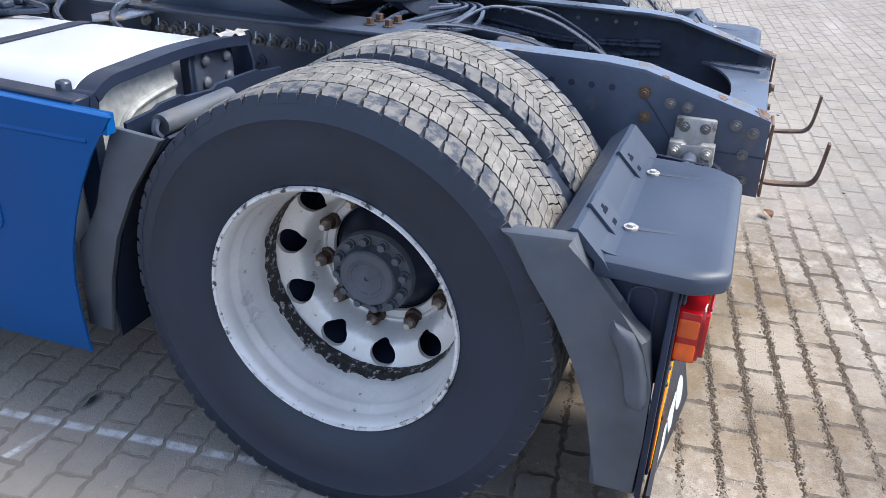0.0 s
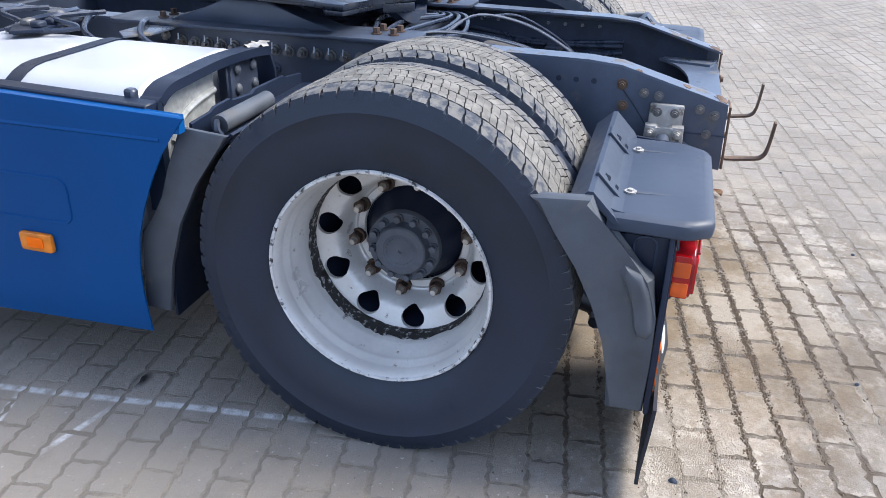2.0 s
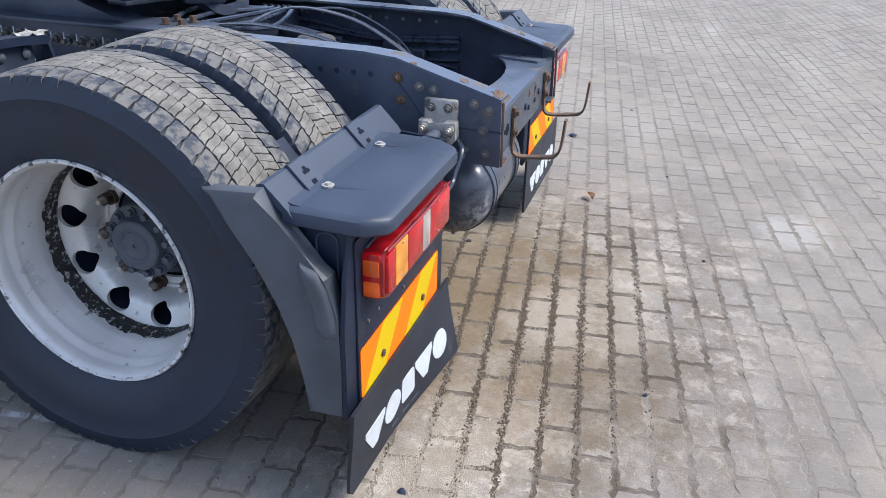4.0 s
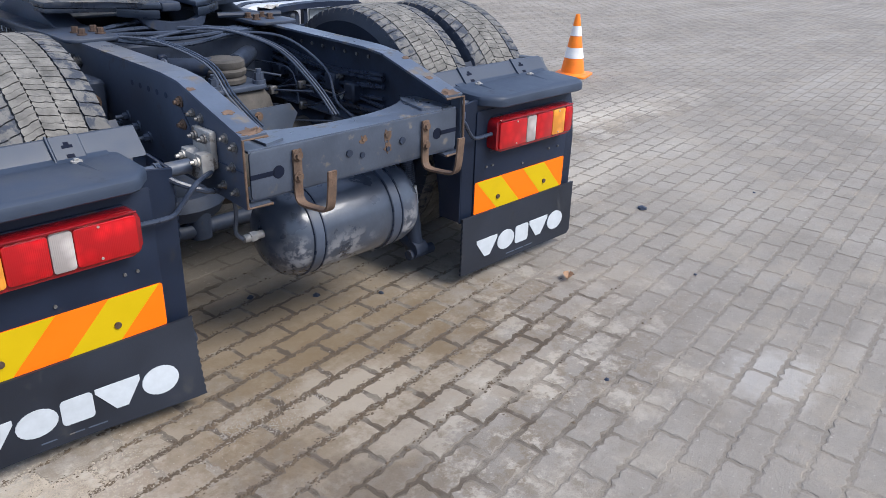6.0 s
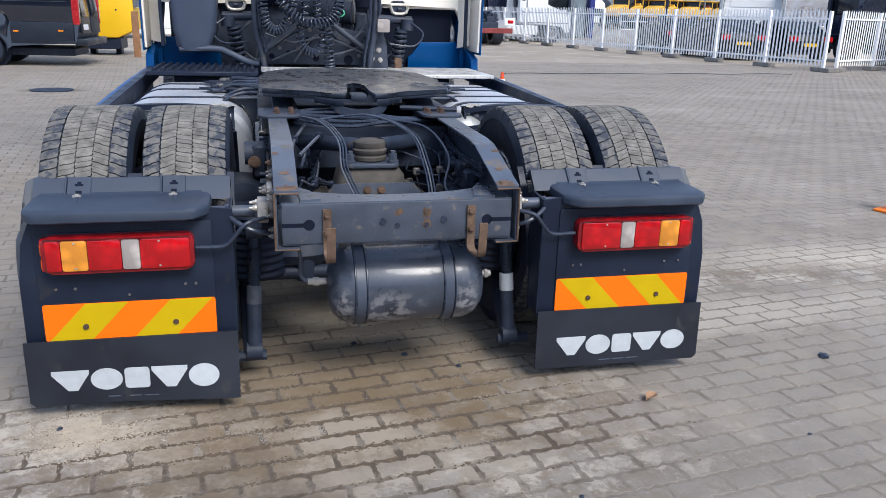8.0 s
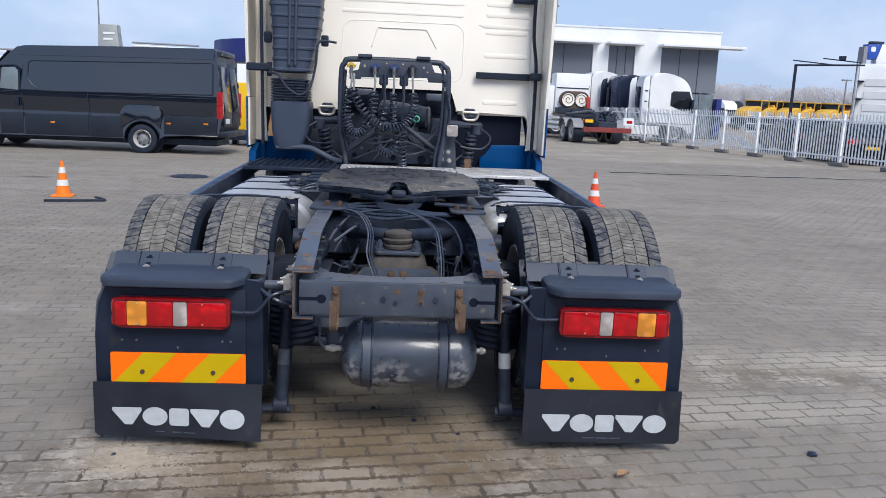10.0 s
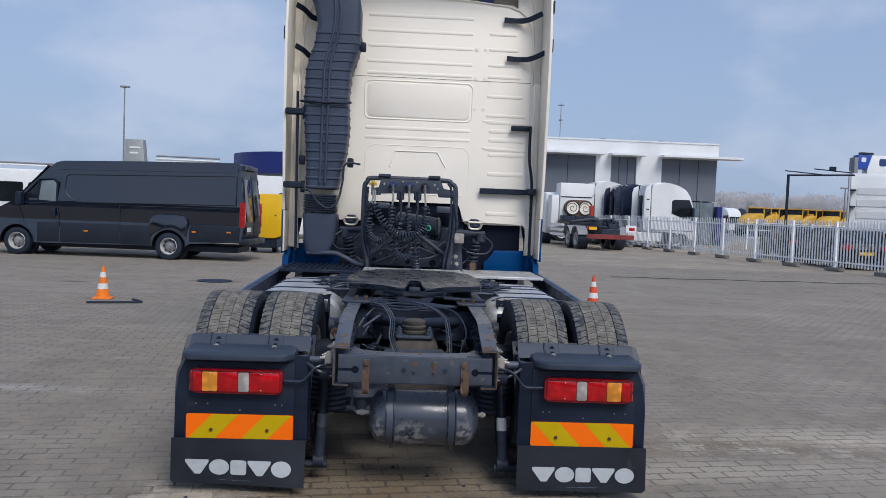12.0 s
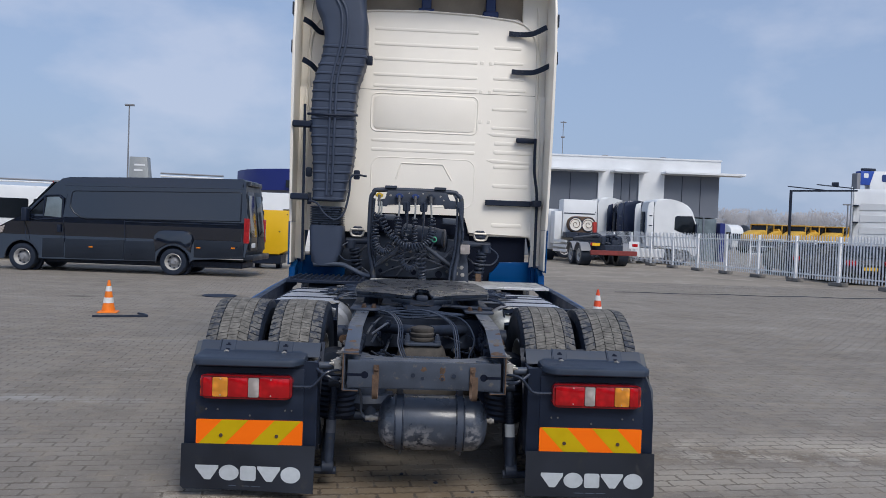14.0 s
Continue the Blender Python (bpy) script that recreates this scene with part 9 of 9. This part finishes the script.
tube(bm, [(0.40, 0, 0.02), (0.34, 0.12, 0.03), (0.26, 0.24, 0.03)], 0.018, 6, 1)
part("short_leg", bm, M_DARK, bar)
for x, y, l, rz, nm, lb in ((9.65, 15.62, 8.6, 5.2, "ground_cable", "dark cable lying across the yard"),):
    cb = root(nm, pose(x, y, 0, 0, 0, rz), lb, "cable")
    bm = B()
    tube(bm, [(-l / 2 + l * k / 12, 0.12 * math.sin(k * 1.9), 0.014) for k in range(13)], 0.008, 6, 3)
    part("sheath", bm, M_DARK, cb)
man = root("manhole_cover", pose(-3.78, 10.7, 0.004), "dark round iron manhole cover in the paving", "cover")
bm = B()
rod(bm, (0, 0, 0), (0, 0, 0.012), 0.33, 32)
part("plate", bm, M_DARK, man)
leaf = root("dead_leaf", pose(0.958, -0.963, 0.004, 0, 0, 30), "curled brown leaf lying on the paving", "leaf")
bm = B()
rows = []
for k in range(7):
    f = k / 6
    w = 0.022 * math.sin(math.pi * min(0.95, f + 0.04))
    rows.append([(0.07 * f - 0.035, y * w, 0.004 + 0.012 * abs(y) + 0.008 * math.sin(3 * f)) for y in (-1, -0.5, 0, 0.5, 1)])
loft(bm, rows, False, False)
bmesh.ops.solidify(bm, geom=bm.faces[:], thickness=0.001)
part("blade", bm, M_LEAF, leaf)
rc = random.Random(9)


def clod(x, y, r, mt=M_DARK, label="dark clod of dirt on the paving"):
    c = root("clod", pose(x, y, 0.0), label, "dirt", "clods of dirt")
    bm = B()
    bmesh.ops.create_icosphere(bm, subdivisions=2, radius=r)
    for v in bm.verts:
        v.co *= rc.uniform(0.7, 1.15)
        v.co.z = max(v.co.z * 0.55, -r * 0.15) + r * 0.12
    part("lump", bm, mt, c)


clod(1.907, -0.726, 0.026)
for x, y, r in ((-1.17, -0.80, 0.012), (-0.55, -1.35, 0.008), (0.45, -1.5, 0.009), (1.4, -1.3, 0.008), (2.6, -1.0, 0.010), (0.1, -0.4, 0.016), (0.3, -0.55, 0.012), (-0.1, -0.25, 0.014)):
    clod(x, y, r)

# ---- ground: one sheet to the horizon, with paving blocks laid on it ----
bm = B()
box(bm, (-420, -120, -0.4), (420, 900, -0.009))
ground = new("ground", finish(bm, M_GROUNDFAR, "ground", 0))
bm = B()
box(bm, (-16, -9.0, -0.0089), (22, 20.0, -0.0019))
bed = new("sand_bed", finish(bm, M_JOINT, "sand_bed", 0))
bed.parent = ground
tagged(ground, "wide paved truck yard of grey-brown concrete blocks", "ground", kind="structure")

# unseen dark wall added behind the camera to darken reflections; closes the yard
bm = B()
box(bm, (-60, -36.4, -0.009), (55, -36, 4.6))
south = new("wall_south", finish(bm, M_SLATE, "wall_south", 0))
tagged(south, "long unseen slate grey wall added to darken reflections", "wall", kind="structure")

COURSE, LENGTH, TURN = 0.1015, 0.2080, radians(7.6)
PCOS, PSIN = math.cos(TURN), math.sin(TURN)


def block_outline(l, w, gap):
    """Paving block with toothed edges, counter-clockwise, about its middle."""
    hx, hy = l / 2 - gap / 2, w / 2 - gap / 2
    pts = []
    wave = lambda x: 0.0040 * (1 - 4 * abs(((x / l + 0.5) * 4) % 1.0 - 0.5))
    for k in range(8):
        x = -hx + 2 * hx * k / 8
        pts.append((x, -hy + wave(x)))
    for k in range(4):
        pts.append((hx + (0.0025 if k % 2 else -0.0012), -hy + 2 * hy * k / 4 + (wave(hx) if k == 0 else 0)))
    for k in range(8):
        x = hx - 2 * hx * k / 8
        pts.append((x, hy + wave(x)))
    for k in range(4):
        pts.append((-hx + (0.0025 if k % 2 else -0.0012), hy - 2 * hy * k / 4 + (wave(-hx) if k == 0 else 0)))
    return np.array(pts)


def places(x0, x1, y0, y1):
    """Middles of the blocks, in running bond, inside a stretch of the yard."""
    out = []
    u0, u1 = -60, 60
    corners = [(x * PCOS + y * PSIN, -x * PSIN + y * PCOS) for x in (x0, x1) for y in (y0, y1)]
    ua, ub = min(c[0] for c in corners), max(c[0] for c in corners)
    va, vb = min(c[1] for c in corners), max(c[1] for c in corners)
    for j in range(int(va / COURSE) - 1, int(vb / COURSE) + 2):
        shift = (0.5 if j % 2 else 0.0) * LENGTH
        for i in range(int(ua / LENGTH) - 1, int(ub / LENGTH) + 2):
            u, v = i * LENGTH + shift, j * COURSE
            x, y = u * PCOS - v * PSIN, u * PSIN + v * PCOS
            if x0 <= x < x1 and y0 <= y < y1:
                out.append((x, y))
    return np.array(out)


def joined_blocks(name, where, detail, label):
    rs = np.random.RandomState(11 if detail else 12)
    if detail:
        o = block_outline(LENGTH, COURSE, 0.0082)
        scale_in = 0.94
    else:
        h = np.array([[-1, -1], [1, -1], [1, 1], [-1, 1]]) * np.array([LENGTH / 2 - 0.0042, COURSE / 2 - 0.0042])
        o, scale_in = h, 0.93
    n, k = len(where), len(o)
    turn = TURN + rs.normal(0, 0.012, n)
    c, s_ = np.cos(turn)[:, None], np.sin(turn)[:, None]

    jitter = rs.normal(0, 0.0021, (n, k, 2)) if detail else 0

    def ring(f, z):
        w = o - np.sign(o) * (1 - f) * 0.05
        jit = jitter if detail else 0
        p = w[None] + jit
        x, y = p[..., 0], p[..., 1]
        tx, ty, dz = rs2
        zz = z + dz[:, None] + tx[:, None] * x + ty[:, None] * y
        return np.stack([where[:, :1] + x * c - y * s_, where[:, 1:] + x * s_ + y * c, zz], -1)

    rs2 = (rs.normal(0, 0.003, n), rs.normal(0, 0.005, n), rs.normal(0, 0.0005, n))
    low, top = ring(1.0, -0.009), ring(scale_in, 0.0)
    if detail:
        # the soiled, crumbled edge ends unevenly
        crumb = np.sign(o)[None] * rs.uniform(0.001, 0.0055, (n, k, 1))
        inner = ring(0.992, -0.0002)
        inner[..., 0] -= crumb[..., 0] * c - crumb[..., 1] * s_
        inner[..., 1] -= crumb[..., 0] * s_ + crumb[..., 1] * c
        rings = [low, ring(0.992, -0.0020), inner]
    else:
        rings = [low, top]
    m_ = len(rings)
    verts = np.stack(rings, 1).reshape(-1, 3)
    faces = []
    base = np.arange(n) * m_ * k
    for a in range(m_ - 1):
        for i in range(k):
            i2 = (i + 1) % k
            faces.append(np.stack([base + a * k + i, base + a * k + i2, base + (a + 1) * k + i2, base + (a + 1) * k + i], 1))
    quads = np.concatenate(faces).tolist()
    tops = (base[:, None] + (m_ - 1) * k + np.arange(k)[None]).tolist()
    me = bpy.data.meshes.new(name)
    me.from_pydata(verts.tolist(), [], quads + tops)
    me.materials.append(M_PAVER)
    if detail:
        me.materials.append(M_EDGE)
        me.polygons.foreach_set("material_index", [1] * len(quads) + [0] * len(tops))
    ob = new(name, me)
    ob.parent = ground
    return tagged(ob, label, kind="stuff")


near = places(-3.2, 4.6, -4.2, 1.9)
mid_ = places(-16, 22, -9.0, 20.0)
inside = (mid_[:, 0] >= -3.2) & (mid_[:, 0] < 4.6) & (mid_[:, 1] >= -4.2) & (mid_[:, 1] < 1.9)
mid_ = mid_[~inside]
pick = (near[:, 0] > -1.0) & (near[:, 0] < 2.1) & (near[:, 1] > -2.35) & (near[:, 1] < -0.55)
single = near[pick][:290]
rest = np.concatenate([near[~pick], near[pick][290:]])
joined_blocks("paving_blocks", rest, True, "worn toothed concrete paving blocks")
joined_blocks("distant_paving_blocks", mid_, False, "concrete paving blocks farther off")

block_meshes = []
for q in range(4):
    rs = np.random.RandomState(40 + q)
    o = block_outline(LENGTH, COURSE, 0.0105) + rs.normal(0, 0.0021, (24, 2))
    rows = [[(x - np.sign(x) * d, y - np.sign(y) * d, z) for x, y in o] for d, z in ((0.0, -0.009), (0.0004, -0.0020))]
    rows.append([(x - np.sign(x) * d, y - np.sign(y) * d, -0.0002) for (x, y), d in zip(o, rs.uniform(0.002, 0.010, 24))])
    me = bpy.data.meshes.new("paving_block")
    fs = [(a * 24 + i, a * 24 + (i + 1) % 24, (a + 1) * 24 + (i + 1) % 24, (a + 1) * 24 + i) for a in range(2) for i in range(24)]
    me.from_pydata([p for row in rows for p in row], [], fs + [tuple(range(48, 72))])
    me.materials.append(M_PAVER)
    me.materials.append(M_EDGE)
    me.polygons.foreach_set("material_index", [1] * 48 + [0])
    block_meshes.append(me)
rb = random.Random(5)
for x, y in single.tolist():
    ob = new("paving_block", rb.choice(block_meshes))
    ob.matrix_basis = Matrix.Translation((x, y, rb.gauss(0, 0.0005))) @ Euler((rb.gauss(0, 0.005), rb.gauss(0, 0.003), TURN + rb.gauss(0, 0.012))).to_matrix().to_4x4()
    ob.parent = ground

# ---- spilled sand, pale cement crumbs and dark soil in the joints behind the truck ----
M_SAND = surface("spilled_sand", (0.37, 0.318, 0.250), 0.95, var=0.2, scale=20, grain=300, bump=0.5)
M_CRUMB = surface("cement_crumbs", (0.315, 0.285, 0.245), 0.95, var=0.2, scale=20, grain=300, bump=0.5)
M_SOIL = surface("damp_soil", (0.094, 0.068, 0.044), 0.95, var=0.35, scale=20, grain=300, bump=0.5)


def crumbs(name, label, material, heaps, seed, r0, r1, joints=False):
    """Low irregular grains strewn thickest in the middle of each heap."""
    rs = np.random.RandomState(seed)
    vs, fs = [], []
    for x, y, rx, ry, count in heaps:
        for q in range(count):
            px, py = x + rs.normal(0, rx), y + rs.normal(0, ry)
            if joints:
                u, v = px * PCOS + py * PSIN, -px * PSIN + py * PCOS
                v = (math.floor(v / COURSE) + 0.5) * COURSE + rs.normal(0, 0.0080)
                px, py = u * PCOS - v * PSIN, u * PSIN + v * PCOS
            r = r0 + (r1 - r0) * rs.rand() ** 2
            n0, turn = len(vs), rs.uniform(0, 6.28)
            for a in range(6):
                k = r * rs.uniform(0.6, 1.3)
                vs.append((px + k * math.cos(turn + a * 1.047) * 1.3, py + k * math.sin(turn + a * 1.047), -0.002))
            vs.append((px, py, 0.0008 + min(0.004, r * 0.25)))
            fs += [(n0 + a, n0 + (a + 1) % 6, n0 + 6) for a in range(6)]
    me = bpy.data.meshes.new(name)
    me.from_pydata(vs, [], fs)
    me.materials.append(material)
    return tagged(new(name, me), label, "dirt", kind="stuff")


crumbs("spilled_sand", "pale dry sand spilled over the paving behind the wheel", M_SAND, ((-1.08, -0.85, 0.075, 0.060, 7000), (-1.06, -0.86, 0.15, 0.09, 3000)), 21, 0.0009, 0.0036)
crumbs("cement_crumbs", "pale cement crumbs strewn over the paving", M_CRUMB, ((-0.50, -0.97, 0.20, 0.045, 260), (-0.30, -0.90, 0.10, 0.05, 140), (-0.55, -0.93, 0.05, 0.03, 120), (-0.05, -0.95, 0.35, 0.16, 160), (-0.9, -1.15, 0.25, 0.12, 90), (-0.46, -0.97, 0.16, 0.04, 900), (-0.55, -0.93, 0.05, 0.03, 500), (-0.27, -0.90, 0.06, 0.035, 400)), 22, 0.0007, 0.0026)
crumbs("damp_soil", "dark damp soil lying in the joints", M_SOIL, ((-0.30, -0.72, 0.38, 0.24, 3600), (-0.50, -1.00, 0.28, 0.10, 1500), (0.30, -0.70, 0.28, 0.20, 1000), (-0.2, -1.15, 0.45, 0.12, 700)), 23, 0.0020, 0.0070, True)
